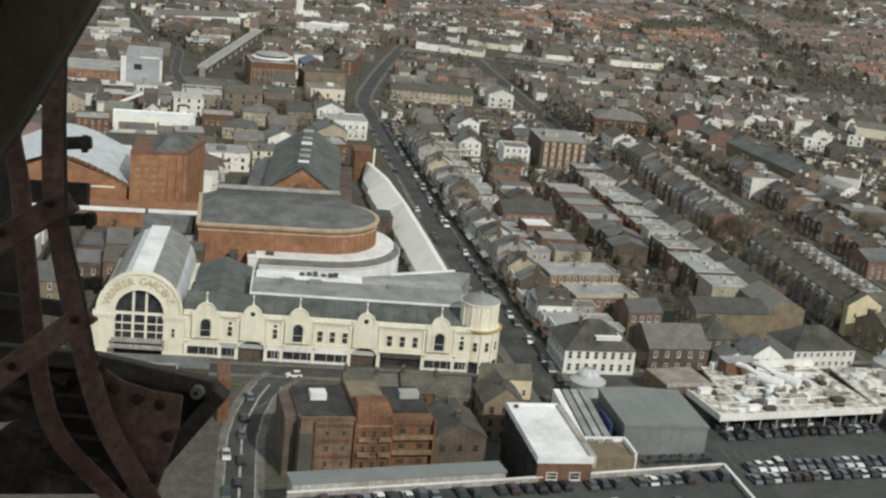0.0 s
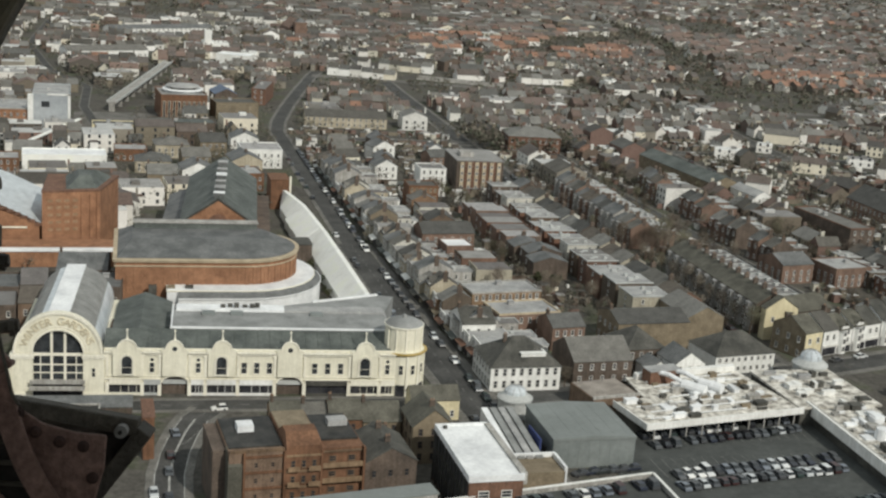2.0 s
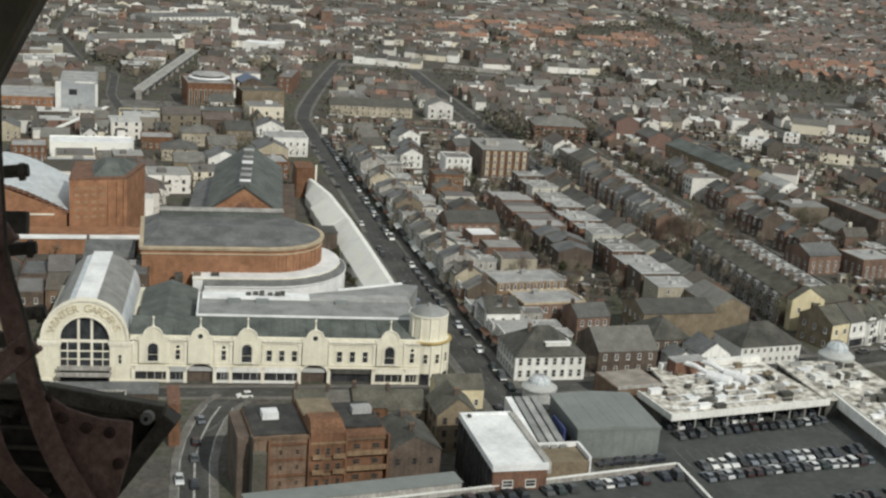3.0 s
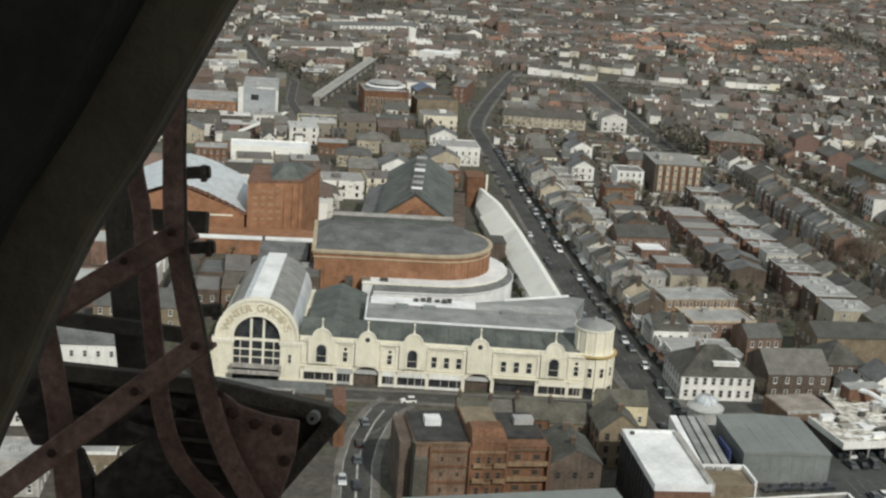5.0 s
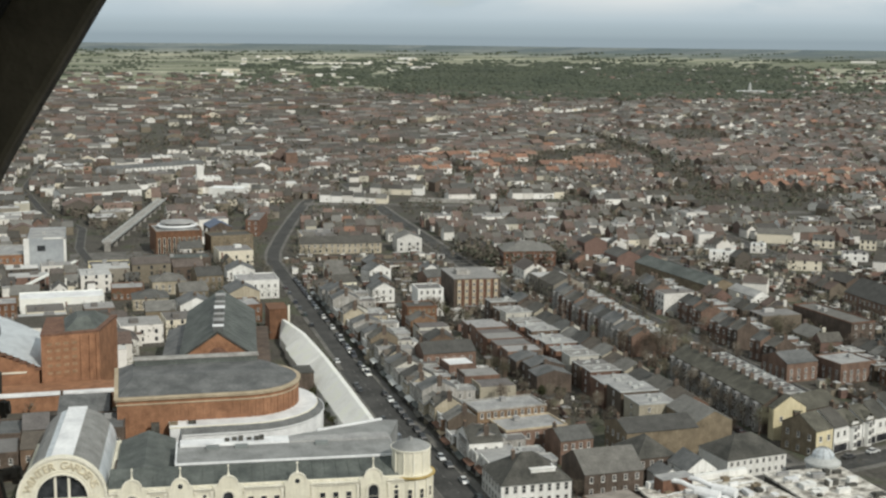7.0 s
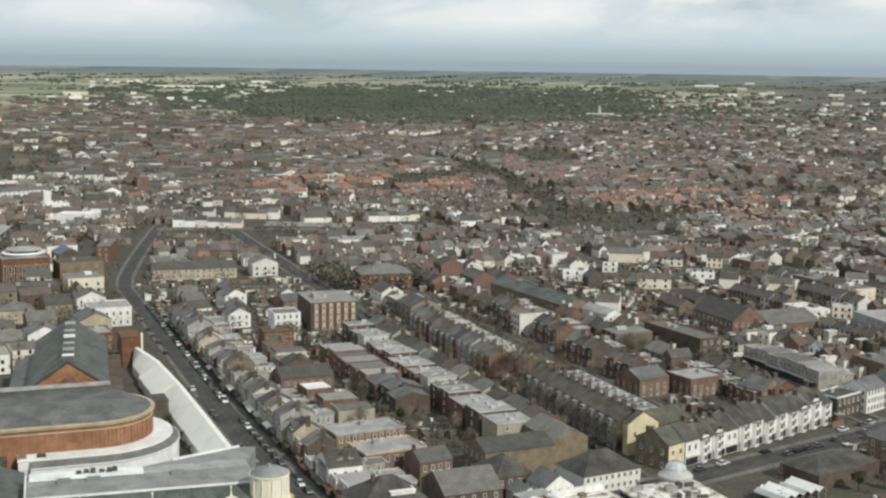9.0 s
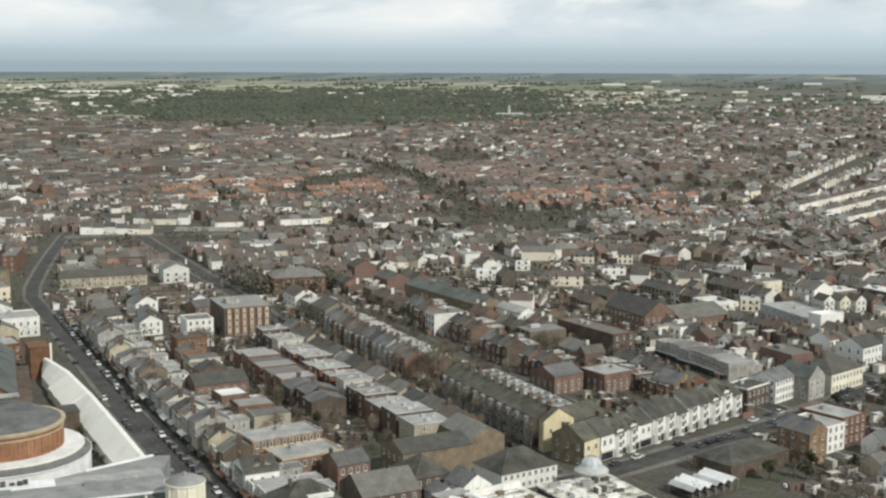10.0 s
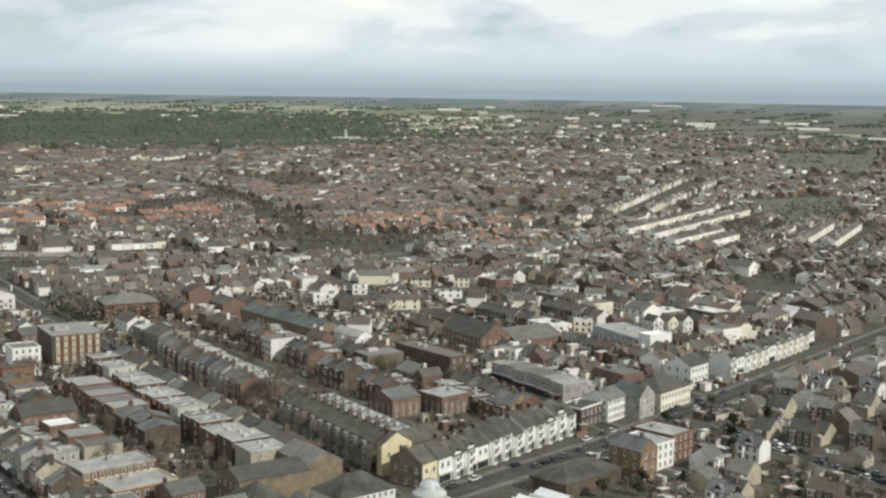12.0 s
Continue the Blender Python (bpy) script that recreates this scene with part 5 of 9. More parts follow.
def grey_shed():
    b = thing("sports_hall", 97.6, 241.6, -1.0, "large plain grey sheet-clad hall", "hall")
    w, d, h = 19.0, 20.0, 7.0
    part("wall", Shape().box(0, w, 0, d, 0, h - 0.5), [M["grey_clad"]], b)
    part("roof", Shape().box(-0.2, w + 0.2, -0.2, d + 0.2, h - 0.5, h).add([(-0.2, -0.2, h), (w + 0.2, -0.2, h), (w + 0.2, d + 0.2, h), (-0.2, d + 0.2, h), (w / 2, -0.2, h + 0.5), (w / 2, d + 0.2, h + 0.5)], [(0, 1, 4), (0, 4, 5, 3), (1, 2, 5, 4), (2, 3, 5)]), [M["grey_sheet"]], b)
    for x in np.arange(1.6, w, 3.2):
        part("roof_seam", Shape().box(x - 0.03, x + 0.03, -0.1, d + 0.1, h + 0.005 + 0.5 * min(x, w - x) / (w / 2), h + 0.035 + 0.5 * min(x, w - x) / (w / 2)), [M["grey_sheet"]], b)
    for x in np.arange(1.2, w, 2.4):
        part("cladding_rib", Shape().box(x - 0.03, x + 0.03, -0.035, 0.02, 0.3, h - 0.5), [M["grey_clad"]], b)
    part("side_door", Shape().box(-0.1, 0.1, 4, 7, 0.1, 3.2), [M["slate_dark"]], b)
    e = thing("covered_ramp", 86.5, 239.5, 0, "stepped covered ramp with white side walls", "ramp")
    for k in range(4):
        x = 0.5 + k * 2.0
        s = Shape().add([(x, 0, 0), (x + 1.5, 0, 0), (x + 1.5, 22, 0), (x, 22, 0), (x, 0, 4.2), (x + 1.5, 0, 4.2), (x + 1.5, 22, 6.6), (x, 22, 6.6)], [(4, 5, 6, 7), (0, 1, 5, 4), (1, 2, 6, 5), (2, 3, 7, 6), (3, 0, 4, 7)])
        part("ramp_roof", s, [(M["white_roof"], M["mid_deck"], M["lead"], M["mid_deck"])[k]], e)
        part("ramp_gutter", Shape().add([(x + 1.5, 0, 0), (x + 2.0, 0, 0), (x + 2.0, 22, 0), (x + 1.5, 22, 0), (x + 1.5, 0, 3.6), (x + 2.0, 0, 3.6), (x + 2.0, 22, 6.0), (x + 1.5, 22, 6.0)], [(4, 5, 6, 7), (0, 1, 5, 4), (1, 2, 6, 5), (2, 3, 7, 6), (3, 0, 4, 7)]), [M["slate_dark"]], e)
    part("blue_banner", Shape().box(8.6, 9.0, 4, 12, 3.5, 6.2), [M["blue_fascia"]], e, "deep blue banner strip")


grey_shed()


def glass_dome(x, y, r, label, tall=1.0):
    b = thing("glass_dome", x, y, 0, label, "dome")
    b.matrix_basis = b.matrix_basis @ Matrix.Diagonal((1, 1, tall, 1))
    part("drum", Shape().cyl(0, 0, r * 0.9, 0, 4.2, 20), [M["pale_deck"]], b)
    part("skirt", Shape().cyl(0, 0, r * 0.98, 4.2, 4.6, 20).cyl(0, 0, r * 0.95, 4.6, 5.6, 20, r * 0.62), [M["pale_deck"]], b)
    s = Shape()
    for k in range(4):
        a, c = radians(k * 22.5), radians((k + 1) * 22.5)
        s.cyl(0, 0, r * 0.62 * math.cos(a), 5.6 + 1.9 * math.sin(a), 5.6 + 1.9 * math.sin(c), 18, r * 0.62 * math.cos(c) + 0.01)
    part("dome", s, [M["vault_glass"]], b)
    for i in range(9):
        t = 2 * math.pi * i / 9
        part("dome_rib", Shape().tube([(r * 0.63 * math.cos(a) * math.cos(t), r * 0.63 * math.cos(a) * math.sin(t), 5.62 + 1.95 * math.sin(a)) for a in (0, 0.4, 0.8, 1.2, 1.5)], 0.07, 4), [M["lead"]], b)


glass_dome(99.0, 272.5, 4.4, "pale glazed dome over the corner entrance")
glass_dome(186.5, 286.5, 4.8, "pale glazed dome beside the market roof", 1.3)


def market_deck():
    """The market's low roof, dirty white, on posts over a row of parked cars."""
    b = thing("market_hall", 124.4, 252.2, 8.4, "low market hall with a stained white roof full of plant", "market")
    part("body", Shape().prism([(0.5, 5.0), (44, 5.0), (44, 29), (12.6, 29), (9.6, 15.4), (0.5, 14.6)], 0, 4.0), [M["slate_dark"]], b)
    part("roof", Shape().prism([(0, 0), (44.5, 0), (44.5, 29.5), (12, 29.5), (9, 16), (0, 15)], 4.0, 4.5), [M["deck_roof"]], b, "stained white flat roof")
    part("fascia", Shape().box(-0.3, 44.6, -0.35, 0.0, 3.5, 5.1), [M["white"]], b)
    part("fascia", Shape().box(-0.3, 0.0, 0, 15, 3.5, 5.1), [M["white"]], b)
    yb = thing("flat_block", 124.4, 252.2, 8.4, "pinkish brick block with a worn grey flat roof beside the market", "building")
    part("wall", Shape().box(-4.5, 8.4, 17.0, 28.5, 0, 5.0), [M["hotel_buff"]], yb)
    part("roof", Shape().box(-4.2, 8.1, 17.3, 28.2, 5.0, 5.1), [M["pink_felt"]], yb, "worn pinkish flat roof")
    part("parapet", Shape().box(-4.6, 8.5, 16.8, 17.2, 4.8, 5.5), [M["concrete"]], yb)
    for x in spread(0, 44.5, 10):
        part("post", Shape().box(x - 0.15, x + 0.15, 0.1, 0.4, 0, 4.0), [M["concrete"]], b)
    rnd = random.Random(5)
    for k in range(80):
        x, y, w, d, h = rnd.uniform(1, 41), rnd.uniform(1.5, 26), rnd.uniform(0.6, 3.4), rnd.uniform(0.5, 2.0), rnd.uniform(0.25, 1.3)
        if x < 13 and y > 13:
            continue
        part("roof_unit", Shape().box(x, x + w, y, y + d, 4.5, 4.5 + h).box(x - 0.1, x + w + 0.1, y - 0.1, y + d + 0.1, 4.5 + h, 4.58 + h), [M[rnd.choice(("white_roof", "white_roof", "concrete", "slate_dark", "white", "tan"))]], b, "roof plant box")
    for k in range(7):
        y = 3 + k * 3.6
        part("roof_pipe", Shape().tube([(rnd.uniform(2, 10) if y < 13 else 15.0, y, 4.9), (rnd.uniform(18, 26), y + 0.6, 4.9), (rnd.uniform(28, 42), y + 0.3, 4.9)], 0.16, 6), [M["white_roof"]], b)
    part("brick_plant_room", Shape().box(15.4, 24.2, 23.5, 27.4, 4.5, 7.8, 0).box(15.2, 24.4, 23.3, 27.45, 7.8, 8.1, 1), [M["brick_red"], M["lead"]], b, "red brick plant room")
    for off in (0.0, 5.0):
        s = Shape().tube([(16.5 + off, 27, 5.6), (17.5 + off, 25, 7.4), (19.5 + off, 21.5, 7.6), (22.0 + off, 17.5, 6.4)], 0.62, 10)
        part("duct", s, [M["white_roof"]], b, "bent white duct")
        s = Shape().tube([(21.6 + off, 18.2, 6.1), (22.0 + off, 17.5, 6.1), (24.2 + off, 13.6, 6.1), (24.6 + off, 12.9, 6.1)], 1.35, 12).box(21.8 + off, 25.0 + off, 13.5, 17.5, 4.5, 5.2)
        part("fan_drum", s, [M["white_roof"]], b, "fat white fan drum on its base")
    part("white_ridge", Shape().box(14, 44, 27.5, 29.0, 4.5, 6.0), [M["white"]], b)
    w = thing("market_hall", 168.5, 196.0, -3.0, "long white-roofed market arm along the car park", "market")
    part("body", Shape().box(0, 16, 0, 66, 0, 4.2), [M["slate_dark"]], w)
    part("roof", Shape().box(-0.3, 16.3, 0, 66, 4.2, 4.6), [M["deck_roof"]], w, "stained white flat roof")
    part("parapet", Shape().box(-0.9, -0.2, 0, 66, 2.6, 5.3), [M["white"]], w)
    part("parapet", Shape().box(-0.2, 0.4, 0, 66, 4.4, 5.2), [M["concrete"]], w)
    for k in range(60):
        x, y, a, d, h = rnd.uniform(1.2, 12.5), rnd.uniform(12, 63), rnd.uniform(0.7, 3.2), rnd.uniform(0.8, 3.4), rnd.uniform(0.3, 1.6)
        part("roof_unit", Shape().box(x, x + a, y, y + d, 4.6, 4.6 + h).box(x - 0.1, x + a + 0.1, y - 0.1, y + d + 0.1, 4.6 + h, 4.68 + h), [M[rnd.choice(("white_roof", "white_roof", "concrete", "white", "slate_dark"))]], w, "roof plant box")
    for y in (30, 44):
        part("roof_tank", Shape().cyl(7, y, 2.0, 4.6, 7.2, 14, 1.6), [M["white_roof"]], w, "squat white tank")


market_deck()


def roof_car_park():
    """The near car park is the flat roof of a building, inside a white parapet."""
    top = 7.0
    b = thing("car_park_building", 0, 0, 0, "flat-roofed building with rooftop parking inside a white parapet", "car park")
    line = [(22.5, 207.4), (64.7, 213.2), (111.3, 220.6)]
    plan = [(22.5, 150), (111.3, 150)] + line[::-1]
    part("body", Shape().prism(plan, 0, top - 0.3), [M["concrete"]], b)
    part("roof_surface", Shape().prism(plan, top - 0.3, top), [M["lot"]], b, "dark asphalt roof surface")
    for a, c in zip(line + [(111.3, 220.6)], line[1:] + [(111.3, 160)]):
        if a == c:
            continue
        n_ = max(1, int(math.dist(a, c) / 6))
        d = math.degrees(math.atan2(c[1] - a[1], c[0] - a[0]))
        L = math.dist(a, c) / n_
        for k in range(n_):
            x, y = a[0] + (c[0] - a[0]) * k / n_, a[1] + (c[1] - a[1]) * k / n_
            part("parapet_panel", Shape().box(0, L - 0.02, -0.15, 0.15, top - 0.5, top + 1.0, 0).box(0, L, -0.3, 0.3, top + 1.0, top + 1.2, 1), [M["concrete"], M["white"]], b, m=pose(x, y, 0, 0, 0, d))
    s = Shape().box(0, 41, 0.5, 4.8, 0, 9.2, 1).box(-0.2, 41.2, 0.3, 5.0, 9.2, 9.5, 0)
    single("roof_shed", s, [M["grey_sheet"], M["concrete"]], "long low block with a grey sheet roof behind the parapet", "shed", m=pose(23.5, 207.6, 0, 0, 0, 7.8))
    link = single("market_link", Shape().box(168, 190, 259, 284, 0, 4.5, 1).box(167.6, 190.4, 258.6, 284.4, 4.5, 5.0, 0), [M["deck_roof"], M["slate_dark"]], "flat white-roofed link between market halls", "market")
    rnd = random.Random(17)
    for k in range(30):
        x, y, a, d, h = rnd.uniform(168.5, 186), rnd.uniform(259.5, 281), rnd.uniform(0.6, 3.6), rnd.uniform(0.6, 2.6), rnd.uniform(0.3, 1.5)
        part("roof_unit", Shape().box(x, x + a, y, y + d, 5.0, 5.0 + h).box(x - 0.1, x + a + 0.1, y - 0.1, y + d + 0.1, 5.0 + h, 5.08 + h), [M[rnd.choice(("white_roof", "white", "concrete", "white", "slate_dark", "lead"))]], link, "roof plant box")


roof_car_park()

building("public_house", "white-fronted corner house with a dark hipped slate roof", 97.5, 116, 287.5, 303, 6.3, "white", "hip", "slate_dark", 5.8, 0, 2, "fl", (1.1, 2.0), 2.2, 1)
single("dormer", Shape().box(106, 112.5, 289.8, 293.0, 7.3, 9.0, 0).box(105.8, 112.7, 289.6, 293.2, 9.0, 9.2, 0), [M["white"]], "long white dormer on the slate roof", "dormer")
building("shop_house", "dark-fronted house with a wide brown tile roof", 120.5, 137, 290, 305, 6.4, "brick_dark", "x", "roof_tile", 4.2, 2, 2, "f", chim=0)
building("shop_house", "hipped dark slate house behind the market", 138.5, 150, 298, 311, 6.5, "brick_dark", "hip", "slate_dark", 4.4, 4, 2, "fl", chim=0)
building("gabled_shop", "white gabled shop beside the market", 147.5, 156.5, 287.5, 297, 5.8, "white", "y", "slate", 3.2, 4, 2, "fl", chim=0)
building("gabled_shop", "small white gabled annex", 140.5, 147, 288, 295, 4.6, "white", "y", "slate", 2.0, 4, 1, "f", chim=0)
building("corner_shop", "white shop with a grey-green hipped roof", 163, 182, 294.5, 308, 5.2, "white", "hip", "slate_dark", 4.8, 7, 2, "fr", (1.0, 1.2), 2.0, 0)
building("tan_block", "plain tan-rendered block with a flat roof", 143, 165, 315, 329, 8.0, "tan", "x", "roof_tile", 2.2, 2, 2, "l", chim=1)
building("tan_block", "tan gabled hall behind the shops", 165.5, 177, 318, 336, 8.5, "tan", "y", "roof_tile", 3.0, 2, 2, "", chim=0)

# ---- terraces and streets of the old town ----


def terrace_house(label, w, d, h, rh, wall="wall_mix", roofmat="roof_tile", wing=None, bay=False, floors=2, roof="x", wingroof="felt", gable=False, shop=False, name="terraced_house", group="", category="house", seen="front", baymat=None):
    """One house of a terrace, front to -y, built once and copied. wing: (width, depth, height) of the rear wing."""
    b = thing(name, 0, 0, 0, label, category, group)
    s = Shape().box(-w / 2, w / 2, 0, d, 0, h)
    if roof == "x":
        for gx in (-w / 2, w / 2 - 0.25):
            s.add([(gx, 0, h), (gx, d, h), (gx, d / 2, h + rh + 0.1), (gx + 0.25, 0, h), (gx + 0.25, d, h), (gx + 0.25, d / 2, h + rh + 0.1)], [(0, 2, 1), (3, 4, 5), (0, 3, 5, 2), (2, 5, 4, 1)])
    part("wall", s, [M[wall]], b)
    if roof == "flat":
        part("roof", Shape().box(-w / 2 + 0.2, w / 2 - 0.2, 0.2, d - 0.2, h, h + 0.1), [M[wingroof]], b)
        part("parapet", Shape().box(-w / 2, w / 2, -0.05, 0.25, h - 0.05, h + 0.6), [M[wall]], b)
    else:
        part("roof", Shape().gable(-w / 2 + 0.05, w / 2 - 0.05, 0, d, h, rh, "x", 0.25, 0.15), [M[roofmat]], b)
        chimney(b, w / 2 - 0.25, d / 2, h + rh, 1.5, 0.7, 1.5)
    if gable:
        s = Shape().box(-1.5, 1.5, 0.1, d * 0.45, h - 0.2, h + 0.9, 0)
        s.slot = 1
        s.gable(-1.5, 1.5, 0.1, d * 0.45, h + 0.9, 1.4, "y", 0.15)
        part("dormer", s, [M[baymat or "frame"], M[roofmat]], b)
    fh = h / floors
    for f in range(floors):
        z = f * fh + 0.8
        if shop and f == 0:
            part("shopfront", Shape().box(-w / 2 + 0.3, w / 2 - 0.3, -0.12, 0.1, 0.2, 2.4, 0).box(-w / 2 + 0.2, w / 2 - 0.2, -0.35, 0.1, 2.4, 3.0, 1), [M["shop"], M["frame"]], b)
            continue
        if seen == "front":
            windows(b, spread(-w / 2 + 0.3, w / 2 - 0.3, 2 if w < 8 else 3), z, 1.1, 1.6, -0.03)
        else:
            windows(b, [w / 2 - 1.3], z, 0.9, 1.4, d + 0.03, 180)
    if bay and seen == "front":
        s = Shape().prism([(-w / 2 + 0.5, 0.0), (-w / 2 + 1.0, -1.0), (-w / 2 + 2.8, -1.0), (-w / 2 + 3.3, 0.0)], 0, h * 0.94)
        p = part("bay", s, [M[baymat or wall]], b)
        for f in range(floors):
            part("window", window_mesh(1.4, 1.7), [], p, m=pose(-w / 2 + 1.9, -1.03, f * fh + 0.8))
        part("bay_roof", Shape().prism([(-w / 2 + 0.4, 0.0), (-w / 2 + 0.9, -1.15), (-w / 2 + 2.9, -1.15), (-w / 2 + 3.4, 0.0)], h * 0.94, h * 0.97), [M["lead"]], p)
    if wing:
        ww, wd, wh = wing
        x0 = -w / 2 if seen == "front" else w / 2 - ww - 0.3
        p = part("rear_wing", Shape().box(x0, x0 + ww, d, d + wd, 0, wh), [M[wall]], b)
        s = Shape().box(x0 - 0.1, x0 + ww + 0.1, d, d + wd + 0.15, wh, wh + 0.14, 0)
        s.box(x0 - 0.15, x0 + 0.15, d, d + wd + 0.2, wh + 0.1, wh + 0.42, 1).box(x0 + 0.15, x0 + ww + 0.15, d + wd - 0.1, d + wd + 0.2, wh + 0.1, wh + 0.38, 1)
        q_ = random.Random(int(ww * 100 + wd * 10 + wh * 7 + w))
        for _ in range(3 if ww > 5 else 1):
            a_, c_ = x0 + q_.uniform(0.8, ww - 2.0), d + q_.uniform(1.0, wd - 2.4)
            s.box(a_, a_ + q_.uniform(0.8, 1.6), c_, c_ + q_.uniform(0.8, 1.8), wh + 0.14, wh + q_.uniform(0.4, 1.1), 1)
        part("wing_roof", s, [M[wingroof], M["pale_deck"]], p)
        for f in range(floors):
            z = f * wh / floors + 0.9
            for yy in spread(d + 0.4, d + wd - 0.3, max(2, int(wd / 4.5))):
                if seen == "front":
                    part("window", window_mesh(0.9, 1.4), [], p, m=pose(x0 + ww + 0.03, yy, z, 0, 0, 90))
                else:
                    part("window", window_mesh(0.9, 1.4), [], p, m=pose(x0 - 0.03, yy, z, 0, 0, 270))
            if seen == "back":
                part("window", window_mesh(1.0, 1.4), [], p, m=pose(x0 + ww / 2, d + wd + 0.03, z, 0, 0, 180))
    return b


def row(proto, points, turn, jitter=0.25, seed=1):
    """Copies of one or more houses at the given places; the first of each kind is moved, not copied."""
    rnd = random.Random(seed)
    protos = proto if isinstance(proto, list) else [proto]
    used = set()
    for k, (x, y) in enumerate(points):
        p = protos[k % len(protos)] if len(protos) == 1 else rnd.choice(protos)
        dx = rnd.uniform(-jitter, jitter)
        k_ = rnd.uniform(0.82, 1.18) if jitter > 1.0 else rnd.uniform(0.88, 1.1) if jitter > 0.22 else 1.0
        m = pose(x + dx, y, 0, 0, 0, turn) @ Matrix.Diagonal((1, 1, k_, 1))
        if p.name in used:
            q = copy_thing(p, Matrix())
            q.matrix_basis = m
        else:
            used.add(p.name)
            p.matrix_basis = m
    for p in protos:
        if p.name not in used:
            for o in list(p.children_recursive) + [p]:
                bpy.data.objects.remove(o)


def along(x0, y0, x1, y1, pitch):
    n_ = max(1, int(round(math.dist((x0, y0), (x1, y1)) / pitch)))
    return [(x0 + (x1 - x0) * (k + 0.5) / n_, y0 + (y1 - y0) * (k + 0.5) / n_) for k in range(n_)]


# guest houses: backs and flat-roofed wings towards the halls, fronts to the guest-house street
row([terrace_house("tall red brick guest house with a pale flat-roofed rear wing", 13.2, 9, 8.6, 2.6, "wall_mix", "roof_tile", (11.0, 12.5, 9.0), True, 3, wingroof="lead", name="guest_house", group="guest houses", seen="back")],
    [(178, 341), (178, 354.5), (178, 368)], 90, 0.3, 3)
row([terrace_house("brick guest house with a grey flat-roofed rear wing", 9.8, 9, 8.6, 2.6, "wall_mix", "roof_tile", (7.6, 11, 8.6), True, 3, wingroof="felt", name="guest_house", group="guest houses", seen="back"),
     terrace_house("red brick guest house with a slate roof and long rear wing", 9.8, 9, 8.2, 3.0, "brick_red", "roof_tile", (7.0, 12, 8.2), True, 3, wingroof="lead", name="guest_house", group="guest houses", seen="back"),
     terrace_house("brown brick guest house with a felted rear wing", 9.8, 9, 8.8, 2.4, "brick_dark", "slate", (8.0, 11, 8.8), True, 3, wingroof="felt", name="guest_house", group="guest houses", seen="back")],
    along(178, 376, 179, 494, 9.9), 90, 0.4, 8)
# lower brick outbuildings between
row([terrace_house("pinkish brick back building with a flat grey roof", 8.6, 13, 6.8, 0, "brick_pink", "felt", None, False, 2, "flat", "felt", name="back_building", group="back buildings", seen="back"),
     terrace_house("red brick back building with a pale flat roof", 8.6, 14, 7.4, 0, "brick_red", "felt", None, False, 2, "flat", "felt", name="back_building", group="back buildings", seen="back"),
     terrace_house("brown brick back building with a low slate roof", 8.6, 12, 6.4, 1.8, "brick_dark", "slate", None, False, 2, "x", "felt", name="back_building", group="back buildings", seen="back")],
    along(154.5, 384, 154.5, 472, 10), 90, 1.0, 5)
# high street, east side: shops with mixed roofs
shops = [terrace_house("grey slate-roofed shop with rooms over", 6.4, 10, 7.0, 2.6, "wall_mix", "roof_tile", (3.4, 6, 5.5), False, 2, shop=True, name="shop", group="high street shops", category="shop"),
         terrace_house("grey-fronted shop with a slate roof", 7.0, 11, 7.6, 2.4, "concrete", "slate", (4.0, 7, 6.0), False, 2, shop=True, name="shop", group="high street shops", category="shop"),
         terrace_house("flat-roofed shop with a pale parapet", 7.0, 13, 6.4, 0, "concrete", "felt", (4.6, 7, 4.6), False, 2, "flat", "felt", shop=True, name="shop", group="high street shops", category="shop"),
         terrace_house("low white shop with a pale flat roof", 7.0, 12, 5.0, 0, "white", "lead", (5.0, 8, 4.0), False, 2, "flat", "lead", shop=True, name="shop", group="high street shops", category="shop"),
         terrace_house("buff shop with dormer and mixed tile roof", 6.8, 9, 6.6, 3.0, "buff", "roof_tile", (5.0, 9, 5.2), False, 2, gable=True, shop=True, name="shop", group="high street shops", category="shop"),
         terrace_house("brick shop with a brown tile roof and chimney", 6.2, 10, 6.6, 2.8, "wall_mix", "roof_tile", (3.4, 5, 5.0), True, 2, shop=True, name="shop", group="high street shops", category="shop")]
for k, shop in enumerate(shops):
    w = (6.4, 7.0, 7.0, 7.0, 6.8, 6.2)[k]
    part("awning", Shape().add([(-w / 2 + 0.3, -0.3, 3.0), (w / 2 - 0.3, -0.3, 3.0), (w / 2 - 0.3, -1.9, 2.4), (-w / 2 + 0.3, -1.9, 2.4), (-w / 2 + 0.3, -0.3, 3.08), (w / 2 - 0.3, -0.3, 3.08), (w / 2 - 0.3, -1.9, 2.48), (-w / 2 + 0.3, -1.9, 2.48)], [(4, 7, 6, 5), (0, 1, 2, 3), (3, 2, 6, 7), (0, 3, 7, 4), (1, 5, 6, 2)]), [M[("pale_deck", "slate_green", "white", "brick_red", "slate_dark", "tan")[k]]], shop, "canvas shop awning")
row(shops, along(99.2, 306, 98.4, 425, 6.9) + along(98.4, 425, 100.4, 560, 7.2), -90, 1.1, 11)
row([terrace_house("low brick rear block behind the shops", 9, 10, 5.6, 2.4, "wall_mix", "roof_tile", None, False, 2, name="rear_block", group="rear blocks"),
     terrace_house("flat-roofed rear block behind the shops", 9, 12, 6.0, 0, "wall_mix", "felt", None, False, 2, "flat", "felt", name="rear_block", group="rear blocks")],
    along(121, 440, 124, 486, 11) + along(118, 372, 119, 398, 12), -90, 1.5, 4)
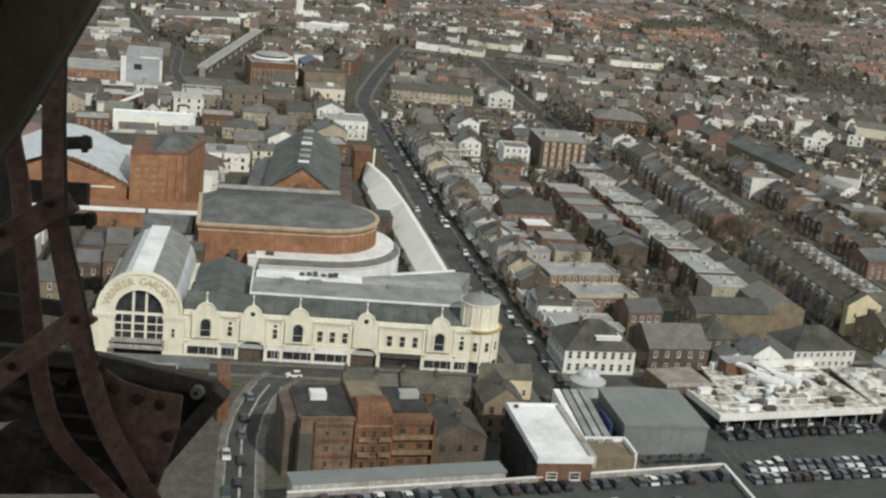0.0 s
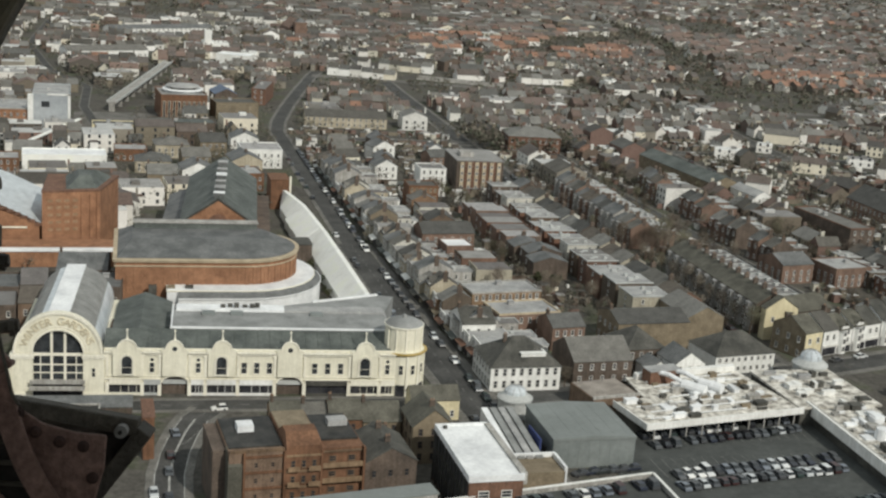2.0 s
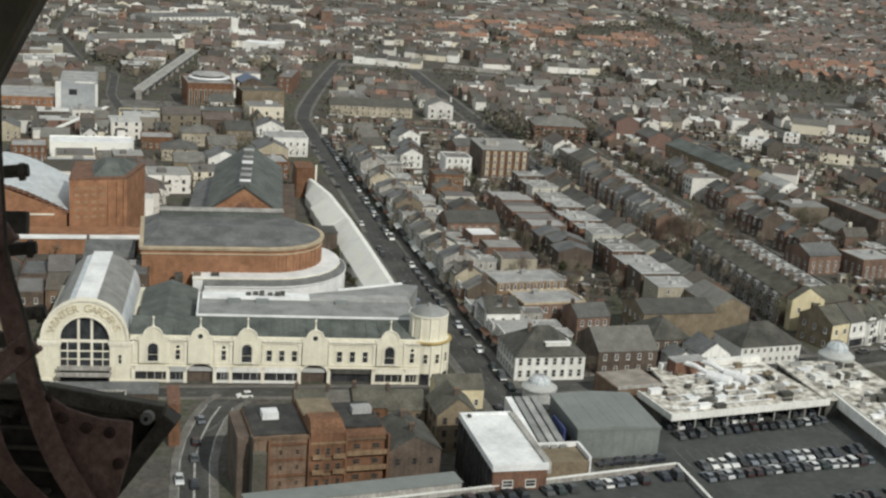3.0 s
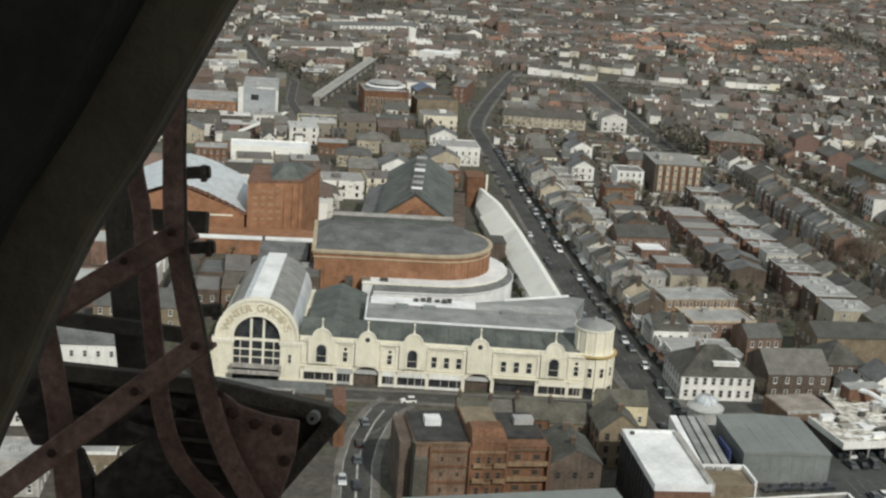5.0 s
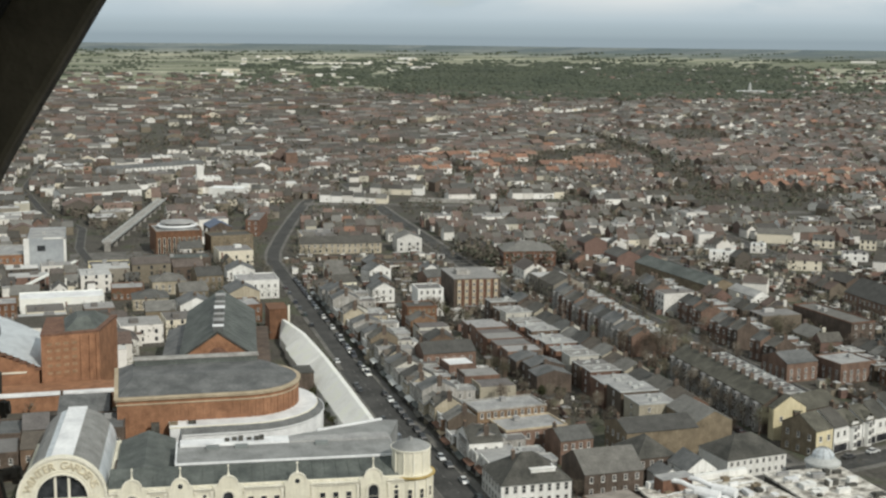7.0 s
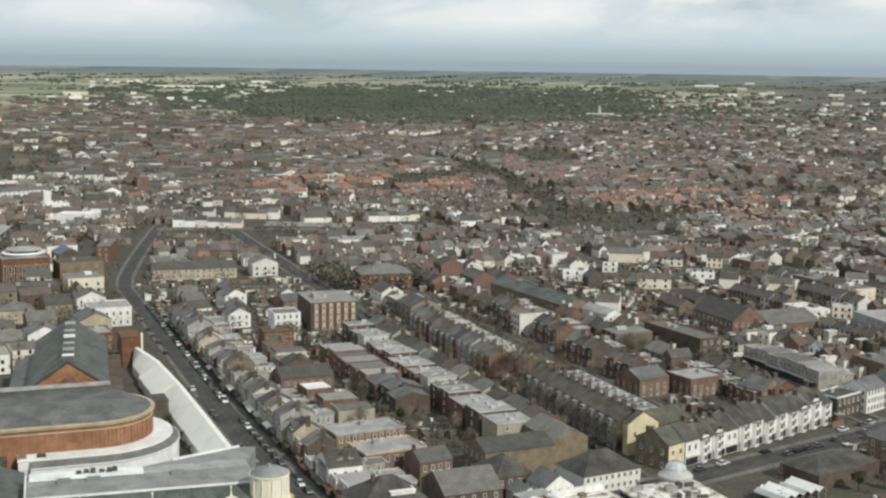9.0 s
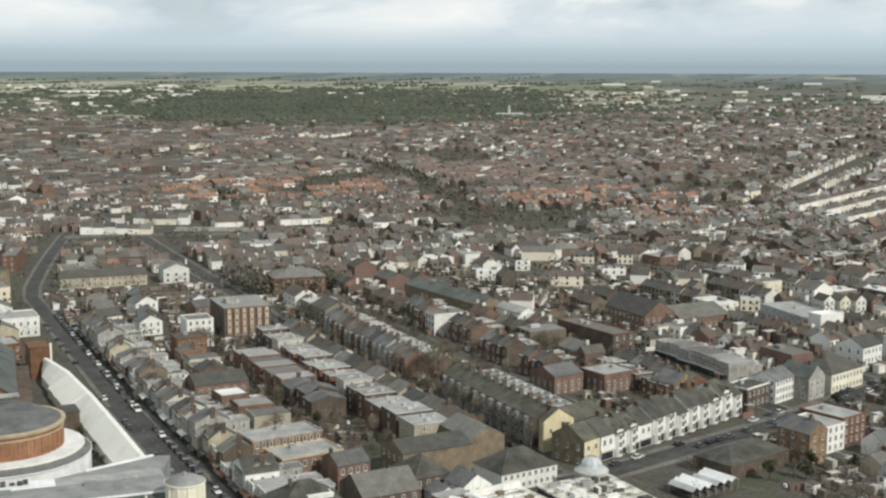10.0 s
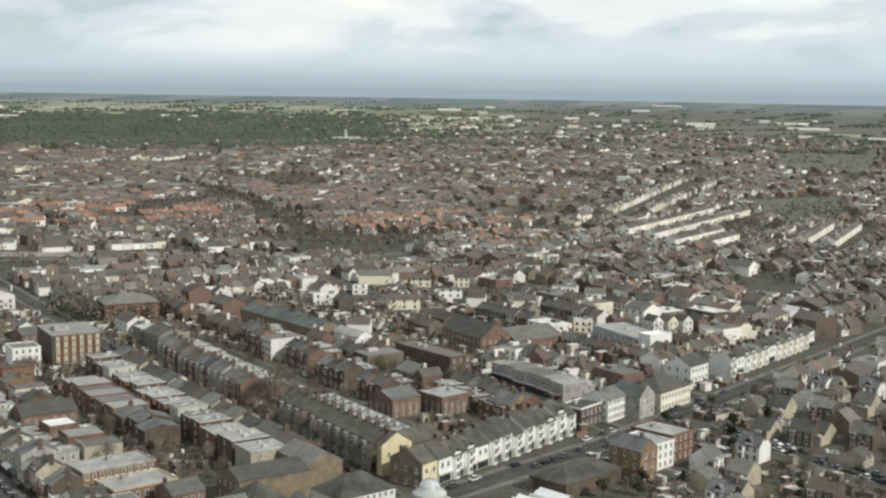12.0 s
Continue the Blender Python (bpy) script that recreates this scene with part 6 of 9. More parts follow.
building("flat_roofed_hotel", "brick hotel with broad pale flat roof and white windows", 108, 130, 341, 352, 9.0, "peach", "flat", "lead", turn=6, floors=3, faces="fr", pitch=2.2, chim=1, trim="concrete")
building("flat_roofed_hotel", "orange brick block with a tan roof", 112, 131, 327, 339, 7.0, "brick_pink", "flat", "lead", turn=6, floors=2, faces="fr", pitch=2.4, trim="stone_band")
building("flat_roofed_hotel", "red brick end block with stone window bands", 124, 134, 316, 326, 6.8, "brick_pink", "x", "roof_tile", 2.5, 6, 2, "fr", pitch=2.4)
building("town_house", "dark slate house at the street corner", 98.5, 108, 318, 330, 7.6, "white", "x", "slate_dark", 3, 0, 2, "fl")
building("town_house", "pinkish flats with rows of white windows", 116.5, 126, 400, 410, 7.2, "brick_pink", "flat", "white_roof", turn=3, floors=3, faces="fl", pitch=2.0, chim=0)
building("town_house", "brown-roofed terrace end of pinkish brick", 112, 131, 416, 427, 7.6, "brick_pink", "x", "roof_tile", 3, 3, 2, "fr", chim=2)
building("small_hotel", "red brick hotel with rows of white windows", 123.4, 135.4, 484, 495, 9.4, "hotel_red", "flat", "roof_tile", turn=-2, floors=3, faces="f", pitch=2.0, frame="stone_band")
building("small_hotel", "white-rendered hotel with a dark top storey", 134, 145, 508, 520, 11.5, "white", "flat", "felt", turn=-2, floors=4, faces="f", pitch=2.4)
building("town_house", "plain white cabin block", 146.5, 151, 497, 502, 4.0, "white", "flat", "lead", floors=1, faces="f", chim=0)


def striped_flats():
    b = thing("apartment_block", 153.5, 521.0, -3.0, "five-storey brick flats striped with cream window bays", "apartment block")
    w, d, h = 20.5, 26.0, 12.8
    part("wall", Shape().box(0, w, 0, d, 0, h), [M["brick_dark"]], b)
    part("roof", Shape().box(-0.3, w + 0.3, -0.3, d + 0.3, h, h + 0.4), [M["felt"]], b)
    part("roof_hut", Shape().box(3, 9, 8, 14, h + 0.4, h + 2.4), [M["concrete"]], b)
    for x in spread(0.5, w - 0.5, 6):
        p = part("bay", Shape().box(x - 0.8, x + 0.8, -0.7, 0.1, 0.5, h - 0.4), [M["stone_band"]], b, "cream stack of bay windows")
        for z in np.arange(1.2, h - 2, 2.9):
            part("window", window_mesh(1.1, 1.3), [], p, m=pose(x, -0.73, z))
    for x in spread(2.4, w - 2.4, 5):
        part("brick_pier", Shape().box(x - 0.6, x + 0.6, -0.2, 0.1, 0, h), [M["brick_red"]], b)


striped_flats()
# bay-fronted terrace across the street, with its pale yellow end gable
bayed = terrace_house("dark brick bay-fronted guest house with an olive slate roof", 5.7, 10.5, 9.2, 3.2, "brick_dark", "slate_olive", (4.4, 10, 8.4), True, 3, wingroof="felt", name="guest_house", group="bay-fronted terrace", baymat="concrete")
row([bayed], along(192.5, 328, 193.0, 390.7, 5.7), -90, 0.05, 2)
end = thing("gable_end_house", 192.5, 322.2, 0, "pale yellow rendered gable end of the terrace", "house")
part("wall", Shape().box(0, 10.5, 0, 2.8, 0, 9.4).slab([(0, 9.4), (10.5, 9.4), (5.25, 13.0)], 0, 2.8), [M["yellow"]], end)
part("roof", Shape().gable(0, 10.5, 0, 2.8, 9.5, 3.5, "y", 0.3), [M["slate_olive"]], end)
windows(end, [2.5, 7.5], 5.6, 1.0, 1.5, -0.02)
row([terrace_house("grey-roofed guest house with white bays", 6.0, 10, 8.2, 2.8, "brick_pink", "roof_tile", (3.8, 9, 6.8), True, 3, wingroof="lead", name="guest_house", group="upper terrace"),
     terrace_house("white-banded guest house with a slate roof", 6.0, 10, 8.4, 2.8, "concrete", "slate", (3.8, 8, 7.0), True, 3, wingroof="felt", name="guest_house", group="upper terrace")],
    along(193, 424, 194.2, 508, 6.0), -90, 0.24, 6)
# next streets to the east
east = [terrace_house("pinkish brick terraced house with a flat rear wing", 6.4, 9, 7.6, 2.8, "brick_pink", "roof_tile", (4.0, 8, 7.0), True, 2, wingroof="lead", group="eastern terraces"),
        terrace_house("brown brick terraced house with tiled roof", 6.4, 9, 7.2, 2.8, "brick_dark", "roof_tile", (4.0, 7, 6.4), True, 2, group="eastern terraces"),
        terrace_house("rendered terraced house with slate roof", 6.4, 9, 7.4, 2.8, "wall_mix", "slate", (4.0, 7, 6.4), True, 2, group="eastern terraces")]
row(east, along(237, 400, 237, 414, 6.6) + along(236, 424, 237, 446, 6.6) + along(240, 462, 241, 484, 6.6) + along(238, 502, 244, 530, 6.6), -90, 0.9, 7)
east2 = [terrace_house("brick terraced house with rear wing to the yard", 6.4, 9, 7.0, 2.8, "wall_mix", "roof_tile", (4.0, 8, 6.4), False, 2, group="yard terraces", seen="back"),
         terrace_house("red brick terraced house with a brown roof", 6.4, 9, 7.2, 2.8, "brick_red", "roof_tile", (4.0, 7, 6.2), True, 2, group="yard terraces", seen="back")]
row(east2, along(276, 352, 278, 400, 6.4), 90, 0.3, 9)
building("gable_house", "grey-roofed house with a peach gable", 262, 274, 352, 362, 6.5, "peach", "y", "slate", 3.2, 12, 2, "fl")
building("terrace_block", "pinkish brick block with pale flat roofs", 247, 262, 372, 386, 6.8, "brick_pink", "flat", "lead", turn=8, floors=3, faces="fl")
building("terrace_block", "pinkish brick block with a slate roof", 230, 243, 378, 392, 6.8, "brick_pink", "x", "slate", 2.6, 8, 3, "fl")
building("warehouse", "long dark brown brick warehouse with a flat roof", 281, 292, 418, 455, 9.5, "brick_dark", "flat", "roof_tile", turn=5, floors=3, faces="f", chim=2, trim="brick_red")
building("white_shed", "pale shed with a low white gable", 281, 289, 492, 512, 5.2, "white", "y", "lead", 2.2, 5, 1, "f", chim=0)
building("long_hall", "long low hall with a greenish felt roof", 270, 284, 512, 580, 6.5, "tan", "y", "slate_green", 3, 5, 1, "f", chim=0)
row([terrace_house("grey parade building with dark window bands", 8.2, 12, 6.6, 0, "concrete", "felt", (7, 5, 5), False, 2, "flat", "felt", shop=True, name="shop", group="curved parade", category="shop")],
    along(296.5, 366, 300, 416, 8.2), -90, 0.3, 5)
building("chapel", "stone-gabled brick chapel with a brown roof", 322, 338, 455, 486, 7, "brick_pink", "y", "roof_tile", 6, 0, 2, "fl", chim=0)
building("chapel", "low chapel hall with a wide brown roof", 339, 366, 452, 476, 5, "brick_pink", "x", "roof_tile", 4, 0, 1, "f", chim=0)
# white-fronted shops along the cross street
white_shop = terrace_house("white-rendered shop house with a tiled roof", 6.2, 12, 7.2, 3.8, "white", "slate_dark", (5, 6, 4.5), False, 2, shop=True, name="shop", group="white-fronted parade", category="shop")
white_shop2 = terrace_house("plain white shop house with a tiled roof", 6.2, 12, 7.2, 3.8, "white", "roof_tile", (5, 6, 4.5), False, 2, shop=True, name="shop", group="white-fronted parade", category="shop")
white_shop3 = terrace_house("white gabled shop house with a wide bay", 6.2, 12, 7.8, 3.4, "white", "slate_olive", (5, 6, 4.5), True, 3, shop=True, gable=True, name="shop", group="white-fronted parade", category="shop", baymat="white")
white_shop4 = terrace_house("white shop house with a bay and a dark slate roof", 6.2, 13, 7.4, 4.0, "white", "slate_dark", (5, 6, 4.5), True, 3, shop=True, name="shop", group="white-fronted parade", category="shop", baymat="white")
row([white_shop, white_shop2, white_shop4, white_shop3], along(203, 307, 275, 331.4, 6.25), 18.7, 0.24, 4)
cs = building("corner_shop", "olive-rendered corner shop with a pale yellow street front", 195.4, 202.4, 304.2, 316.5, 7.8, "tan", "x", "slate_olive", 3.6, 18.7, 2, "fl", chim=0)
part("street_front", Shape().box(0.0, 7.05, -0.14, -0.03, 0, 7.7), [M["yellow"]], cs, "pale yellow rendered front")
windows(cs, [1.8, 5.2], 4.6, 1.2, 1.7, -0.17)
building("terrace_block", "slate-roofed block with white roof edges", 199, 218, 321.5, 333, 8.2, "brick_dark", "x", "slate_olive", 3.2, 17, 2, "l", chim=2)
building("corner_shop", "dark shop parade with a white fascia", 279, 293, 334, 343, 7, "brick_dark", "flat", "slate_dark", turn=18, floors=2, faces="fl", trim="white")
building("corner_shop", "white shop with narrow bays", 293, 305, 336, 346, 8, "white", "x", "slate", 3, 18, 3, "fl", pitch=2.0)
building("corner_shop", "grey-green gabled shop of two storeys", 306, 316, 334, 346, 8, "concrete", "y", "slate_green", 4, 16, 2, "fl")
building("corner_shop", "cream-fronted shop with a wide brown roof", 320, 341, 338, 354, 7, "cream", "hip", "roof_tile", 5, 16, 2, "f", pitch=2.2)
building("town_house", "red-roofed house with a white gable end", 362, 376, 366, 378, 7, "white", "x", "roof_tile", 3.4, 16, 2, "fl", chim=2)
building("white_store", "white box store with blank walls", 384.6, 397.5, 414.5, 422, 9.3, "white", "flat", "white_roof", turn=0, floors=2, faces="", chim=0)
building("blue_store", "long blue-grey clad store with a pale cluttered roof", 386, 404, 423.5, 462, 6.0, "blue_clad", "flat", "lead", turn=-8, floors=2, faces="l", chim=1, trim="blue_clad", pitch=4)
for i in range(4):
    building("gabled_house", "pale gabled house in a short row", 425 + i * 7, 430.6 + i * 7, 456 - i * 3, 465 - i * 3, 5.6, ("white", "cream", "white", "brick_pink")[i], "y", "roof_tile", 2.6, -8, 2, "f", chim=0, group="gabled row")
row([terrace_house("white-rendered terraced house with a brown roof", 6.2, 10, 7.0, 3.2, "white", "roof_tile", (4, 6, 5), True, 2, gable=True, name="terraced_house", group="white terrace by the main road"),
     terrace_house("cream-rendered terraced house with a grey roof", 6.2, 9, 6.6, 2.6, "cream", "roof_tile", (4, 6, 5), True, 2, name="terraced_house", group="white terrace by the main road"),
     terrace_house("white terraced house with a slate roof", 6.2, 11, 7.4, 2.4, "white", "slate_dark", None, False, 2, shop=True, name="terraced_house", group="white terrace by the main road")],
    along(385, 366.5, 470, 396, 6.4), 19, 0.1, 4)
# houses and gardens in the lower right of the town
rnd = random.Random(21)
bungalow = [terrace_house("pale gabled cottage with a brown tile roof", 8.5, 8.5, 4.8, 3.4, "tan", "roof_tile", None, False, 2, name="cottage", group="cottages"),
            terrace_house("grey-roofed buff cottage with a chimney", 7.6, 8, 3.9, 2.9, "buff", "roof_tile", (4, 4, 3.4), False, 2, name="cottage", group="cottages"),
            terrace_house("white cottage with a slate roof", 8, 7.4, 3.9, 2.8, "white", "slate", None, True, 2, name="cottage", group="cottages")]
spots = [(x + rnd.uniform(-2, 2), y + rnd.uniform(-2, 2)) for x in range(256, 316, 15) for y in range(236, 284, 13)] + [(x + rnd.uniform(-2, 2), y + rnd.uniform(-2, 2)) for x in range(330, 420, 15) for y in range(238, 342, 15) if y < 262 + (x - 320) * 0.5 + 40]
spots = [p for p in spots if not (276 < p[0] < 298 and p[1] > 276)]
spots = [p for p in spots if rnd.random() < 0.72]
row(bungalow, spots[::3], 14, 2.0, 6)
row([terrace_house("slate-roofed brown brick villa with bays", 8.4, 8, 5.0, 2.8, "brick_dark", "roof_tile", (4.5, 5, 4.6), True, 2, name="villa", group="villas"), terrace_house("white villa with a grey gable roof", 8, 7.4, 4.6, 3.0, "white", "slate", None, True, 2, gable=True, name="villa", group="villas")], spots[1::3], -76, 2.0, 7)
row([terrace_house("brown-roofed buff cottage with a chimney", 7.4, 8.2, 4.0, 3.0, "buff", "roof_tile", (4, 3, 3), False, 2, name="cottage", group="cottages")], spots[2::3], 104, 2.0, 8)
building("gabled_house", "tall peach brick house with white window bays", 255, 263, 277, 289, 9.5, "peach", "y", "slate", 3.4, 10, 3, "fl")
building("town_house", "white-walled house with a grey felt roof", 268, 277, 284, 298, 8, "white", "flat", "lead", turn=12, floors=3, faces="f")
building("town_house", "grey-roofed block with a red end wall", 278, 290, 288, 304, 8.5, "brick_red", "flat", "lead", turn=12, floors=3, faces="f")
building("town_house", "low dark-roofed garage block", 226, 252, 276, 290, 4.4, "brick_dark", "hip", "slate_dark", 3.4, 12, 1, "", chim=0)
for i in range(6):
    st = thing("market_stall", 206 + i * 3.1 * math.cos(radians(10)), 267 + i * 3.1 * math.sin(radians(10)), 10 + 2 * (i % 2), "open market stall under a white ridged canopy", "stall", "market stalls")
    part("canopy", Shape().gable(0, 2.8, 0, 9 + i % 3, 2.6, 0.9, "y", 0.1, 0.08), [M["white_roof" if i % 3 else "pale_deck"]], st)
    part("counter", Shape().box(0.3, 2.5, 0.6, 8.4, 0, 1.0), [M["slate_dark"]], st)
    for x, y in ((0.15, 0.15), (2.65, 0.15), (0.15, 8.8), (2.65, 8.8)):
        part("post", Shape().box(x - 0.06, x + 0.06, y - 0.06, y + 0.06, 0, 2.7), [M["concrete"]], st)

for i, (x, y) in enumerate(((106, 536), (122, 540), (108, 556), (126, 560), (110, 578), (130, 582), (112, 600), (134, 606), (152, 560), (156, 584))):
    building("town_house", ("brown-roofed house in a close group", "white-walled house with a slate roof", "cream house with a tiled roof")[i % 3], x, x + 9 + i % 3, y, y + 10, 5.4 + 0.5 * (i % 3), ("brick_pink", "white", "cream", "brick_dark")[i % 4], ("x", "y")[i % 2], ("roof_tile", "slate")[i % 2], 2.8, (-6, 4, 12)[i % 3], 2, "f", chim=1, group="close of houses")
cw = thing("covered_walk", -27.6, 572.3, 0, "long narrow white covered walk on posts across the square", "canopy")
run = Vector((24.9, 70.1, 0))
m_ = pose(0, 0, 0, 0, 0, math.degrees(math.atan2(run.y, run.x)))
part("roof", Shape().box(0, run.length, -0.9, 0.9, 5.5, 6.1), [M["arcade_white"]], cw, "", m_)
for k in range(10):
    part("post", Shape().box(3 + k * 7.6, 3.3 + k * 7.6, -0.15, 0.15, 0, 5.5), [M["concrete"]], cw, "", m_)
# ---- town centre beyond the halls ----
building("white_hall", "broad plain white hall", -25, 8.5, 541.6, 556, 7.4, "arcade_white", "flat", "white_roof", turn=2, floors=1, faces="", chim=0)
cp = building("car_park_block", "blue-grey clad block with a white stair tower", -25, -7.5, 652, 690, 15.4, "blue_clad", "flat", "lead", turn=0, floors=4, faces="", chim=1)
part("corner_frame", Shape().box(16.6, 17.8, -0.35, 0.3, 0, 16.0).box(7.0, 17.8, -0.35, 0.3, 15.4, 16.2), [M["white"]], cp, "white framed corner")
part("window", Shape().box(4.2, 8.0, -0.12, 0.1, 9.6, 12.4), [M["glass"]], cp, "large dark window")
sb = building("store_block", "orange brick store beside the clad block", -66, -27, 650, 680, 8.5, "brick_orange", "flat", "lead", turn=0, floors=2, faces="f", trim="concrete")
part("fascia", Shape().box(12, 38, -1.2, 0.1, 2.6, 3.8), [M["white"]], sb, "long white fascia")
single("stair_tower", Shape().box(-27, -24.5, 647.5, 652, 0, 16), [M["white"]], "narrow white stair tower", "tower")
building("low_parade", "long low parade with pale yellow fascia", 3, 27, 634, 646, 4.5, "yellow", "flat", "roof_tile", floors=1, faces="f", chim=2)
building("round_topped_hall", "dull orange brick hall with cream piers", 38, 62, 684, 712, 12.4, "hotel_red", "flat", "felt", turn=4, floors=1, faces="f", pitch=2.6, win=(1.3, 8.5), frame="cream_trim", chim=0)
s = Shape().cyl(50, 700, 9.6, 12.4, 14.0, 20, 9.2).cyl(50, 700, 11.0, 13.8, 14.4, 22, 10.4).box(43.5, 56.5, 693, 706, 14.4, 15.6, 1)
s.slot = 2
s.cyl(50, 700, 9.2, 15.4, 16.0, 22, 8.6).cyl(50, 700, 8.4, 16.0, 16.8, 18, 3.0)
single("roof_pod", s, [M["white_roof"], M["slate_dark"], M["lead"]], "low round roof pod with a pale rim on the brick hall", "roof pod")
building("flat_roofed_store", "brown brick store with white window bands", 30, 62, 640, 655, 5.4, "brick_dark", "flat", "slate_green", floors=1, faces="f", pitch=3)
building("white_store", "white-fronted store by the street", 66, 84, 560, 578, 8, "white", "flat", "felt", floors=2, faces="f")
building("brown_store", "brown building by the bend with cream window bands", 67, 90, 688, 704, 8.5, "tan", "flat", "roof_tile", turn=8, floors=3, faces="f", pitch=2.6, frame="stone_band")
building("blue_roofed_hall", "low hall with a dull blue sheet roof", 71, 84, 738, 756, 6.0, "brick_dark", "y", "blue_roof", 3.0, 6, 1, "f", chim=0)
building("brick_corner_block", "narrow red brick block where the street bends", 92, 100, 742, 780, 9.0, "brick_red", "flat", "felt", turn=-15, floors=3, faces="f")
building("chapel_hall", "big plain white hall beyond the bend", 88, 112, 916, 932, 8.0, "white", "flat", "white_roof", turn=-22, floors=1, faces="", chim=0)
building("white_terrace", "long cream-white hotel terrace beyond the square", -12, 47, 902, 916, 7.6, "white", "x", "roof_tile", 3.0, 23.6, 3, "f", pitch=3.6, chim=4)
building("white_terrace", "long low white row on a far street", 19, 117, 1079, 1091, 5.6, "white", "x", "slate", 2.6, 28, 2, "f", pitch=4.2, chim=4)
building("white_terrace", "low white-fronted row near the square", -55, -21, 819, 830, 4.6, "white", "flat", "lead", turn=21, floors=1, faces="f", pitch=3.6, chim=1)
building("white_parade", "white terrace with many windows", 112, 156, 672, 684, 5.6, "buff", "x", "roof_tile", 3.2, -4, 2, "f", pitch=3.0, chim=2)
building("brick_school", "long red brick building with dark roof", 207, 234, 614, 636, 8, "brick_red", "hip", "roof_tile", 4, -8, 2, "fl", chim=2)
for i, (x, y) in enumerate(((24, 520), (38, 524), (56, 512), (20, 546), (40, 552), (60, 540), (12, 570), (30, 578), (50, 582), (66, 604), (-40, 540), (-58, 520), (-30, 566), (-52, 580))):
    building("town_house", ("brown-roofed brick town building", "cream town building with slate roof", "red brick town building with parapet")[i % 3], x, x + 12 + i % 4, y, y + 13 + i % 3, 5 + i % 3, ("tan", "white" if i in (1, 9) else "buff", "hotel_red", "buff")[i % 4], ("x", "y", "flat", "hip")[i % 4], ("roof_tile", "slate", "lead", "roof_tile")[i % 4], 3, 3 * (i % 3), 2 + i % 2, "f", chim=1, group="town centre buildings")

# ---- the spread of roofs beyond, woods and fields ----
FREE = np.ones((700, 900), bool)      # 4 m cells over x -200..2600, y 180..3780


def cell(x, y):
    return int((x + 200) / 4), int((y - 180) / 4)


def block_out(x0, x1, y0, y1):
    i0, j0 = cell(x0, y0)
    i1, j1 = cell(x1, y1)
    FREE[max(i0, 0):max(i1 + 1, 0), max(j0, 0):max(j1 + 1, 0)] = False


def block_road(line, half):
    for a, b in zip(line, line[1:]):
        n_ = max(1, int(math.dist(a, b) / 3))
        for k in range(n_ + 1):
            x, y = a[0] + (b[0] - a[0]) * k / n_, a[1] + (b[1] - a[1]) * k / n_
            block_out(x - half, x + half, y - half, y + half)


def take_stock():
    """Marks the ground that the buildings so far stand on."""
    bpy.context.view_layer.update()
    for ob in scene.objects:
        if ob.type == "MESH" and ob.name.split(".")[0] in ("wall", "body", "rear_wing", "stage_tower", "auditorium", "side_aisle", "outer_wall", "barrel_vault", "drum", "foyer", "ramp_roof", "garage_roof", "roof_pod", "brick_block", "stair_tower", "brick_stair_tower"):
            c = [ob.matrix_world @ Vector(p) for p in ob.bound_box]
            xs, ys = [p.x for p in c], [p.y for p in c]
            block_out(min(xs) - 1, max(xs) + 1, min(ys) - 1, max(ys) + 1)
        elif ob.type == "MESH" and ob.name.split(".")[0] in ("road", "pavement"):
            me, mw = ob.data, ob.matrix_world
            for p in me.polygons:
                if p.normal.z > 0.5:
                    q = [me.vertices[i].co for i in p.vertices]
                    a, b = (q[0] + q[1]) / 2, (q[2] + q[3]) / 2
                    h = min((q[0] - q[1]).length, 10) / 2
                    block_road([(a.x, a.y), (b.x, b.y)], h)


take_stock()
block_out(18, 186, 150, 285)
block_out(248, 274, 352, 373)
block_out(10, 24, 180, 290)
block_out(-30, 92, 276, 292)
block_out(-12, 82, 290, 400)
block_road([(588, 1438), (579, 1349), (553, 1185), (496, 1005), (474, 935)], 9)
block_road([(226, 879), (380, 800)], 8)
for lane in (((706, 796), (918, 909)), ((698, 758), (938, 880)), ((683, 718), (780, 761)), ((691, 694), (763, 727)), ((781, 675), (911, 756)), ((789, 654), (931, 742))):
    block_road(lane, 8)
block_road([(818, 923), (1207, 1223)], 20)
WHITE_ROWS = (((164, 893), (214, 872)), ((195, 940), (246, 916)), ((298, 962), (349, 958)), ((253, 1034), (300, 1030)), ((208, 1012), (272, 1014)), ((270, 1005), (354, 978)), ((31, 1150), (100, 1159)), ((263, 1098), (320, 1098)), ((20, 975), (58, 998)), ((302, 883), (344, 882)), ((576, 1860), (748, 2033)), ((731, 1921), (890, 2077)))
for line in WHITE_ROWS:
    block_road(line, 6)
    block_road([(px_, py_ - 15) for px_, py_ in line], 8)
WALL, ROOF = Shape(), Shape()


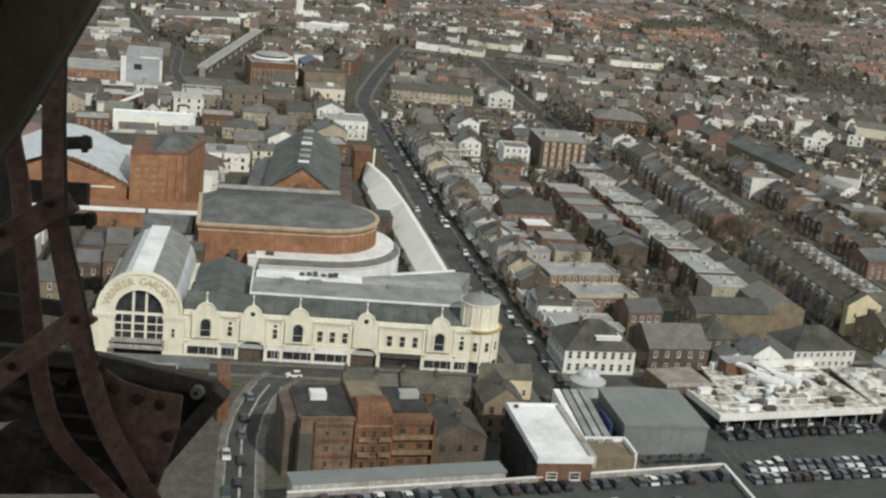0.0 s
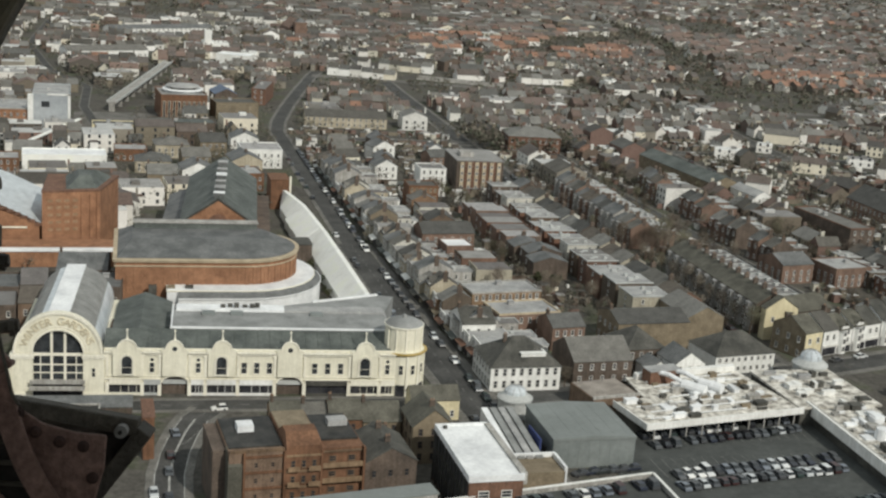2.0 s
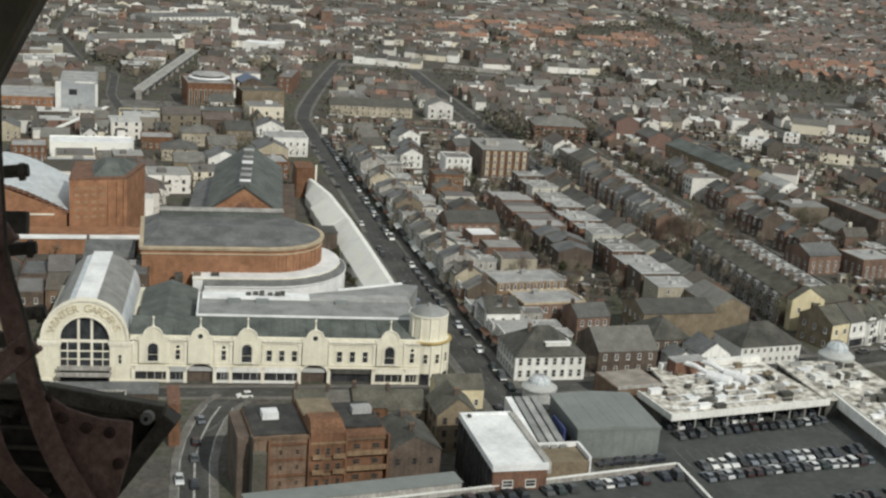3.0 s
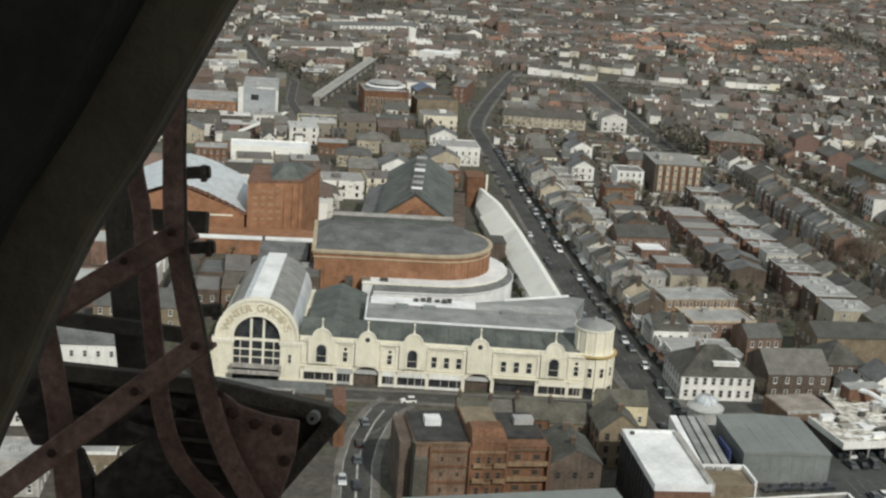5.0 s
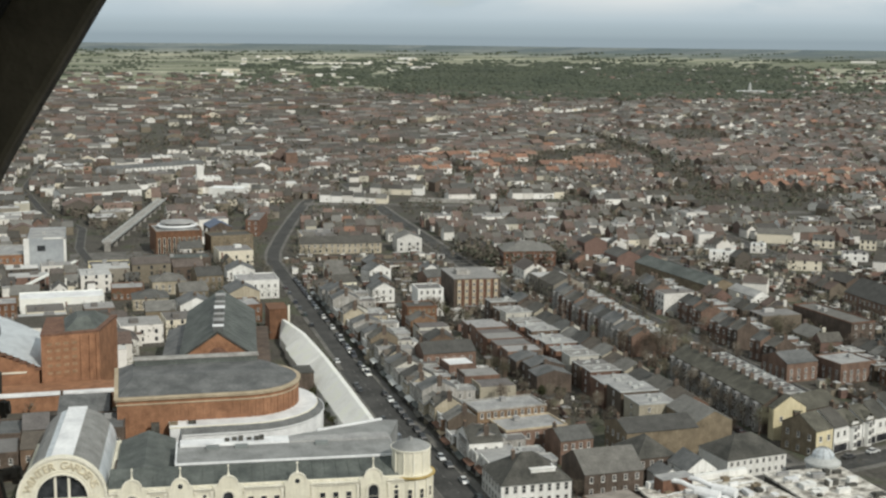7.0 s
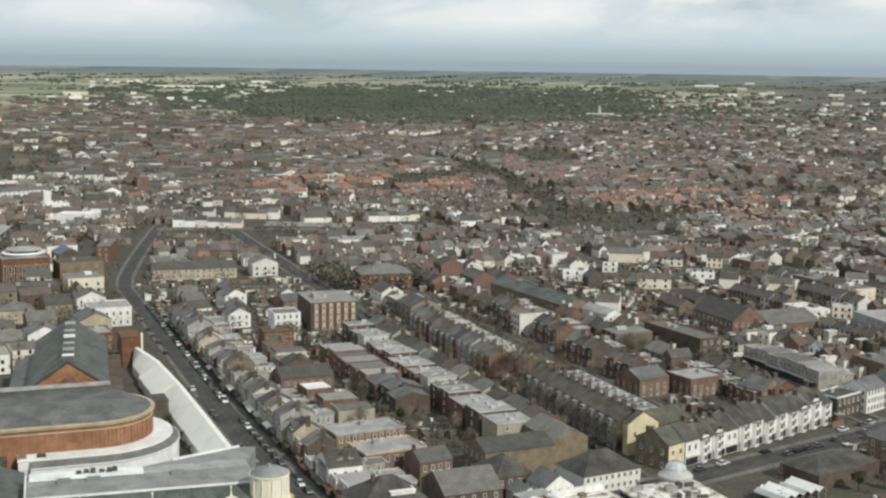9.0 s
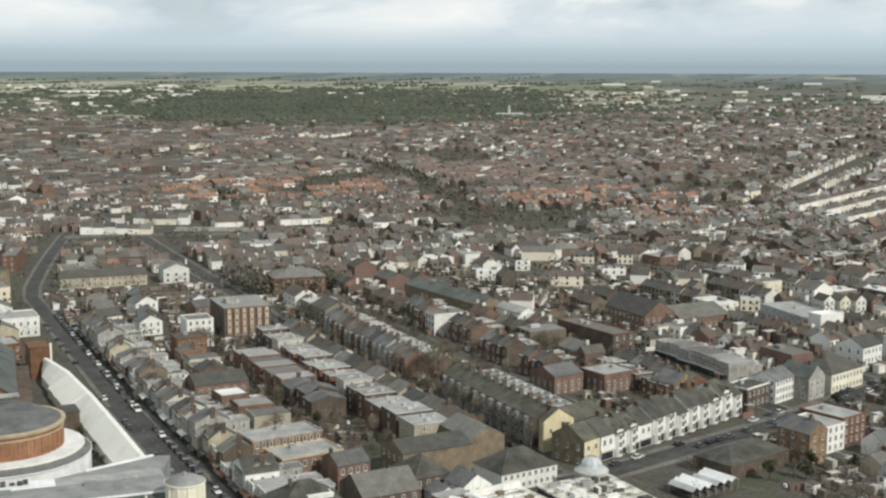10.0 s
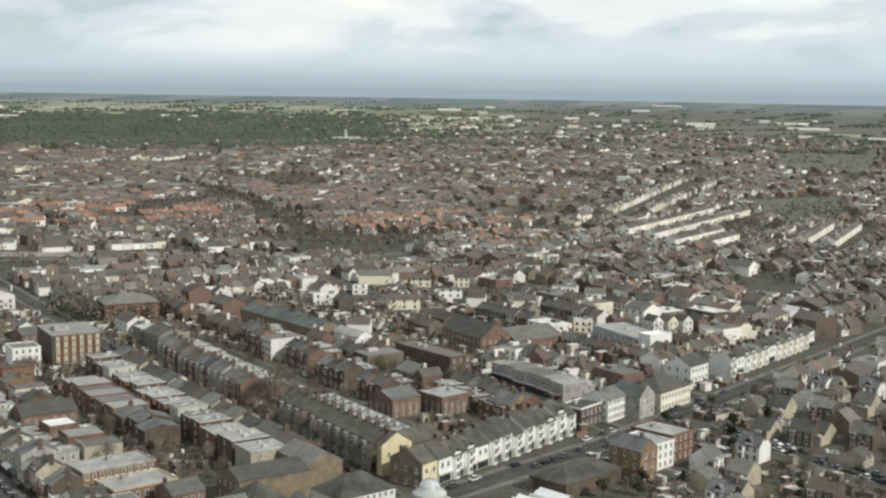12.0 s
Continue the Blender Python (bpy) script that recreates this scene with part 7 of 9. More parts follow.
def far_house(x, y, ang, w, d, h, rh, rnd, warm, detail, roof="x", white=False):
    """One house of the far town: walls, roof slab, rear wing, chimney and windows, each piece an island of its own."""
    ca, sa = math.cos(ang), math.sin(ang)
    z0 = land_height(math.hypot(x, y))

    def put(s, pts, faces, slot):
        s.slot = slot
        s.add([(x + ca * a - sa * b, y + sa * a + ca * b, z0 + c) for a, b, c in pts], faces)

    def crate(s, x0, x1, y0, y1, za, zb, slot):
        put(s, [(x0, y0, za), (x1, y0, za), (x1, y1, za), (x0, y1, za), (x0, y0, zb), (x1, y0, zb), (x1, y1, zb), (x0, y1, zb)], [(4, 5, 6, 7), (0, 1, 5, 4), (1, 2, 6, 5), (2, 3, 7, 6), (3, 0, 4, 7)], slot)

    w2, d2 = w / 2, d / 2
    wslot = 1 if white else 0
    if roof == "flat":
        crate(WALL, -w2, w2, -d2, d2, 0, h, wslot)
        crate(ROOF, -w2 + 0.2, w2 - 0.2, -d2 + 0.2, d2 - 0.2, h - 0.1, h + 0.12, 2)
        if detail:
            crate(ROOF, w2 * 0.1, w2 * 0.5, 0, d2 * 0.5, h, h + 1.4, 2)
    else:
        if roof == "x":
            pts = [(-w2, -d2, 0), (w2, -d2, 0), (w2, d2, 0), (-w2, d2, 0), (-w2, -d2, h), (w2, -d2, h), (w2, d2, h), (-w2, d2, h), (-w2, 0, h + rh), (w2, 0, h + rh)]
            put(WALL, pts, [(0, 1, 5, 4), (1, 2, 6, 9, 5), (2, 3, 7, 6), (3, 0, 4, 8, 7)], wslot)
            e = 0.3
            put(ROOF, [(-w2 - 0.1, -d2 - e, h - 0.1), (w2 + 0.1, -d2 - e, h - 0.1), (w2 + 0.1, 0, h + rh + 0.15), (-w2 - 0.1, 0, h + rh + 0.15), (w2 + 0.1, d2 + e, h - 0.1), (-w2 - 0.1, d2 + e, h - 0.1)], [(0, 1, 2, 3), (3, 2, 4, 5)], warm)
        else:
            pts = [(-w2, -d2, 0), (w2, -d2, 0), (w2, d2, 0), (-w2, d2, 0), (-w2, -d2, h), (w2, -d2, h), (w2, d2, h), (-w2, d2, h), (0, -d2, h + rh), (0, d2, h + rh)]
            put(WALL, pts, [(0, 1, 5, 8, 4), (1, 2, 6, 5), (2, 3, 7, 9, 6), (3, 0, 4, 7)], wslot)
            e = 0.3
            put(ROOF, [(-w2 - e, -d2 - 0.1, h - 0.1), (0, -d2 - 0.1, h + rh + 0.15), (0, d2 + 0.1, h + rh + 0.15), (-w2 - e, d2 + 0.1, h - 0.1), (w2 + e, -d2 - 0.1, h - 0.1), (w2 + e, d2 + 0.1, h - 0.1)], [(0, 1, 2, 3), (1, 4, 5, 2)], warm)
        if detail:
            crate(WALL, w2 - 0.6, w2 + 0.1, -0.7, 0.7, h + rh * 0.5, h + rh + 1.3, 0)
    if detail:
        if rnd.random() < 0.75:
            k = rnd.uniform(3, 6.5)
            a = rnd.uniform(-w2, w2 - 3.4)
            hh = h * rnd.uniform(0.6, 0.95)
            crate(WALL, a, a + 3.3, d2, d2 + k, 0, hh, wslot)
            crate(ROOF, a - 0.1, a + 3.4, d2, d2 + k + 0.1, hh, hh + 0.25, 2 if rnd.random() < 0.5 else 0)
    if detail > 1:
        for f in range(2 if h < 8 else 3):
            for q in ((-0.25, 0.25) if w < 9 else (-0.33, 0, 0.33)):
                crate(WALL, q * w - 0.55, q * w + 0.55, -d2 - 0.08, -d2 + 0.05, f * 2.9 + 0.9, f * 2.9 + 2.4, 2)
                crate(WALL, q * w - 0.55, q * w + 0.55, d2 - 0.05, d2 + 0.08, f * 2.9 + 0.9, f * 2.9 + 2.4, 2)


FIELDS = [[(775, 985), (834, 976), (893, 1068), (842, 1060)], [(1072, 1012), (1213, 996), (998, 804), (875, 777)], [(2023, 1838), (2204, 1720), (1631, 1271), (1574, 1405)]]      # playing fields among the houses


def in_field(x, y):
    for f in FIELDS:
        side = [(b[0] - a[0]) * (y - a[1]) - (b[1] - a[1]) * (x - a[0]) for a, b in zip(f, f[1:] + f[:1])]
        if all(v < 0 for v in side) or all(v > 0 for v in side):
            return True
    return False


def open_ground(x, y, ang, w, d):
    ca, sa = math.cos(ang), math.sin(ang)
    for a in (-0.45, 0, 0.45):
        for b in (-0.45, 0, 0.45):
            i, j = cell(x + ca * a * w - sa * b * d, y + sa * a * w + ca * b * d)
            if not (0 <= i < 700 and 0 <= j < 900 and FREE[i, j]):
                return False
    return True


def fill(x0, x1, y0, y1, ang, seed, pitch=6.2, rows=(15.0, 22.0), keep=0.9, rmax=3400, rmin=0, big=0.12, whites=0.26):
    """Rows of houses over a stretch of the plan, turned by ang degrees."""
    rnd = random.Random(seed)
    a = radians(ang)
    ca, sa = math.cos(a), math.sin(a)
    mx, my = (x0 + x1) / 2, (y0 + y1) / 2
    R = math.hypot(x1 - x0, y1 - y0) / 2
    s, k = -R, 0
    while s < R:
        t = -R + rnd.uniform(0, 20)
        run, gap = rnd.randint(5, 16), 0
        style_h, style_d = rnd.uniform(4.4, 6.6), rnd.uniform(8, 10)
        row_white = rnd.random() < whites
        while t < R:
            r0 = math.hypot(mx + ca * t - sa * s, my + sa * t + ca * s)
            w = pitch if r0 < 1100 else pitch * 2 if r0 < 1800 else pitch * 3.2
            block = rnd.random() < big
            if block:
                w = rnd.uniform(10, 20)
            x, y = mx + ca * (t + w / 2) - sa * s, my + sa * (t + w / 2) + ca * s
            t += w
            run -= 1
            if run <= 0:
                run = rnd.randint(5, 16)
                t += rnd.choice((3, 6, 9, 14))
                style_h = rnd.uniform(4.4, 6.6)
                row_white = rnd.random() < whites
            if not (x0 <= x <= x1 and y0 <= y <= y1):
                continue
            r, bearing = math.hypot(x, y), math.degrees(math.atan2(x, y))
            if r > rmax or r < rmin or not -15 < bearing < 57 or rnd.random() > keep:
                continue
            if r > 560 and noise.noise((x / 130, y / 130, 9.0)) < -0.28:
                continue
            if in_field(x, y):
                continue
            if 1217 < y < 1860 and 36 + (y - 1217) * 0.06 < x < 122 + (y - 1217) * 0.16 and rnd.random() > 0.25:
                continue
            d = style_d if not block else rnd.uniform(10, 18)
            if not open_ground(x, y, a, w, d):
                continue
            warm = 1 if ((x - 375) / 115) ** 2 + ((y - 1100) / 95) ** 2 < 1 and rnd.random() < 0.7 or ((x - 600) / 95) ** 2 + ((y - 880) / 115) ** 2 < 1 and rnd.random() < 0.6 or rnd.random() < 0.012 else 0
            if not warm and rnd.random() < 0.10 + 0.8 * noise.noise((x / 260, y / 260, 21.0)) + 0.35 * math.exp(-((x - 560) / 200) ** 2 - ((y - 1250) / 220) ** 2):
                warm = 3
            detail = 2 if r < 720 else 1 if r < 1250 else 0
            flip = a if k % 2 else a + math.pi
            roof = "flat" if block and rnd.random() < 0.6 else "y" if rnd.random() < 0.12 else "x"
            far_house(x, y, flip, w - (0.0 if not block else 1), d, style_h * (1.0 if r < 700 else 0.84) + (rnd.uniform(0, 4 if r < 700 else 2) if block else rnd.uniform(-0.3, 0.3)), rnd.uniform(2.4, 3.4), rnd, warm, detail, roof, (row_white and rnd.random() < 0.8 or rnd.random() < 0.05 and whites > 0.1) and (r < 1300 or rnd.random() < 0.35))
            if block:
                block_out(x - 4, x + 4, y - 4, y + 4)
        s += rows[k % 2] * rnd.uniform(0.92, 1.08)
        k += 1


# long white terraces on the estate
erng = random.Random(3)
for (ax, ay), (bx, by) in (((706, 796), (918, 909)), ((698, 758), (938, 880)), ((683, 718), (780, 761)), ((691, 694), (763, 727)), ((781, 675), (911, 756)), ((789, 654), (931, 742))):
    L, ang = math.dist((ax, ay), (bx, by)), math.atan2(by - ay, bx - ax)
    for k in range(int(L / 7)):
        t = (k + 0.5) * 7 / L
        far_house(ax + (bx - ax) * t, ay + (by - ay) * t, ang, 6.9, 8, 5.6, 2.6, erng, 0, 1, "x", True)
for (ax, ay), (bx, by) in (((806, 934), (1190, 1238)), ((830, 912), (1225, 1208))):
    L, ang = math.dist((ax, ay), (bx, by)), math.atan2(by - ay, bx - ax)
    for k in range(int(L / 15)):
        if erng.random() < 0.85:
            t = (k + 0.5) * 15 / L
            far_house(ax + (bx - ax) * t, ay + (by - ay) * t, ang, 10, 9, erng.uniform(5.2, 6.4), 2.8, erng, 0, 1, erng.choice("xxy"), erng.random() < 0.85)
for (ax, ay), (bx, by) in WHITE_ROWS:      # rows of white-fronted houses across the view
    L, ang = math.dist((ax, ay), (bx, by)), math.atan2(by - ay, bx - ax)
    for k in range(int(L / 8)):
        if erng.random() < 0.9:
            t = (k + 0.5) * 8 / L
            far_house(ax + (bx - ax) * t, ay + (by - ay) * t, ang, 7.8, 9, erng.uniform(3.8, 5.4), 2.6, erng, 0, 1, "x", erng.random() < 0.85)
block_road([(13, 703), (54, 890)], 5)      # the raised road and the open ground before it
block_road([(4, 690), (48, 850)], 4)
block_road([(10, 676), (30, 676)], 8)
PALE_BLOCKS = ((388, 655, 20, 5), (328, 604, 15, 5), (356, 571, 17, 5), (412, 539, 12, 5), (457, 560, 14, 6), (458, 535, 11, 6), (300, 520, 11, 5), (399, 591, 13, 4), (468, 687, 13, 4), (501, 650, 11, 6), (398, 473, 9, 6), (407, 634, 12, 4), (395, 559, 10, 5), (361, 626, 8, 4), (428, 622, 9, 6), (536, 652, 10, 4))
for k, (x, y, w, h) in enumerate(PALE_BLOCKS):      # wide white-rendered blocks that face the sea
    far_house(x, y + 4, -math.atan2(x, y) + erng.uniform(-0.12, 0.12), w, 10, h + erng.uniform(-0.4, 0.6), 2.4, erng, 0, 2 if k % 3 else 1, "flat" if k % 3 == 1 else "x", True)
    block_out(x - 10, x + 7, y - 15, y + 9)
fill(205, 300, 330, 660, 90, 2, rows=(15, 21), keep=0.9, whites=0.06)
fill(300, 520, 345, 640, 92, 3, rows=(15, 21), keep=0.9, big=0.22, whites=0.4)
fill(-90, 90, 440, 900, 4, 4, rows=(16, 19), keep=0.8, big=0.38, whites=0.55)
fill(100, 210, 640, 870, -4, 5, rows=(15, 20), keep=0.85, whites=0.14)
fill(205, 480, 640, 880, 2, 6, rows=(15, 20), keep=0.85, big=0.15, whites=0.36)
fill(320, 760, 180, 420, 16, 7, rows=(15, 20), keep=0.75, big=0.15)
fill(480, 760, 400, 900, 24, 8, rows=(15, 21), keep=0.85, big=0.18, whites=0.38)
fill(-160, 300, 870, 1300, -3, 9, rows=(16, 22), keep=0.85, big=0.2, whites=0.5)
fill(260, 700, 880, 1300, 12, 10, rows=(16, 21), keep=0.88)
fill(700, 1300, 500, 1300, 28, 11, rows=(16, 22), keep=0.8)
fill(-500, 700, 1300, 1900, 6, 12, rows=(20, 30), keep=0.8)
fill(600, 1500, 1250, 1900, 35, 13, rows=(20, 30), keep=0.8)
fill(1200, 2400, 500, 1900, 20, 14, rows=(22, 32), keep=0.7)
fill(-700, 900, 1900, 2560, -4, 15, rows=(28, 44), keep=0.75)
fill(850, 2500, 1850, 2560, 18, 16, rows=(28, 44), keep=0.72)
fill(1350, 2600, 2500, 3600, 30, 17, rows=(60, 90), keep=0.3, rmax=4200)
fill(-900, 600, 2500, 3500, 3, 18, rows=(45, 65), keep=0.45, rmax=3600)
M["wall_far_white"] = material("far_white_wall", [(0.62, 0.60, 0.56), (0.74, 0.72, 0.68), (0.78, 0.77, 0.74), (0.66, 0.61, 0.50)], scale=6, vary=0.12, by="island", bump=0)
single("house_walls", WALL, [M["wall_far"], M["wall_far_white"], M["glass"]], "brick and white-rendered walls of the far town", "houses", kind="stuff")
M["felt_far"] = material("far_felt_roof", [(0.20, 0.195, 0.19), (0.30, 0.295, 0.285), (0.42, 0.42, 0.41), (0.15, 0.14, 0.13), (0.60, 0.60, 0.58)], scale=6, vary=0.25, by="island", bump=0)
single("house_roofs", ROOF, [M["roof_far"], M["roof_orange"], M["felt_far"], M["roof_rose"]], "grey, brown and orange roofs of the far town", "roofs", kind="stuff")


def far_trees():
    """Bare and evergreen crowns between the houses, each a ragged clump of small tufts."""
    s, rnd = Shape(), random.Random(31)

    def crown(x, y, r, hgt, tufts, size=1.0):
        z0 = land_height(math.hypot(x, y))
        for k in range(tufts):
            a, e = rnd.uniform(0, 6.283), rnd.uniform(0, 1)
            q = r * math.sqrt(rnd.uniform(0.05, 1)) * (1 - 0.5 * e)
            c = Vector((x + q * math.cos(a), y + q * math.sin(a), z0 + hgt * (0.3 + 0.7 * e)))
            t = r * rnd.uniform(0.22, 0.5) * size
            p = [c + Vector((rnd.uniform(-t, t), rnd.uniform(-t, t), rnd.uniform(-t, t) * 0.8)) for _ in range(4)]
            s.add(p, [(0, 1, 2), (0, 2, 3), (0, 3, 1), (1, 3, 2)])

    line = [(588, 1438), (579, 1349), (553, 1185), (496, 1005), (474, 935)]
    for a, b in zip(line, line[1:]):
        for k in range(int(math.dist(a, b) / 5)):
            t = rnd.random()
            crown(a[0] + (b[0] - a[0]) * t + rnd.gauss(0, 6), a[1] + (b[1] - a[1]) * t + rnd.gauss(0, 6), rnd.uniform(3, 6), rnd.uniform(6, 10), 14)
    for k in range(13000):
        b, r = radians(rnd.uniform(-14, 56)), rnd.uniform(280, 2600)
        x, y = r * math.sin(b), r * math.cos(b)
        i, j = cell(x, y)
        if not (0 <= i < 700 and 0 <= j < 900 and FREE[i, j]):
            continue
        n = noise.noise((x / 90, y / 90, 3.0)) - (0.6 if r > 560 and noise.noise((x / 130, y / 130, 9.0)) < -0.2 else 0) * -1
        if n < -0.05 and rnd.random() < 0.75:
            continue
        far = r > 1100
        crown(x, y, rnd.uniform(1.6, 3.6) * (1.5 if far else 1), rnd.uniform(3.5, 8), 6 if far else 16 if r > 800 else 26 if r > 540 else 60, 1.0 if r > 800 else 0.55 if r > 540 else 0.33)
    for k in range(16000):
        b, r = radians(rnd.uniform(-14, 56)), 800 + 1850 * rnd.random()
        x, y = r * math.sin(b), r * math.cos(b)
        i, j = cell(x, y)
        if 0 <= i < 700 and 0 <= j < 900 and FREE[i, j] and not in_field(x, y) and noise.noise((x / 140, y / 140, 5.0)) > -0.15:
            crown(x, y, rnd.uniform(2.5, 5.5), rnd.uniform(4, 8), 5)
    for k in range(9000):
        b, r = radians(rnd.uniform(-12, 54)), 480 + 900 * rnd.random()
        x, y = r * math.sin(b), r * math.cos(b)
        i, j = cell(x, y)
        if 0 <= i < 700 and 0 <= j < 900 and FREE[i, j] and noise.noise((x / 110, y / 110, 12.0)) > -0.1:
            crown(x, y, rnd.uniform(1.8, 4.2), rnd.uniform(4.5, 8.5), 11 if r > 700 else 26, 0.8 if r > 700 else 0.45)
    for x0_, x1_, y0_, y1_, n_ in ((228, 430, 226, 352, 380), (206, 300, 392, 560, 330), (300, 420, 352, 470, 160), (104, 152, 330, 500, 120)):
        for k in range(n_):
            x, y = rnd.uniform(x0_, x1_), rnd.uniform(y0_, y1_)
            if FREE[cell(x, y)]:
                crown(x, y, rnd.uniform(1.5, 3.4), rnd.uniform(3.5, 8.0), 70, 0.3)
    for k in range(1500):
        b, r = radians(rnd.uniform(4, 34)), 2350 + 500 * rnd.random()
        crown(r * math.sin(b), r * math.cos(b), rnd.uniform(4, 9), rnd.uniform(5, 9), 6)
    for cx_, cy_, sx_, sy_, n_ in ((198, 640, 5, 10, 34), (202, 618, 4, 8, 26), (238, 626, 5, 8, 26), (224, 642, 10, 4, 20), (219, 606, 8, 3, 10), (198, 1230, 14, 60, 60), (128, 1132, 20, 40, 40), (156, 1000, 18, 25, 36), (221, 1054, 22, 20, 40), (503, 1165, 14, 45, 50), (560, 1058, 14, 40, 36)):
        for k in range(n_):
            crown(cx_ + rnd.gauss(0, sx_), cy_ + rnd.gauss(0, sy_), rnd.uniform(2.5, 4.5), rnd.uniform(6, 10), 18, 0.8)
    for k in range(60):
        crown(rnd.uniform(610, 720), rnd.uniform(470, 600), rnd.uniform(3, 5), rnd.uniform(5, 9), 14)
    single("tree_crowns", s, [M["twig_far"]], "bare brown and dark evergreen crowns among the roofs", "trees", kind="stuff")


far_trees()
M["field_grass"] = material("worn_grey_grass", [(0.085, 0.088, 0.07), (0.12, 0.122, 0.10), (0.10, 0.108, 0.08)], scale=45, vary=0.25, fine=0.3, bump=0)
for f in FIELDS:
    single("lawn", Shape().prism(f if (f[1][0] - f[0][0]) * (f[2][1] - f[0][1]) - (f[1][1] - f[0][1]) * (f[2][0] - f[0][0]) > 0 else f[::-1], -4.0, land_height(math.hypot(*f[0])) * 0.5 + 0.3), [M["field_grass"]], "wide grey-green playing field among the houses", "field", kind="structure")


def yard_clutter():
    """Sheds, lean-tos, yard walls and pale odds and ends in the back yards."""
    w, r, rnd = Shape(), Shape(), random.Random(55)
    for k in range(6400):
        x, y = (rnd.uniform(100, 420), rnd.uniform(300, 660)) if k < 5200 else (rnd.uniform(236, 430), rnd.uniform(226, 352))
        i, j = cell(x, y)
        if not FREE[i, j]:
            continue
        kind_ = rnd.random()
        a = rnd.choice((0, 90)) + rnd.uniform(-4, 4)
        m = pose(x, y, 0, 0, 0, a)
        q = Shape()
        if kind_ < 0.45:
            L = rnd.uniform(3, 9)
            q.box(-L / 2, L / 2, -0.12, 0.12, 0, rnd.uniform(1.4, 2.2))
            dest, slot = w, 0
        elif kind_ < 0.75:
            a_, b_, h_ = rnd.uniform(1.5, 4), rnd.uniform(1.5, 3), rnd.uniform(2, 3)
            q.box(-a_ / 2, a_ / 2, -b_ / 2, b_ / 2, 0, h_)
            dest, slot = w, 0
            c = Shape().box(-a_ / 2 - 0.1, a_ / 2 + 0.1, -b_ / 2 - 0.1, b_ / 2 + 0.1, h_, h_ + 0.12)
            r.slot = rnd.choice((0, 2, 2))
            r.add([m @ Vector(p) for p in c.v], c.f)
        else:
            a_ = rnd.uniform(0.6, 1.8)
            q.box(-a_ / 2, a_ / 2, -0.5, 0.5, 0, rnd.uniform(0.5, 1.4))
            dest, slot = w, 1 if rnd.random() < 0.5 else 0
        dest.slot = slot
        dest.add([m @ Vector(p) for p in q.v], q.f)
    single("yard_walls", w, [M["wall_far"], M["wall_far_white"]], "yard walls, sheds and odds and ends behind the houses", "yards", kind="stuff")
    single("shed_roofs", r, [M["roof_far"], M["roof_far"], M["felt_far"]], "felted roofs of small back yard sheds", "shed roofs", kind="stuff")


yard_clutter()


def far_radius(D):
    """Where land that is D metres off lies on the rising ground."""
    return D if D <= 3000 else 3000 + 1950 * (1 - math.exp(1 - D / 3000))


def tree_clump(s, rnd, x, y, z0, R, H, n_=6):
    """One low ragged crown."""
    ring = [(x + R * rnd.uniform(0.7, 1.15) * math.cos(6.283 * i / n_), y + R * rnd.uniform(0.7, 1.15) * math.sin(6.283 * i / n_), z0 - 1) for i in range(n_)]
    mid = [(x + R * rnd.uniform(0.4, 0.8) * math.cos(6.283 * (i + 0.5) / n_), y + R * rnd.uniform(0.4, 0.8) * math.sin(6.283 * (i + 0.5) / n_), z0 + H * rnd.uniform(0.6, 1.0)) for i in range(n_)]
    s.add(ring + mid + [(x, y, z0 + H * 1.05)], [(i, (i + 1) % n_, n_ + i) for i in range(n_)] + [((i + 1) % n_, n_ + (i + 1) % n_, n_ + i) for i in range(n_)] + [(n_ + i, n_ + (i + 1) % n_, 2 * n_) for i in range(n_)])


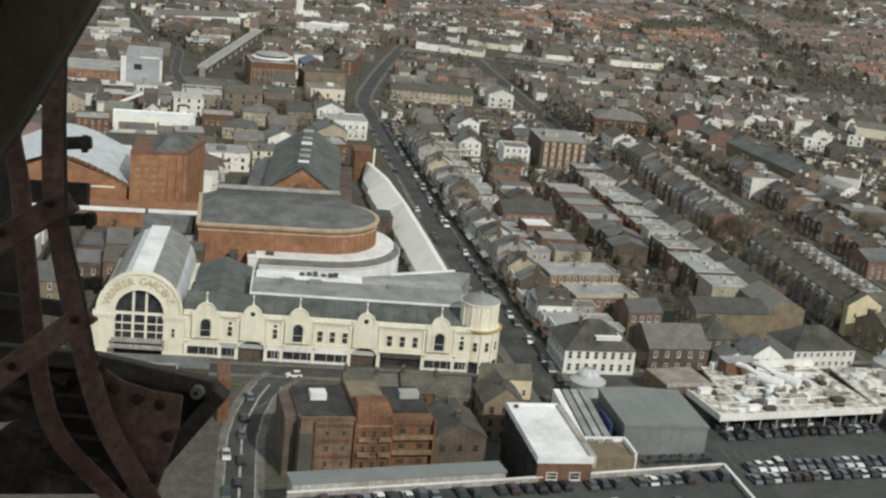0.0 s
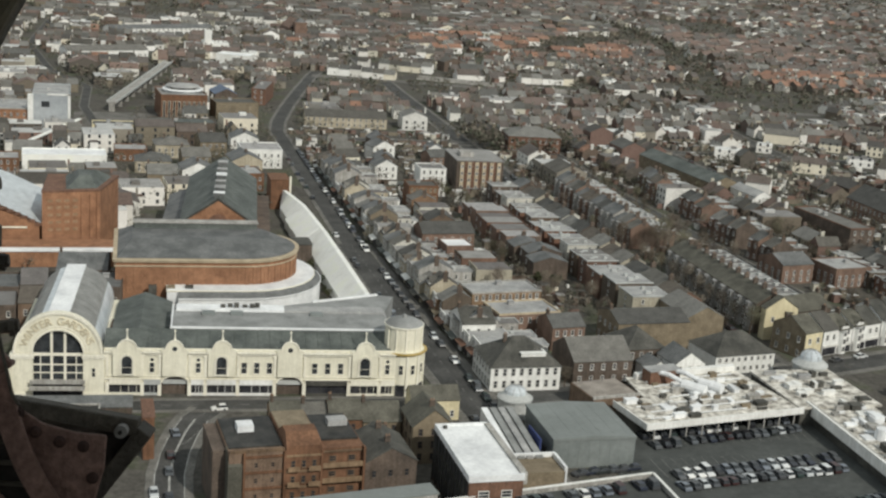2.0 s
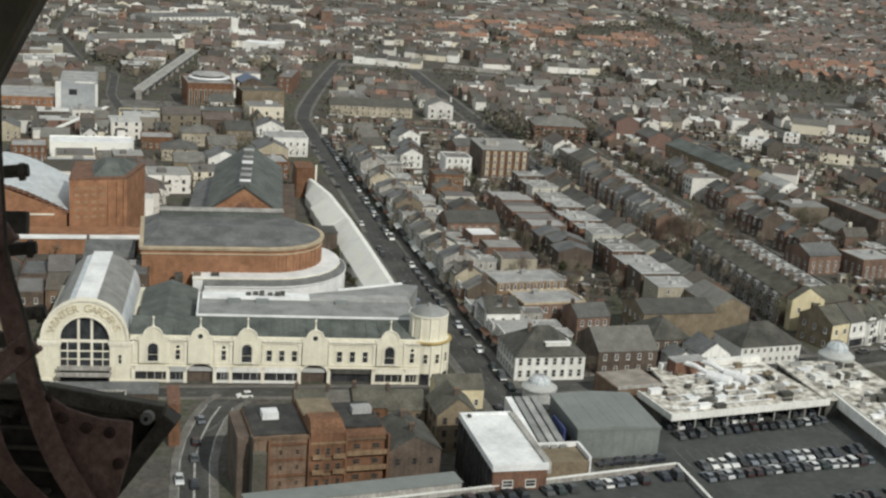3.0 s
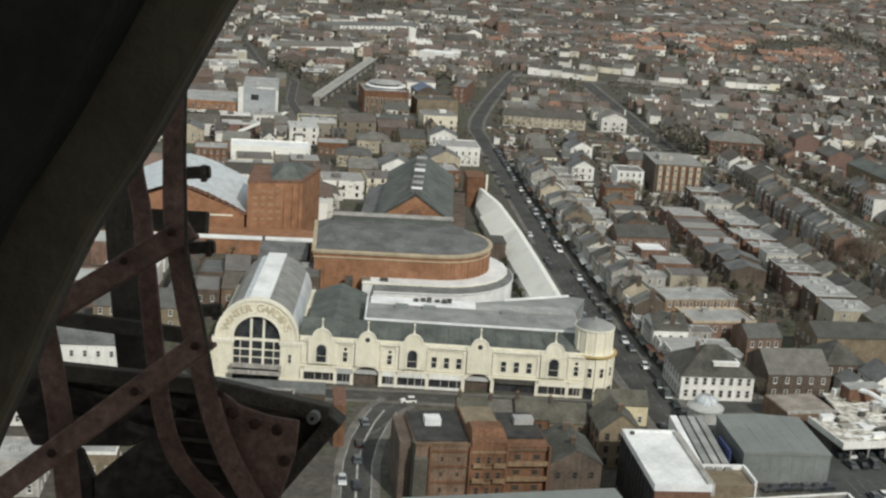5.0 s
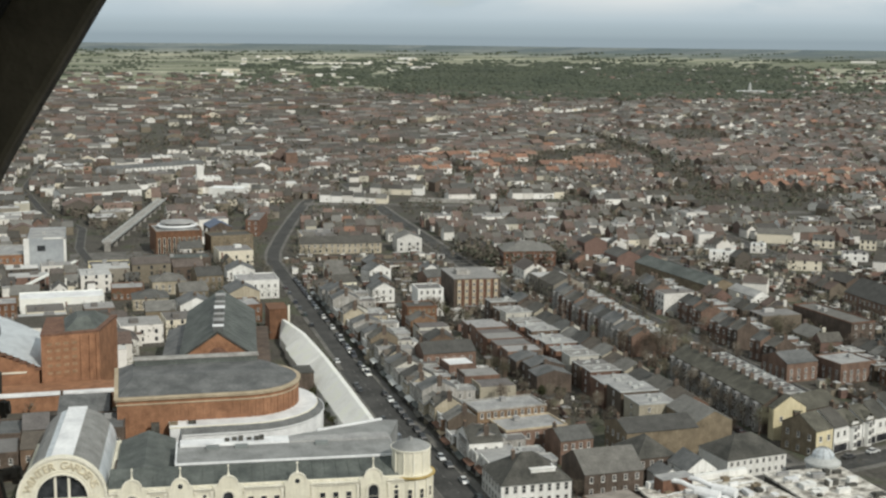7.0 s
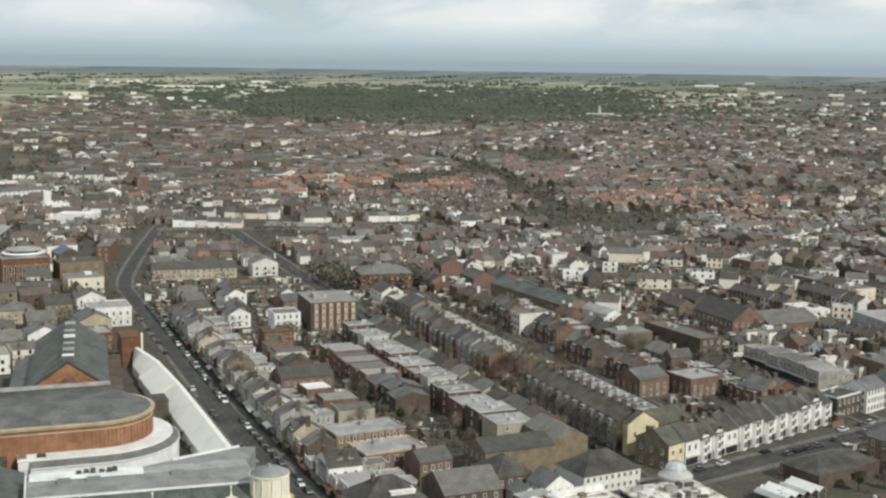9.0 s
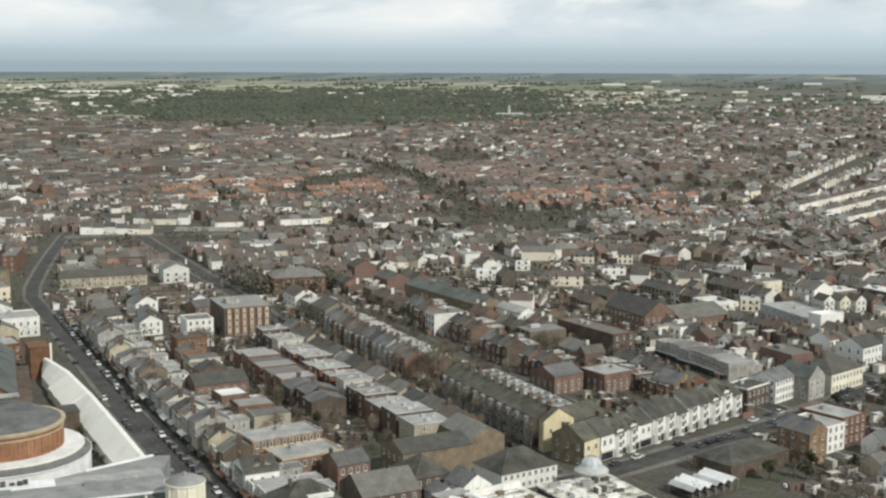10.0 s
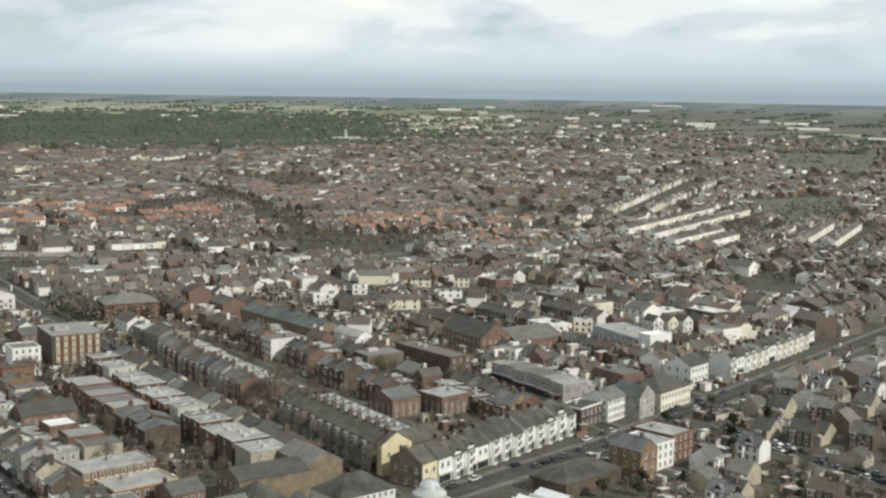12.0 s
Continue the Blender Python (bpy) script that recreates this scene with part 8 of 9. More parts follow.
def woodland():
    s, rnd = Shape(), random.Random(77)
    for k in range(21000):
        b = rnd.uniform(7, 34)
        D = 2300 + 5200 * rnd.random() ** 1.25
        near = 2420 + 18 * abs(b - 20) + 170 * noise.noise((b * 0.8, 1.0, 0.0)) + 110 * noise.noise((b * 3.1, 4.0, 0.0))
        patch = noise.noise((b * 0.7, D / 900, 3.0)) + 0.5 * noise.noise((b * 2.3, D / 320, 8.0))
        flank = min(1.0, max(0.0, (b - 13.0) / 3.5), max(0.0, (32.0 - b) / 3.5))
        keep = (1.15 - max(0.0, (D - 3700) / 2300) + 0.55 * patch) * flank if D > near else 0
        if 7 < b < 16 and 3000 < D < 6200:
            keep = max(keep, 0.22 + 0.6 * patch)
        if rnd.random() > keep:
            continue
        r = far_radius(D)
        tree_clump(s, rnd, r * math.sin(radians(b)), r * math.cos(radians(b)), land_height(r), rnd.uniform(7, 15), rnd.uniform(5, 11) * r / D, 5)
    for k in range(2600):      # thinner belts on the flank
        b = rnd.uniform(31, 57)
        D = 2750 + 140 * noise.noise((b * 0.9, 6.0, 0.0)) + 900 * rnd.random() ** 2.2
        if noise.noise((b * 1.3, D / 500, 11.0)) < -0.08:
            continue
        r = far_radius(D)
        tree_clump(s, rnd, r * math.sin(radians(b)), r * math.cos(radians(b)), land_height(r), rnd.uniform(6, 12), rnd.uniform(4, 8) * r / D, 5)
    single("woodland", s, [M["wood_far"]], "dark green belt of woodland beyond the town", "wood", kind="stuff")
    s = Shape()
    for k in range(520):
        b, r = rnd.uniform(-14, 57), 3050 + 1750 * rnd.random() ** 0.7
        if 14 < b < 29 and r < 3700:
            continue
        x, y = r * math.sin(radians(b)), r * math.cos(radians(b))
        for j in range(rnd.randint(2, 9)):
            px, py = x + j * rnd.uniform(12, 20), y + rnd.uniform(-6, 6)
            tree_clump(s, rnd, px, py, land_height(math.hypot(px, py)), rnd.uniform(6, 12), rnd.uniform(3, 7), 5)
    single("hedgerows", s, [M["wood_far"]], "dark hedgerows and copses between far fields", "hedges", kind="stuff")
    s = Shape()
    works = [(11.2, 5470, 216), (14.2, 6830, 58), (14.7, 4880, 77), (13.9, 5670, 36), (15.3, 5490, 36), (21.3, 5090, 44), (22.5, 5040, 26), (33.7, 7770, 80), (35.5, 9090, 33), (34.6, 4010, 47), (39.1, 5710, 46), (42.1, 8550, 61), (6.4, 4280, 65), (44.7, 5060, 87), (48.7, 5410, 72), (49.2, 4630, 117), (50.8, 3940, 62), (52.0, 3640, 44), (43.2, 12060, 107)]
    works += [(rnd.choice((rnd.uniform(33, 57), rnd.uniform(5, 15))), rnd.uniform(3200, 7000), rnd.choice((14, 20, 32)) * rnd.uniform(0.7, 1.2)) for _ in range(70)]
    for b, D, w in works:
        r = far_radius(D)
        x, y, z0 = r * math.sin(radians(b)), r * math.cos(radians(b)), land_height(r)
        q = Shape().box(-w / 2, w / 2, -8, 8, -6, rnd.uniform(4, 6.5)).gable(-w / 2, w / 2, -8, 8, 5, 1.6, "x", 0.4)
        m = pose(x, y, z0, 0, 0, -b + rnd.uniform(-8, 8))
        s.add([m @ Vector(p) for p in q.v], q.f)
    single("far_sheds", s, [M["wall_far_white"]], "pale industrial sheds near the skyline", "sheds", kind="stuff")
    tw = thing("park_building", 1412, 2535, 0, "slim pale tower on a domed park building", "tower")
    part("hall", Shape().box(-34, 34, -12, 12, 0, 6).box(-14, 14, -14, 14, 6, 9).gable(-34, 34, -12, 12, 6, 4, "x", 0.5), [M["pale_deck"]], tw)
    part("tower", Shape().cyl(0, 0, 4, 9, 22, 8, 3).cyl(0, 0, 3, 22, 28, 8, 0.4), [M["pale_deck"]], tw)


woodland()
single("park_wall", Shape().box(0, 180, -0.4, 0.4, 0, 3.0), [M["concrete"]], "long plain boundary wall beside the cemetery lawn", "wall", m=pose(225, 881, 0, 0, 0, -27))
ch = thing("brick_church", 176, 1110, 4, "dull pinkish brick church with a square tower", "church")
part("nave", Shape().box(-8, 8, 0, 34, 0, 10).gable(-8, 8, 0, 34, 10, 7, "y", 0.3), [M["brick_pink"]], ch)
part("tower", Shape().box(-5, 5, -10, 0, 0, 15).box(-5.4, 5.4, -10.4, 0.4, 15, 16), [M["brick_pink"]], ch)
part("spire", Shape().hip(-4, 4, -9, -1, 16, 4, 0), [M["slate"]], ch)
for fx, fy, fw in ((821, 1140, 36), (862, 1106, 34)):
    building("school_block", "pale orange brick block with a flat roof", fx, fx + fw, fy, fy + 16, 11, "brick_pink", "flat", "felt", turn=-20, floors=3, faces="f", chim=0)
single("white_tower", Shape().box(86, 91, 985, 992, 0, 17).box(85, 104, 984, 1004, 0, 8), [M["white"]], "white tower over a white chapel hall", "tower")
vd = thing("viaduct", 0, 0, 0, "raised concrete road on piers", "viaduct")
va, vb = Vector((13.5, 703)), Vector((54, 886))
for k in range(10):
    p = va + (vb - va) * (k / 10)
    part("span", Shape().box(-2.6, 2.6, 0, 18.9, 4.4, 5.0, 0).box(-2.9, -2.5, 0, 18.9, 5.0, 5.9, 1).box(2.5, 2.9, 0, 18.9, 5.0, 5.9, 1), [M["concrete"], M["pale_deck"]], vd, m=pose(p.x, p.y, 0, 0, 0, -12))
    part("pier", Shape().box(-1.6, 1.6, -0.5, 0.5, 0, 4.4), [M["concrete"]], vd, m=pose(p.x, p.y, 0, 0, 0, -12))

# ---- trees and cars ----


def make_tree(label, kind_, h, r, seed, mat, group=""):
    rnd = random.Random(seed)
    t = thing("tree", 0, 0, 0, label, "tree", group)
    s = Shape()
    for (z0, r0), (z1, r1) in zip([(0, 0.28), (0.25, 0.2), (0.5, 0.15)], [(0.25, 0.2), (0.5, 0.15), (0.85, 0.05)]):
        s.cyl(0, 0, r0, z0 * h, z1 * h, 7, r1)
    for k in range(11):
        a, z = rnd.uniform(0, 6.283), rnd.uniform(0.28, 0.7) * h
        q = rnd.uniform(0.5, 0.9) * r
        s.tube([(0, 0, z), (q * 0.5 * math.cos(a), q * 0.5 * math.sin(a), z + 0.12 * h), (q * math.cos(a), q * math.sin(a), z + rnd.uniform(0.16, 0.28) * h)], 0.06, 4)
    part("trunk", s, [M["bark"]], t)
    s = Shape()
    lobes = [(rnd.uniform(-0.5, 0.5) * r, rnd.uniform(-0.5, 0.5) * r, rnd.uniform(0.45, 0.85) * h, rnd.uniform(0.4, 0.65) * r) for _ in range(7)]
    for k in range(950 if kind_ == "bare" else 620):
        x, y, z, q = rnd.choice(lobes)
        d = Vector((rnd.gauss(0, 1), rnd.gauss(0, 1), rnd.gauss(0, 1))).normalized() * q * rnd.uniform(0.55, 1.05)
        c = Vector((x, y, z)) + d
        e = rnd.uniform(0.14, 0.34) * (1.25 if kind_ == "bare" else 1.2)
        u = Vector((rnd.gauss(0, 1), rnd.gauss(0, 1), rnd.gauss(0, 1))).normalized()
        v = u.orthogonal().normalized() * (0.16 if kind_ == "bare" else 0.8)
        s.add([c - u * e, c + v * e, c + u * e, c - v * e], [(0, 1, 2, 3)])
    part("crown", s, [M[mat]], t)
    return t


bare = [make_tree("bare brown street tree with fine twigs", "bare", 8.5, 3.2, 1, "twig", "street trees"), make_tree("tall bare tree with a ragged crown", "bare", 10.5, 3.8, 2, "twig", "street trees")]
green = [make_tree("dark evergreen garden tree", "leaf", 7.0, 2.6, 3, "leaf", "garden trees"), make_tree("dense dark green shrub tree", "leaf", 5.0, 2.4, 4, "leaf", "garden trees")]
green[0]["label"] = "dark evergreen tree in a garden"
rnd = random.Random(9)
tspots = [(206, 402, 1.25), (197, 404, 1.3), (208, 410, 1.3), (199, 413, 1.2), (193, 409, 1.1), (202, 418, 1.35), (196, 419, 1.2), (207, 420, 1.2)]
tspots += [(189.6, y, rnd.uniform(0.5, 0.8)) for y in range(436, 600, 17)] + [(179.6, y, rnd.uniform(0.45, 0.7)) for y in range(400, 560, 23)]
tspots += [(rnd.uniform(214, 230), y, rnd.uniform(0.6, 1.0)) for y in range(400, 560, 11)] + [(rnd.uniform(136, 152), y, rnd.uniform(0.4, 0.8)) for y in range(335, 386, 8)] + [(rnd.uniform(258, 272), y, rnd.uniform(0.5, 0.9)) for y in range(400, 520, 14)]
tspots += [(-32, 258, 0.9), (8.5, 270, 0.6), (118.2, 289.5, 0.7), (136, 500, 1.0), (141, 504, 1.1), (138, 512, 0.9)]
more = [(x_, y_, rnd.uniform(0.65, 1.05)) for y_ in range(326, 432, 9) for x_ in (181.2, 190.2)]
for k in range(400):      # gardens and back yards with room for a tree
    x0_, x1_, y0_, y1_ = rnd.choice(((104, 152, 330, 500), (212, 238, 325, 560), (240, 420, 232, 352), (256, 280, 360, 540)))
    x_, y_ = rnd.uniform(x0_, x1_), rnd.uniform(y0_, y1_)
    if FREE[cell(x_, y_)] and len(more) < 145:
        more.append((x_, y_, rnd.uniform(0.45, 0.95)))
tspots += more
for i, (x, y, k) in enumerate(tspots):
    src = bare[i % 2]
    m = pose(x, y, 0, 0, 0, rnd.uniform(0, 360)) @ Matrix.Scale(k, 4)
    if i < 2:
        src.matrix_basis = m
    else:
        q = copy_thing(bare[i % 2], m)
        q.matrix_basis = m
gspots = [(x + rnd.uniform(-4, 4), y + rnd.uniform(-4, 4), rnd.uniform(0.6, 1.1)) for x, y in ((236, 270), (244, 270), (252, 272), (262, 268), (300, 290), (306, 284), (310, 300), (316, 330), (338, 330), (300, 262), (290, 246), (328, 310), (345, 305), (352, 262), (366, 300), (380, 330), (396, 346), (270, 262), (145, 500), (240, 398), (118, 436), (140, 380), (146, 372), (131, 366))]
gspots += [(70.4, 366, 0.45), (70.2, 372, 0.5), (70.6, 380, 0.5), (70.3, 387, 0.55), (69.8, 395, 0.6)]
for i, (x, y, k) in enumerate(gspots):
    m = pose(x, y, 0, 0, 0, rnd.uniform(0, 360)) @ Matrix.Scale(k, 4)
    if i < 2:
        green[i].matrix_basis = m
    else:
        q = copy_thing(green[i % 2], m)
        q.matrix_basis = m


def make_car(label, L, W, H, tail, group):
    """A parked car: body shell, glazed cabin, four wheels. Points along +y."""
    c = thing("car", 0, 0, 0, label, "car", group)
    s = Shape()
    prof = [(-L / 2, 0.35), (-L / 2 + 0.05, 0.75), (-L / 2 + 0.3, 0.86), (L / 2 - 1.15, 0.88), (L / 2 - 0.15, 0.72), (L / 2, 0.5), (L / 2, 0.3), (-L / 2, 0.25)]
    k = len(prof)
    s.add([(-W / 2, y, z) for y, z in prof] + [(W / 2, y, z) for y, z in prof], [tuple(range(k)), tuple(range(2 * k - 1, k - 1, -1))] + [(i, k + i, k + (i + 1) % k, (i + 1) % k) for i in range(k)])
    a, b, d, e = -L / 2 + tail, -L / 2 + tail + 0.45, L / 2 - 1.9, L / 2 - 1.15
    w2 = W / 2 - 0.06
    s.box(-w2 + 0.14, w2 - 0.14, b - 0.02, d + 0.02, H - 0.06, H)
    part("body", s, [M["car_paint"]], c)
    s = Shape().add([(-w2, a, 0.86), (w2, a, 0.86), (w2, e, 0.88), (-w2, e, 0.88), (-w2 + 0.16, b, H - 0.05), (w2 - 0.16, b, H - 0.05), (w2 - 0.16, d, H - 0.05), (-w2 + 0.16, d, H - 0.05)], [(4, 5, 6, 7), (0, 1, 5, 4), (1, 2, 6, 5), (2, 3, 7, 6), (3, 0, 4, 7)])
    part("cabin", s, [M["glass"]], c)
    n = 8
    ring = [(0.31 * math.cos(6.283 * i / n), 0.31 * math.sin(6.283 * i / n)) for i in range(n)]
    wheel = Shape().add([(-0.1, y, z) for y, z in ring] + [(0.1, y, z) for y, z in ring], [tuple(range(n)), tuple(range(2 * n - 1, n - 1, -1))] + [(i, n + i, n + (i + 1) % n, (i + 1) % n) for i in range(n)]).mesh("wheel", [M["tyre"]])
    for x in (-W / 2 + 0.06, W / 2 - 0.06):
        for y0 in (-L / 2 + 0.8, L / 2 - 0.85):
            part("wheel", wheel, [], c, m=pose(x, y0, 0.31))
    return c


cars = [make_car("parked saloon car with dark windows", 4.3, 1.7, 1.42, 0.55, "parked cars"), make_car("parked hatchback car with dark windows", 3.8, 1.65, 1.45, 0.05, "parked cars"), make_car("parked van with a high roof", 4.6, 1.8, 1.95, 0.05, "parked cars")]
slots_ = []
for off in (-1.6, 3.6):      # under the market's edge
    for i in range(17):
        d = 1.5 + i * 2.5
        slots_.append((124.4 + d * math.cos(radians(8.4)) - off * 0.14, 252.2 + d * math.sin(radians(8.4)) + off, 8.4, 0.94, 0.06))
for rowk, (sx, sy, n_) in enumerate(((123.0, 229.2, 18), (124.5, 234.4, 18), (148, 216.5, 8))):
    for i in range(n_):
        d = i * 2.45
        slots_.append((sx + d * math.cos(radians(7)), sy + d * math.sin(radians(7)), 7 + 180 * (rowk % 2), 0.92, 0.06))
for i in range(33):      # on the roof, along the parapet
    d = i * 2.6
    slots_.append((26 + d, 204.6 + d * 0.146, 8, 0.85, 7.0))
for i in range(14):
    slots_.append((62 + i * 2.6, 199.5 + i * 0.38, 188, 0.7, 7.0))
for i in range(6):
    slots_.append((103 + i * 2.5, 237.6 + i * 0.3, 100, 0.9, 0.0))
rnd = random.Random(14)
lots = [(x, y, a, z) for x, y, a, p, z in slots_ if rnd.random() < p]
for y in np.arange(230, 600, 6.6):
    for off in (-3.6, 3.6):
        if rnd.random() < (0.25 if off < 0 else 0.85):
            x = np.interp(y, [p[1] for p in HIGH_STREET], [p[0] for p in HIGH_STREET])
            lots.append((x + off, y, 0 if off < 0 else 180, 0.035))
for y in np.arange(312, 560, 6.2):
    for off in (-2.9, 2.9):
        if rnd.random() < 0.68:
            x = np.interp(y, [p[1] for p in GUEST_STREET], [p[0] for p in GUEST_STREET])
            lots.append((x + off, y, 0 if off < 0 else 180, 0.035))
for t in np.arange(0.03, 0.97, 0.028):
    if rnd.random() < 0.6:
        lots.append((200 + 171 * t, 298 + 50 * t + rnd.choice((-2.9, 2.9)), -73, 0.04))
for y in np.arange(346, 600, 6.5):
    if rnd.random() < 0.6:
        lots.append((np.interp(y, [326, 420, 520, 640], [289, 294, 297, 296]) + rnd.choice((-2.8, 2.8)), y, 0, 0.035))
for y in np.arange(240, 312, 5.8):
    for off in (-2.7, 2.7):
        if rnd.random() < 0.8:
            lots.append((321 + off, y, 0 if off < 0 else 180, 0.04))
lots += [(x, y, a, 0.04) for x, y, a in ((16.6, 248, 0), (17.4, 256, 0), (13.2, 238, 180), (16.0, 236, 0), (19.0, 268, 10), (-2, 285.6, 95), (30, 281.0, 95), (14.8, 226, 0), (12.6, 222, 180))]
seen_car = set()
for i, (x, y, a, z) in enumerate(lots):
    k = 2 if rnd.random() < 0.07 else rnd.randint(0, 1)
    m = pose(x + rnd.uniform(-0.15, 0.15), y + rnd.uniform(-0.25, 0.25), z, 0, 0, a + rnd.uniform(-2, 2))
    if k in seen_car:
        copy_thing(cars[k], m)
    else:
        seen_car.add(k)
        cars[k].matrix_basis = m

# ---- the tower round the camera: painted lattice, brackets and the platforms over and behind it ----
BAY = eye_pose(-7.99, -15.49, 4.16)      # the bay of ironwork, square to this line of sight


def bevelled(me, w=0.004):
    bm = bmesh.new()
    bm.from_mesh(me)
    bmesh.ops.bevel(bm, geom=bm.edges[:], offset=w, segments=1, affect="EDGES", clamp_overlap=True)
    bm.to_mesh(me)
    bm.free()
    return me


def bar(points, ahead, width, thick=0.02, flange=0.0, side=1):
    """A flat bar along points (right, up) at a depth ahead of the eye; with a flange it is an angle iron."""
    s = Shape()
    pts = [Vector(p) for p in points]
    l, r = strip(pts, width / 2)
    n = len(pts)
    ring = []
    for a, b in zip(l, r):
        ring += [(a.x, a.y, -ahead), (b.x, b.y, -ahead), (b.x, b.y, -ahead - thick), (a.x, a.y, -ahead - thick)]
    s.add(ring, [(i * 4 + j, i * 4 + (j + 1) % 4, (i + 1) * 4 + (j + 1) % 4, (i + 1) * 4 + j) for i in range(n - 1) for j in range(4)] + [(3, 2, 1, 0), tuple(range(4 * n - 4, 4 * n))])
    if flange:
        e = r if side > 0 else l
        o = [p + (q - p).normalized() * thick for p, q in zip(e, (l if side > 0 else r))]
        ring = []
        for a, b in zip(o, e):
            ring += [(a.x, a.y, -ahead - thick), (b.x, b.y, -ahead - thick), (b.x, b.y, -ahead - flange), (a.x, a.y, -ahead - flange)]
        s.add(ring, [(i * 4 + j, i * 4 + (j + 1) % 4, (i + 1) * 4 + (j + 1) % 4, (i + 1) * 4 + j) for i in range(n - 1) for j in range(4)] + [(3, 2, 1, 0), tuple(range(4 * n - 4, 4 * n))])
    return s


def smooth(points, n=5):
    """More points along a bend, by a Catmull-Rom curve."""
    p = [Vector(q) for q in points]
    p = [p[0] * 2 - p[1]] + p + [p[-1] * 2 - p[-2]]
    out = []
    for i in range(1, len(p) - 2):
        for k in range(n):
            t = k / n
            out.append(0.5 * (2 * p[i] + (p[i + 1] - p[i - 1]) * t + (2 * p[i - 1] - 5 * p[i] + 4 * p[i + 1] - p[i + 2]) * t * t + (3 * p[i] - p[i - 1] - 3 * p[i + 1] + p[i + 2]) * t ** 3))
    return out + [p[-2]]


def panel(poly, ahead, thick):
    s, k = Shape(), len(poly)
    return s.add([(x, y, -ahead) for x, y in poly] + [(x, y, -ahead - thick) for x, y in poly], [tuple(range(k - 1, -1, -1)), tuple(range(k, 2 * k))] + [(i, (i + 1) % k, k + (i + 1) % k, k + i) for i in range(k)])


def ironwork():
    b = new("tower_ironwork")
    b.matrix_basis = BAY
    tagged(b, "riveted red-brown lattice ironwork of an old tower", "ironwork")

    def iron(name, shape, mat="steel", label="", bev=0.004, parent=None):
        ob = part(name, shape, [M[mat]], parent or b, label)
        if bev:
            bevelled(ob.data, bev)
        return ob

    post_a = smooth([(-0.806, 3.05), (-0.806, 1.6), (-0.806, 0.56), (-0.806, 0.289), (-0.801, 0.085), (-0.769, -0.119), (-0.733, -0.282), (-0.688, -0.458), (-0.633, -0.594), (-0.52, -0.78), (-0.40, -0.98), (-0.36, -1.3)])
    iron("lattice_post", bar(post_a, 3.6, 0.062, 0.016, 0.07, 1))
    post_b = smooth([(-1.06, 3.05), (-1.03, 1.6), (-0.972, 0.42), (-0.933, 0.131), (-0.919, -0.01), (-0.893, -0.265), (-0.865, -0.477), (-0.808, -0.619), (-0.66, -0.78), (-0.52, -0.96), (-0.46, -1.3)])
    iron("lattice_post", bar(post_b, 3.75, 0.056, 0.016, 0.07, 1))
    iron("rear_post", bar([(-1.20, 2.9), (-1.14, 0.5), (-1.111, 0.02), (-1.088, -0.218), (-1.064, -0.44)], 4.2, 0.095, 0.06), "steel_dark", "dark brown rear post")
    iron("lattice_post", bar([(-1.19, -0.12), (-1.154, -0.282), (-1.122, -0.458), (-1.085, -0.78), (-1.06, -1.3)], 3.6, 0.07, 0.016, 0.07, 1))
    iron("diagonal", bar([(-1.15, -0.17), (-0.745, 0.077)], 3.55, 0.068, 0.016, 0.05, 1))
    iron("diagonal", bar([(-1.26, -0.656), (-0.685, -0.226)], 3.5, 0.064, 0.016, 0.05, 1))
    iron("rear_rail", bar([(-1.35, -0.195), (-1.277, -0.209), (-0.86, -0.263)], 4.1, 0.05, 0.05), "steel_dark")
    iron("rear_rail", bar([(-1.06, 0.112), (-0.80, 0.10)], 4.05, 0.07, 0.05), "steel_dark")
    # curved gusset plate with rivet holes
    g = iron("gusset_plate", panel([(-0.742, -0.27), (-0.69, -0.372), (-0.62, -0.425), (-0.535, -0.455), (-0.45, -0.468), (-0.46, -0.56), (-0.50, -0.68), (-0.54, -0.80), (-0.60, -0.70), (-0.66, -0.56), (-0.70, -0.44)][::-1], 3.63, 0.014), "steel", "curved riveted gusset plate")
    for x, y in ((-0.678, -0.392), (-0.636, -0.447), (-0.573, -0.477), (-0.511, -0.493), (-0.49, -0.58), (-0.53, -0.70)):
        s = Shape().add([(x + 0.017 * math.cos(a), y + 0.017 * math.sin(a), -3.615) for a in [6.283 * i / 10 for i in range(10)]] + [(x + 0.009 * math.cos(a), y + 0.009 * math.sin(a), -3.602) for a in [6.283 * i / 10 for i in range(10)]], [tuple(range(10, 20))] + [(i, (i + 1) % 10, 10 + (i + 1) % 10, 10 + i) for i in range(10)])
        part("rivet", s, [M["rust"]], g)
    for x, y, d in ((-0.80, 0.06, 3.53), (-0.93, -0.02, 3.53), (-1.13, -0.16, 3.53), (-0.72, -0.25, 3.48), (-0.885, -0.375, 3.48), (-1.11, -0.545, 3.48)):
        s = Shape()
        for r0, z0, r1, z1 in ((0.012, 0.02, 0.011, 0.008), (0.011, 0.008, 0.006, 0.0)):
            k = len(s.v)
            s.add([(x + r0 * math.cos(6.283 * i / 10), y + r0 * math.sin(6.283 * i / 10), -d - z0) for i in range(10)] + [(x + r1 * math.cos(6.283 * i / 10), y + r1 * math.sin(6.283 * i / 10), -d - z1) for i in range(10)], [(i, (i + 1) % 10, 10 + (i + 1) % 10, 10 + i) for i in range(10)] + [tuple(range(10, 20))])
        part("rivet", s, [M["rust"]], b)
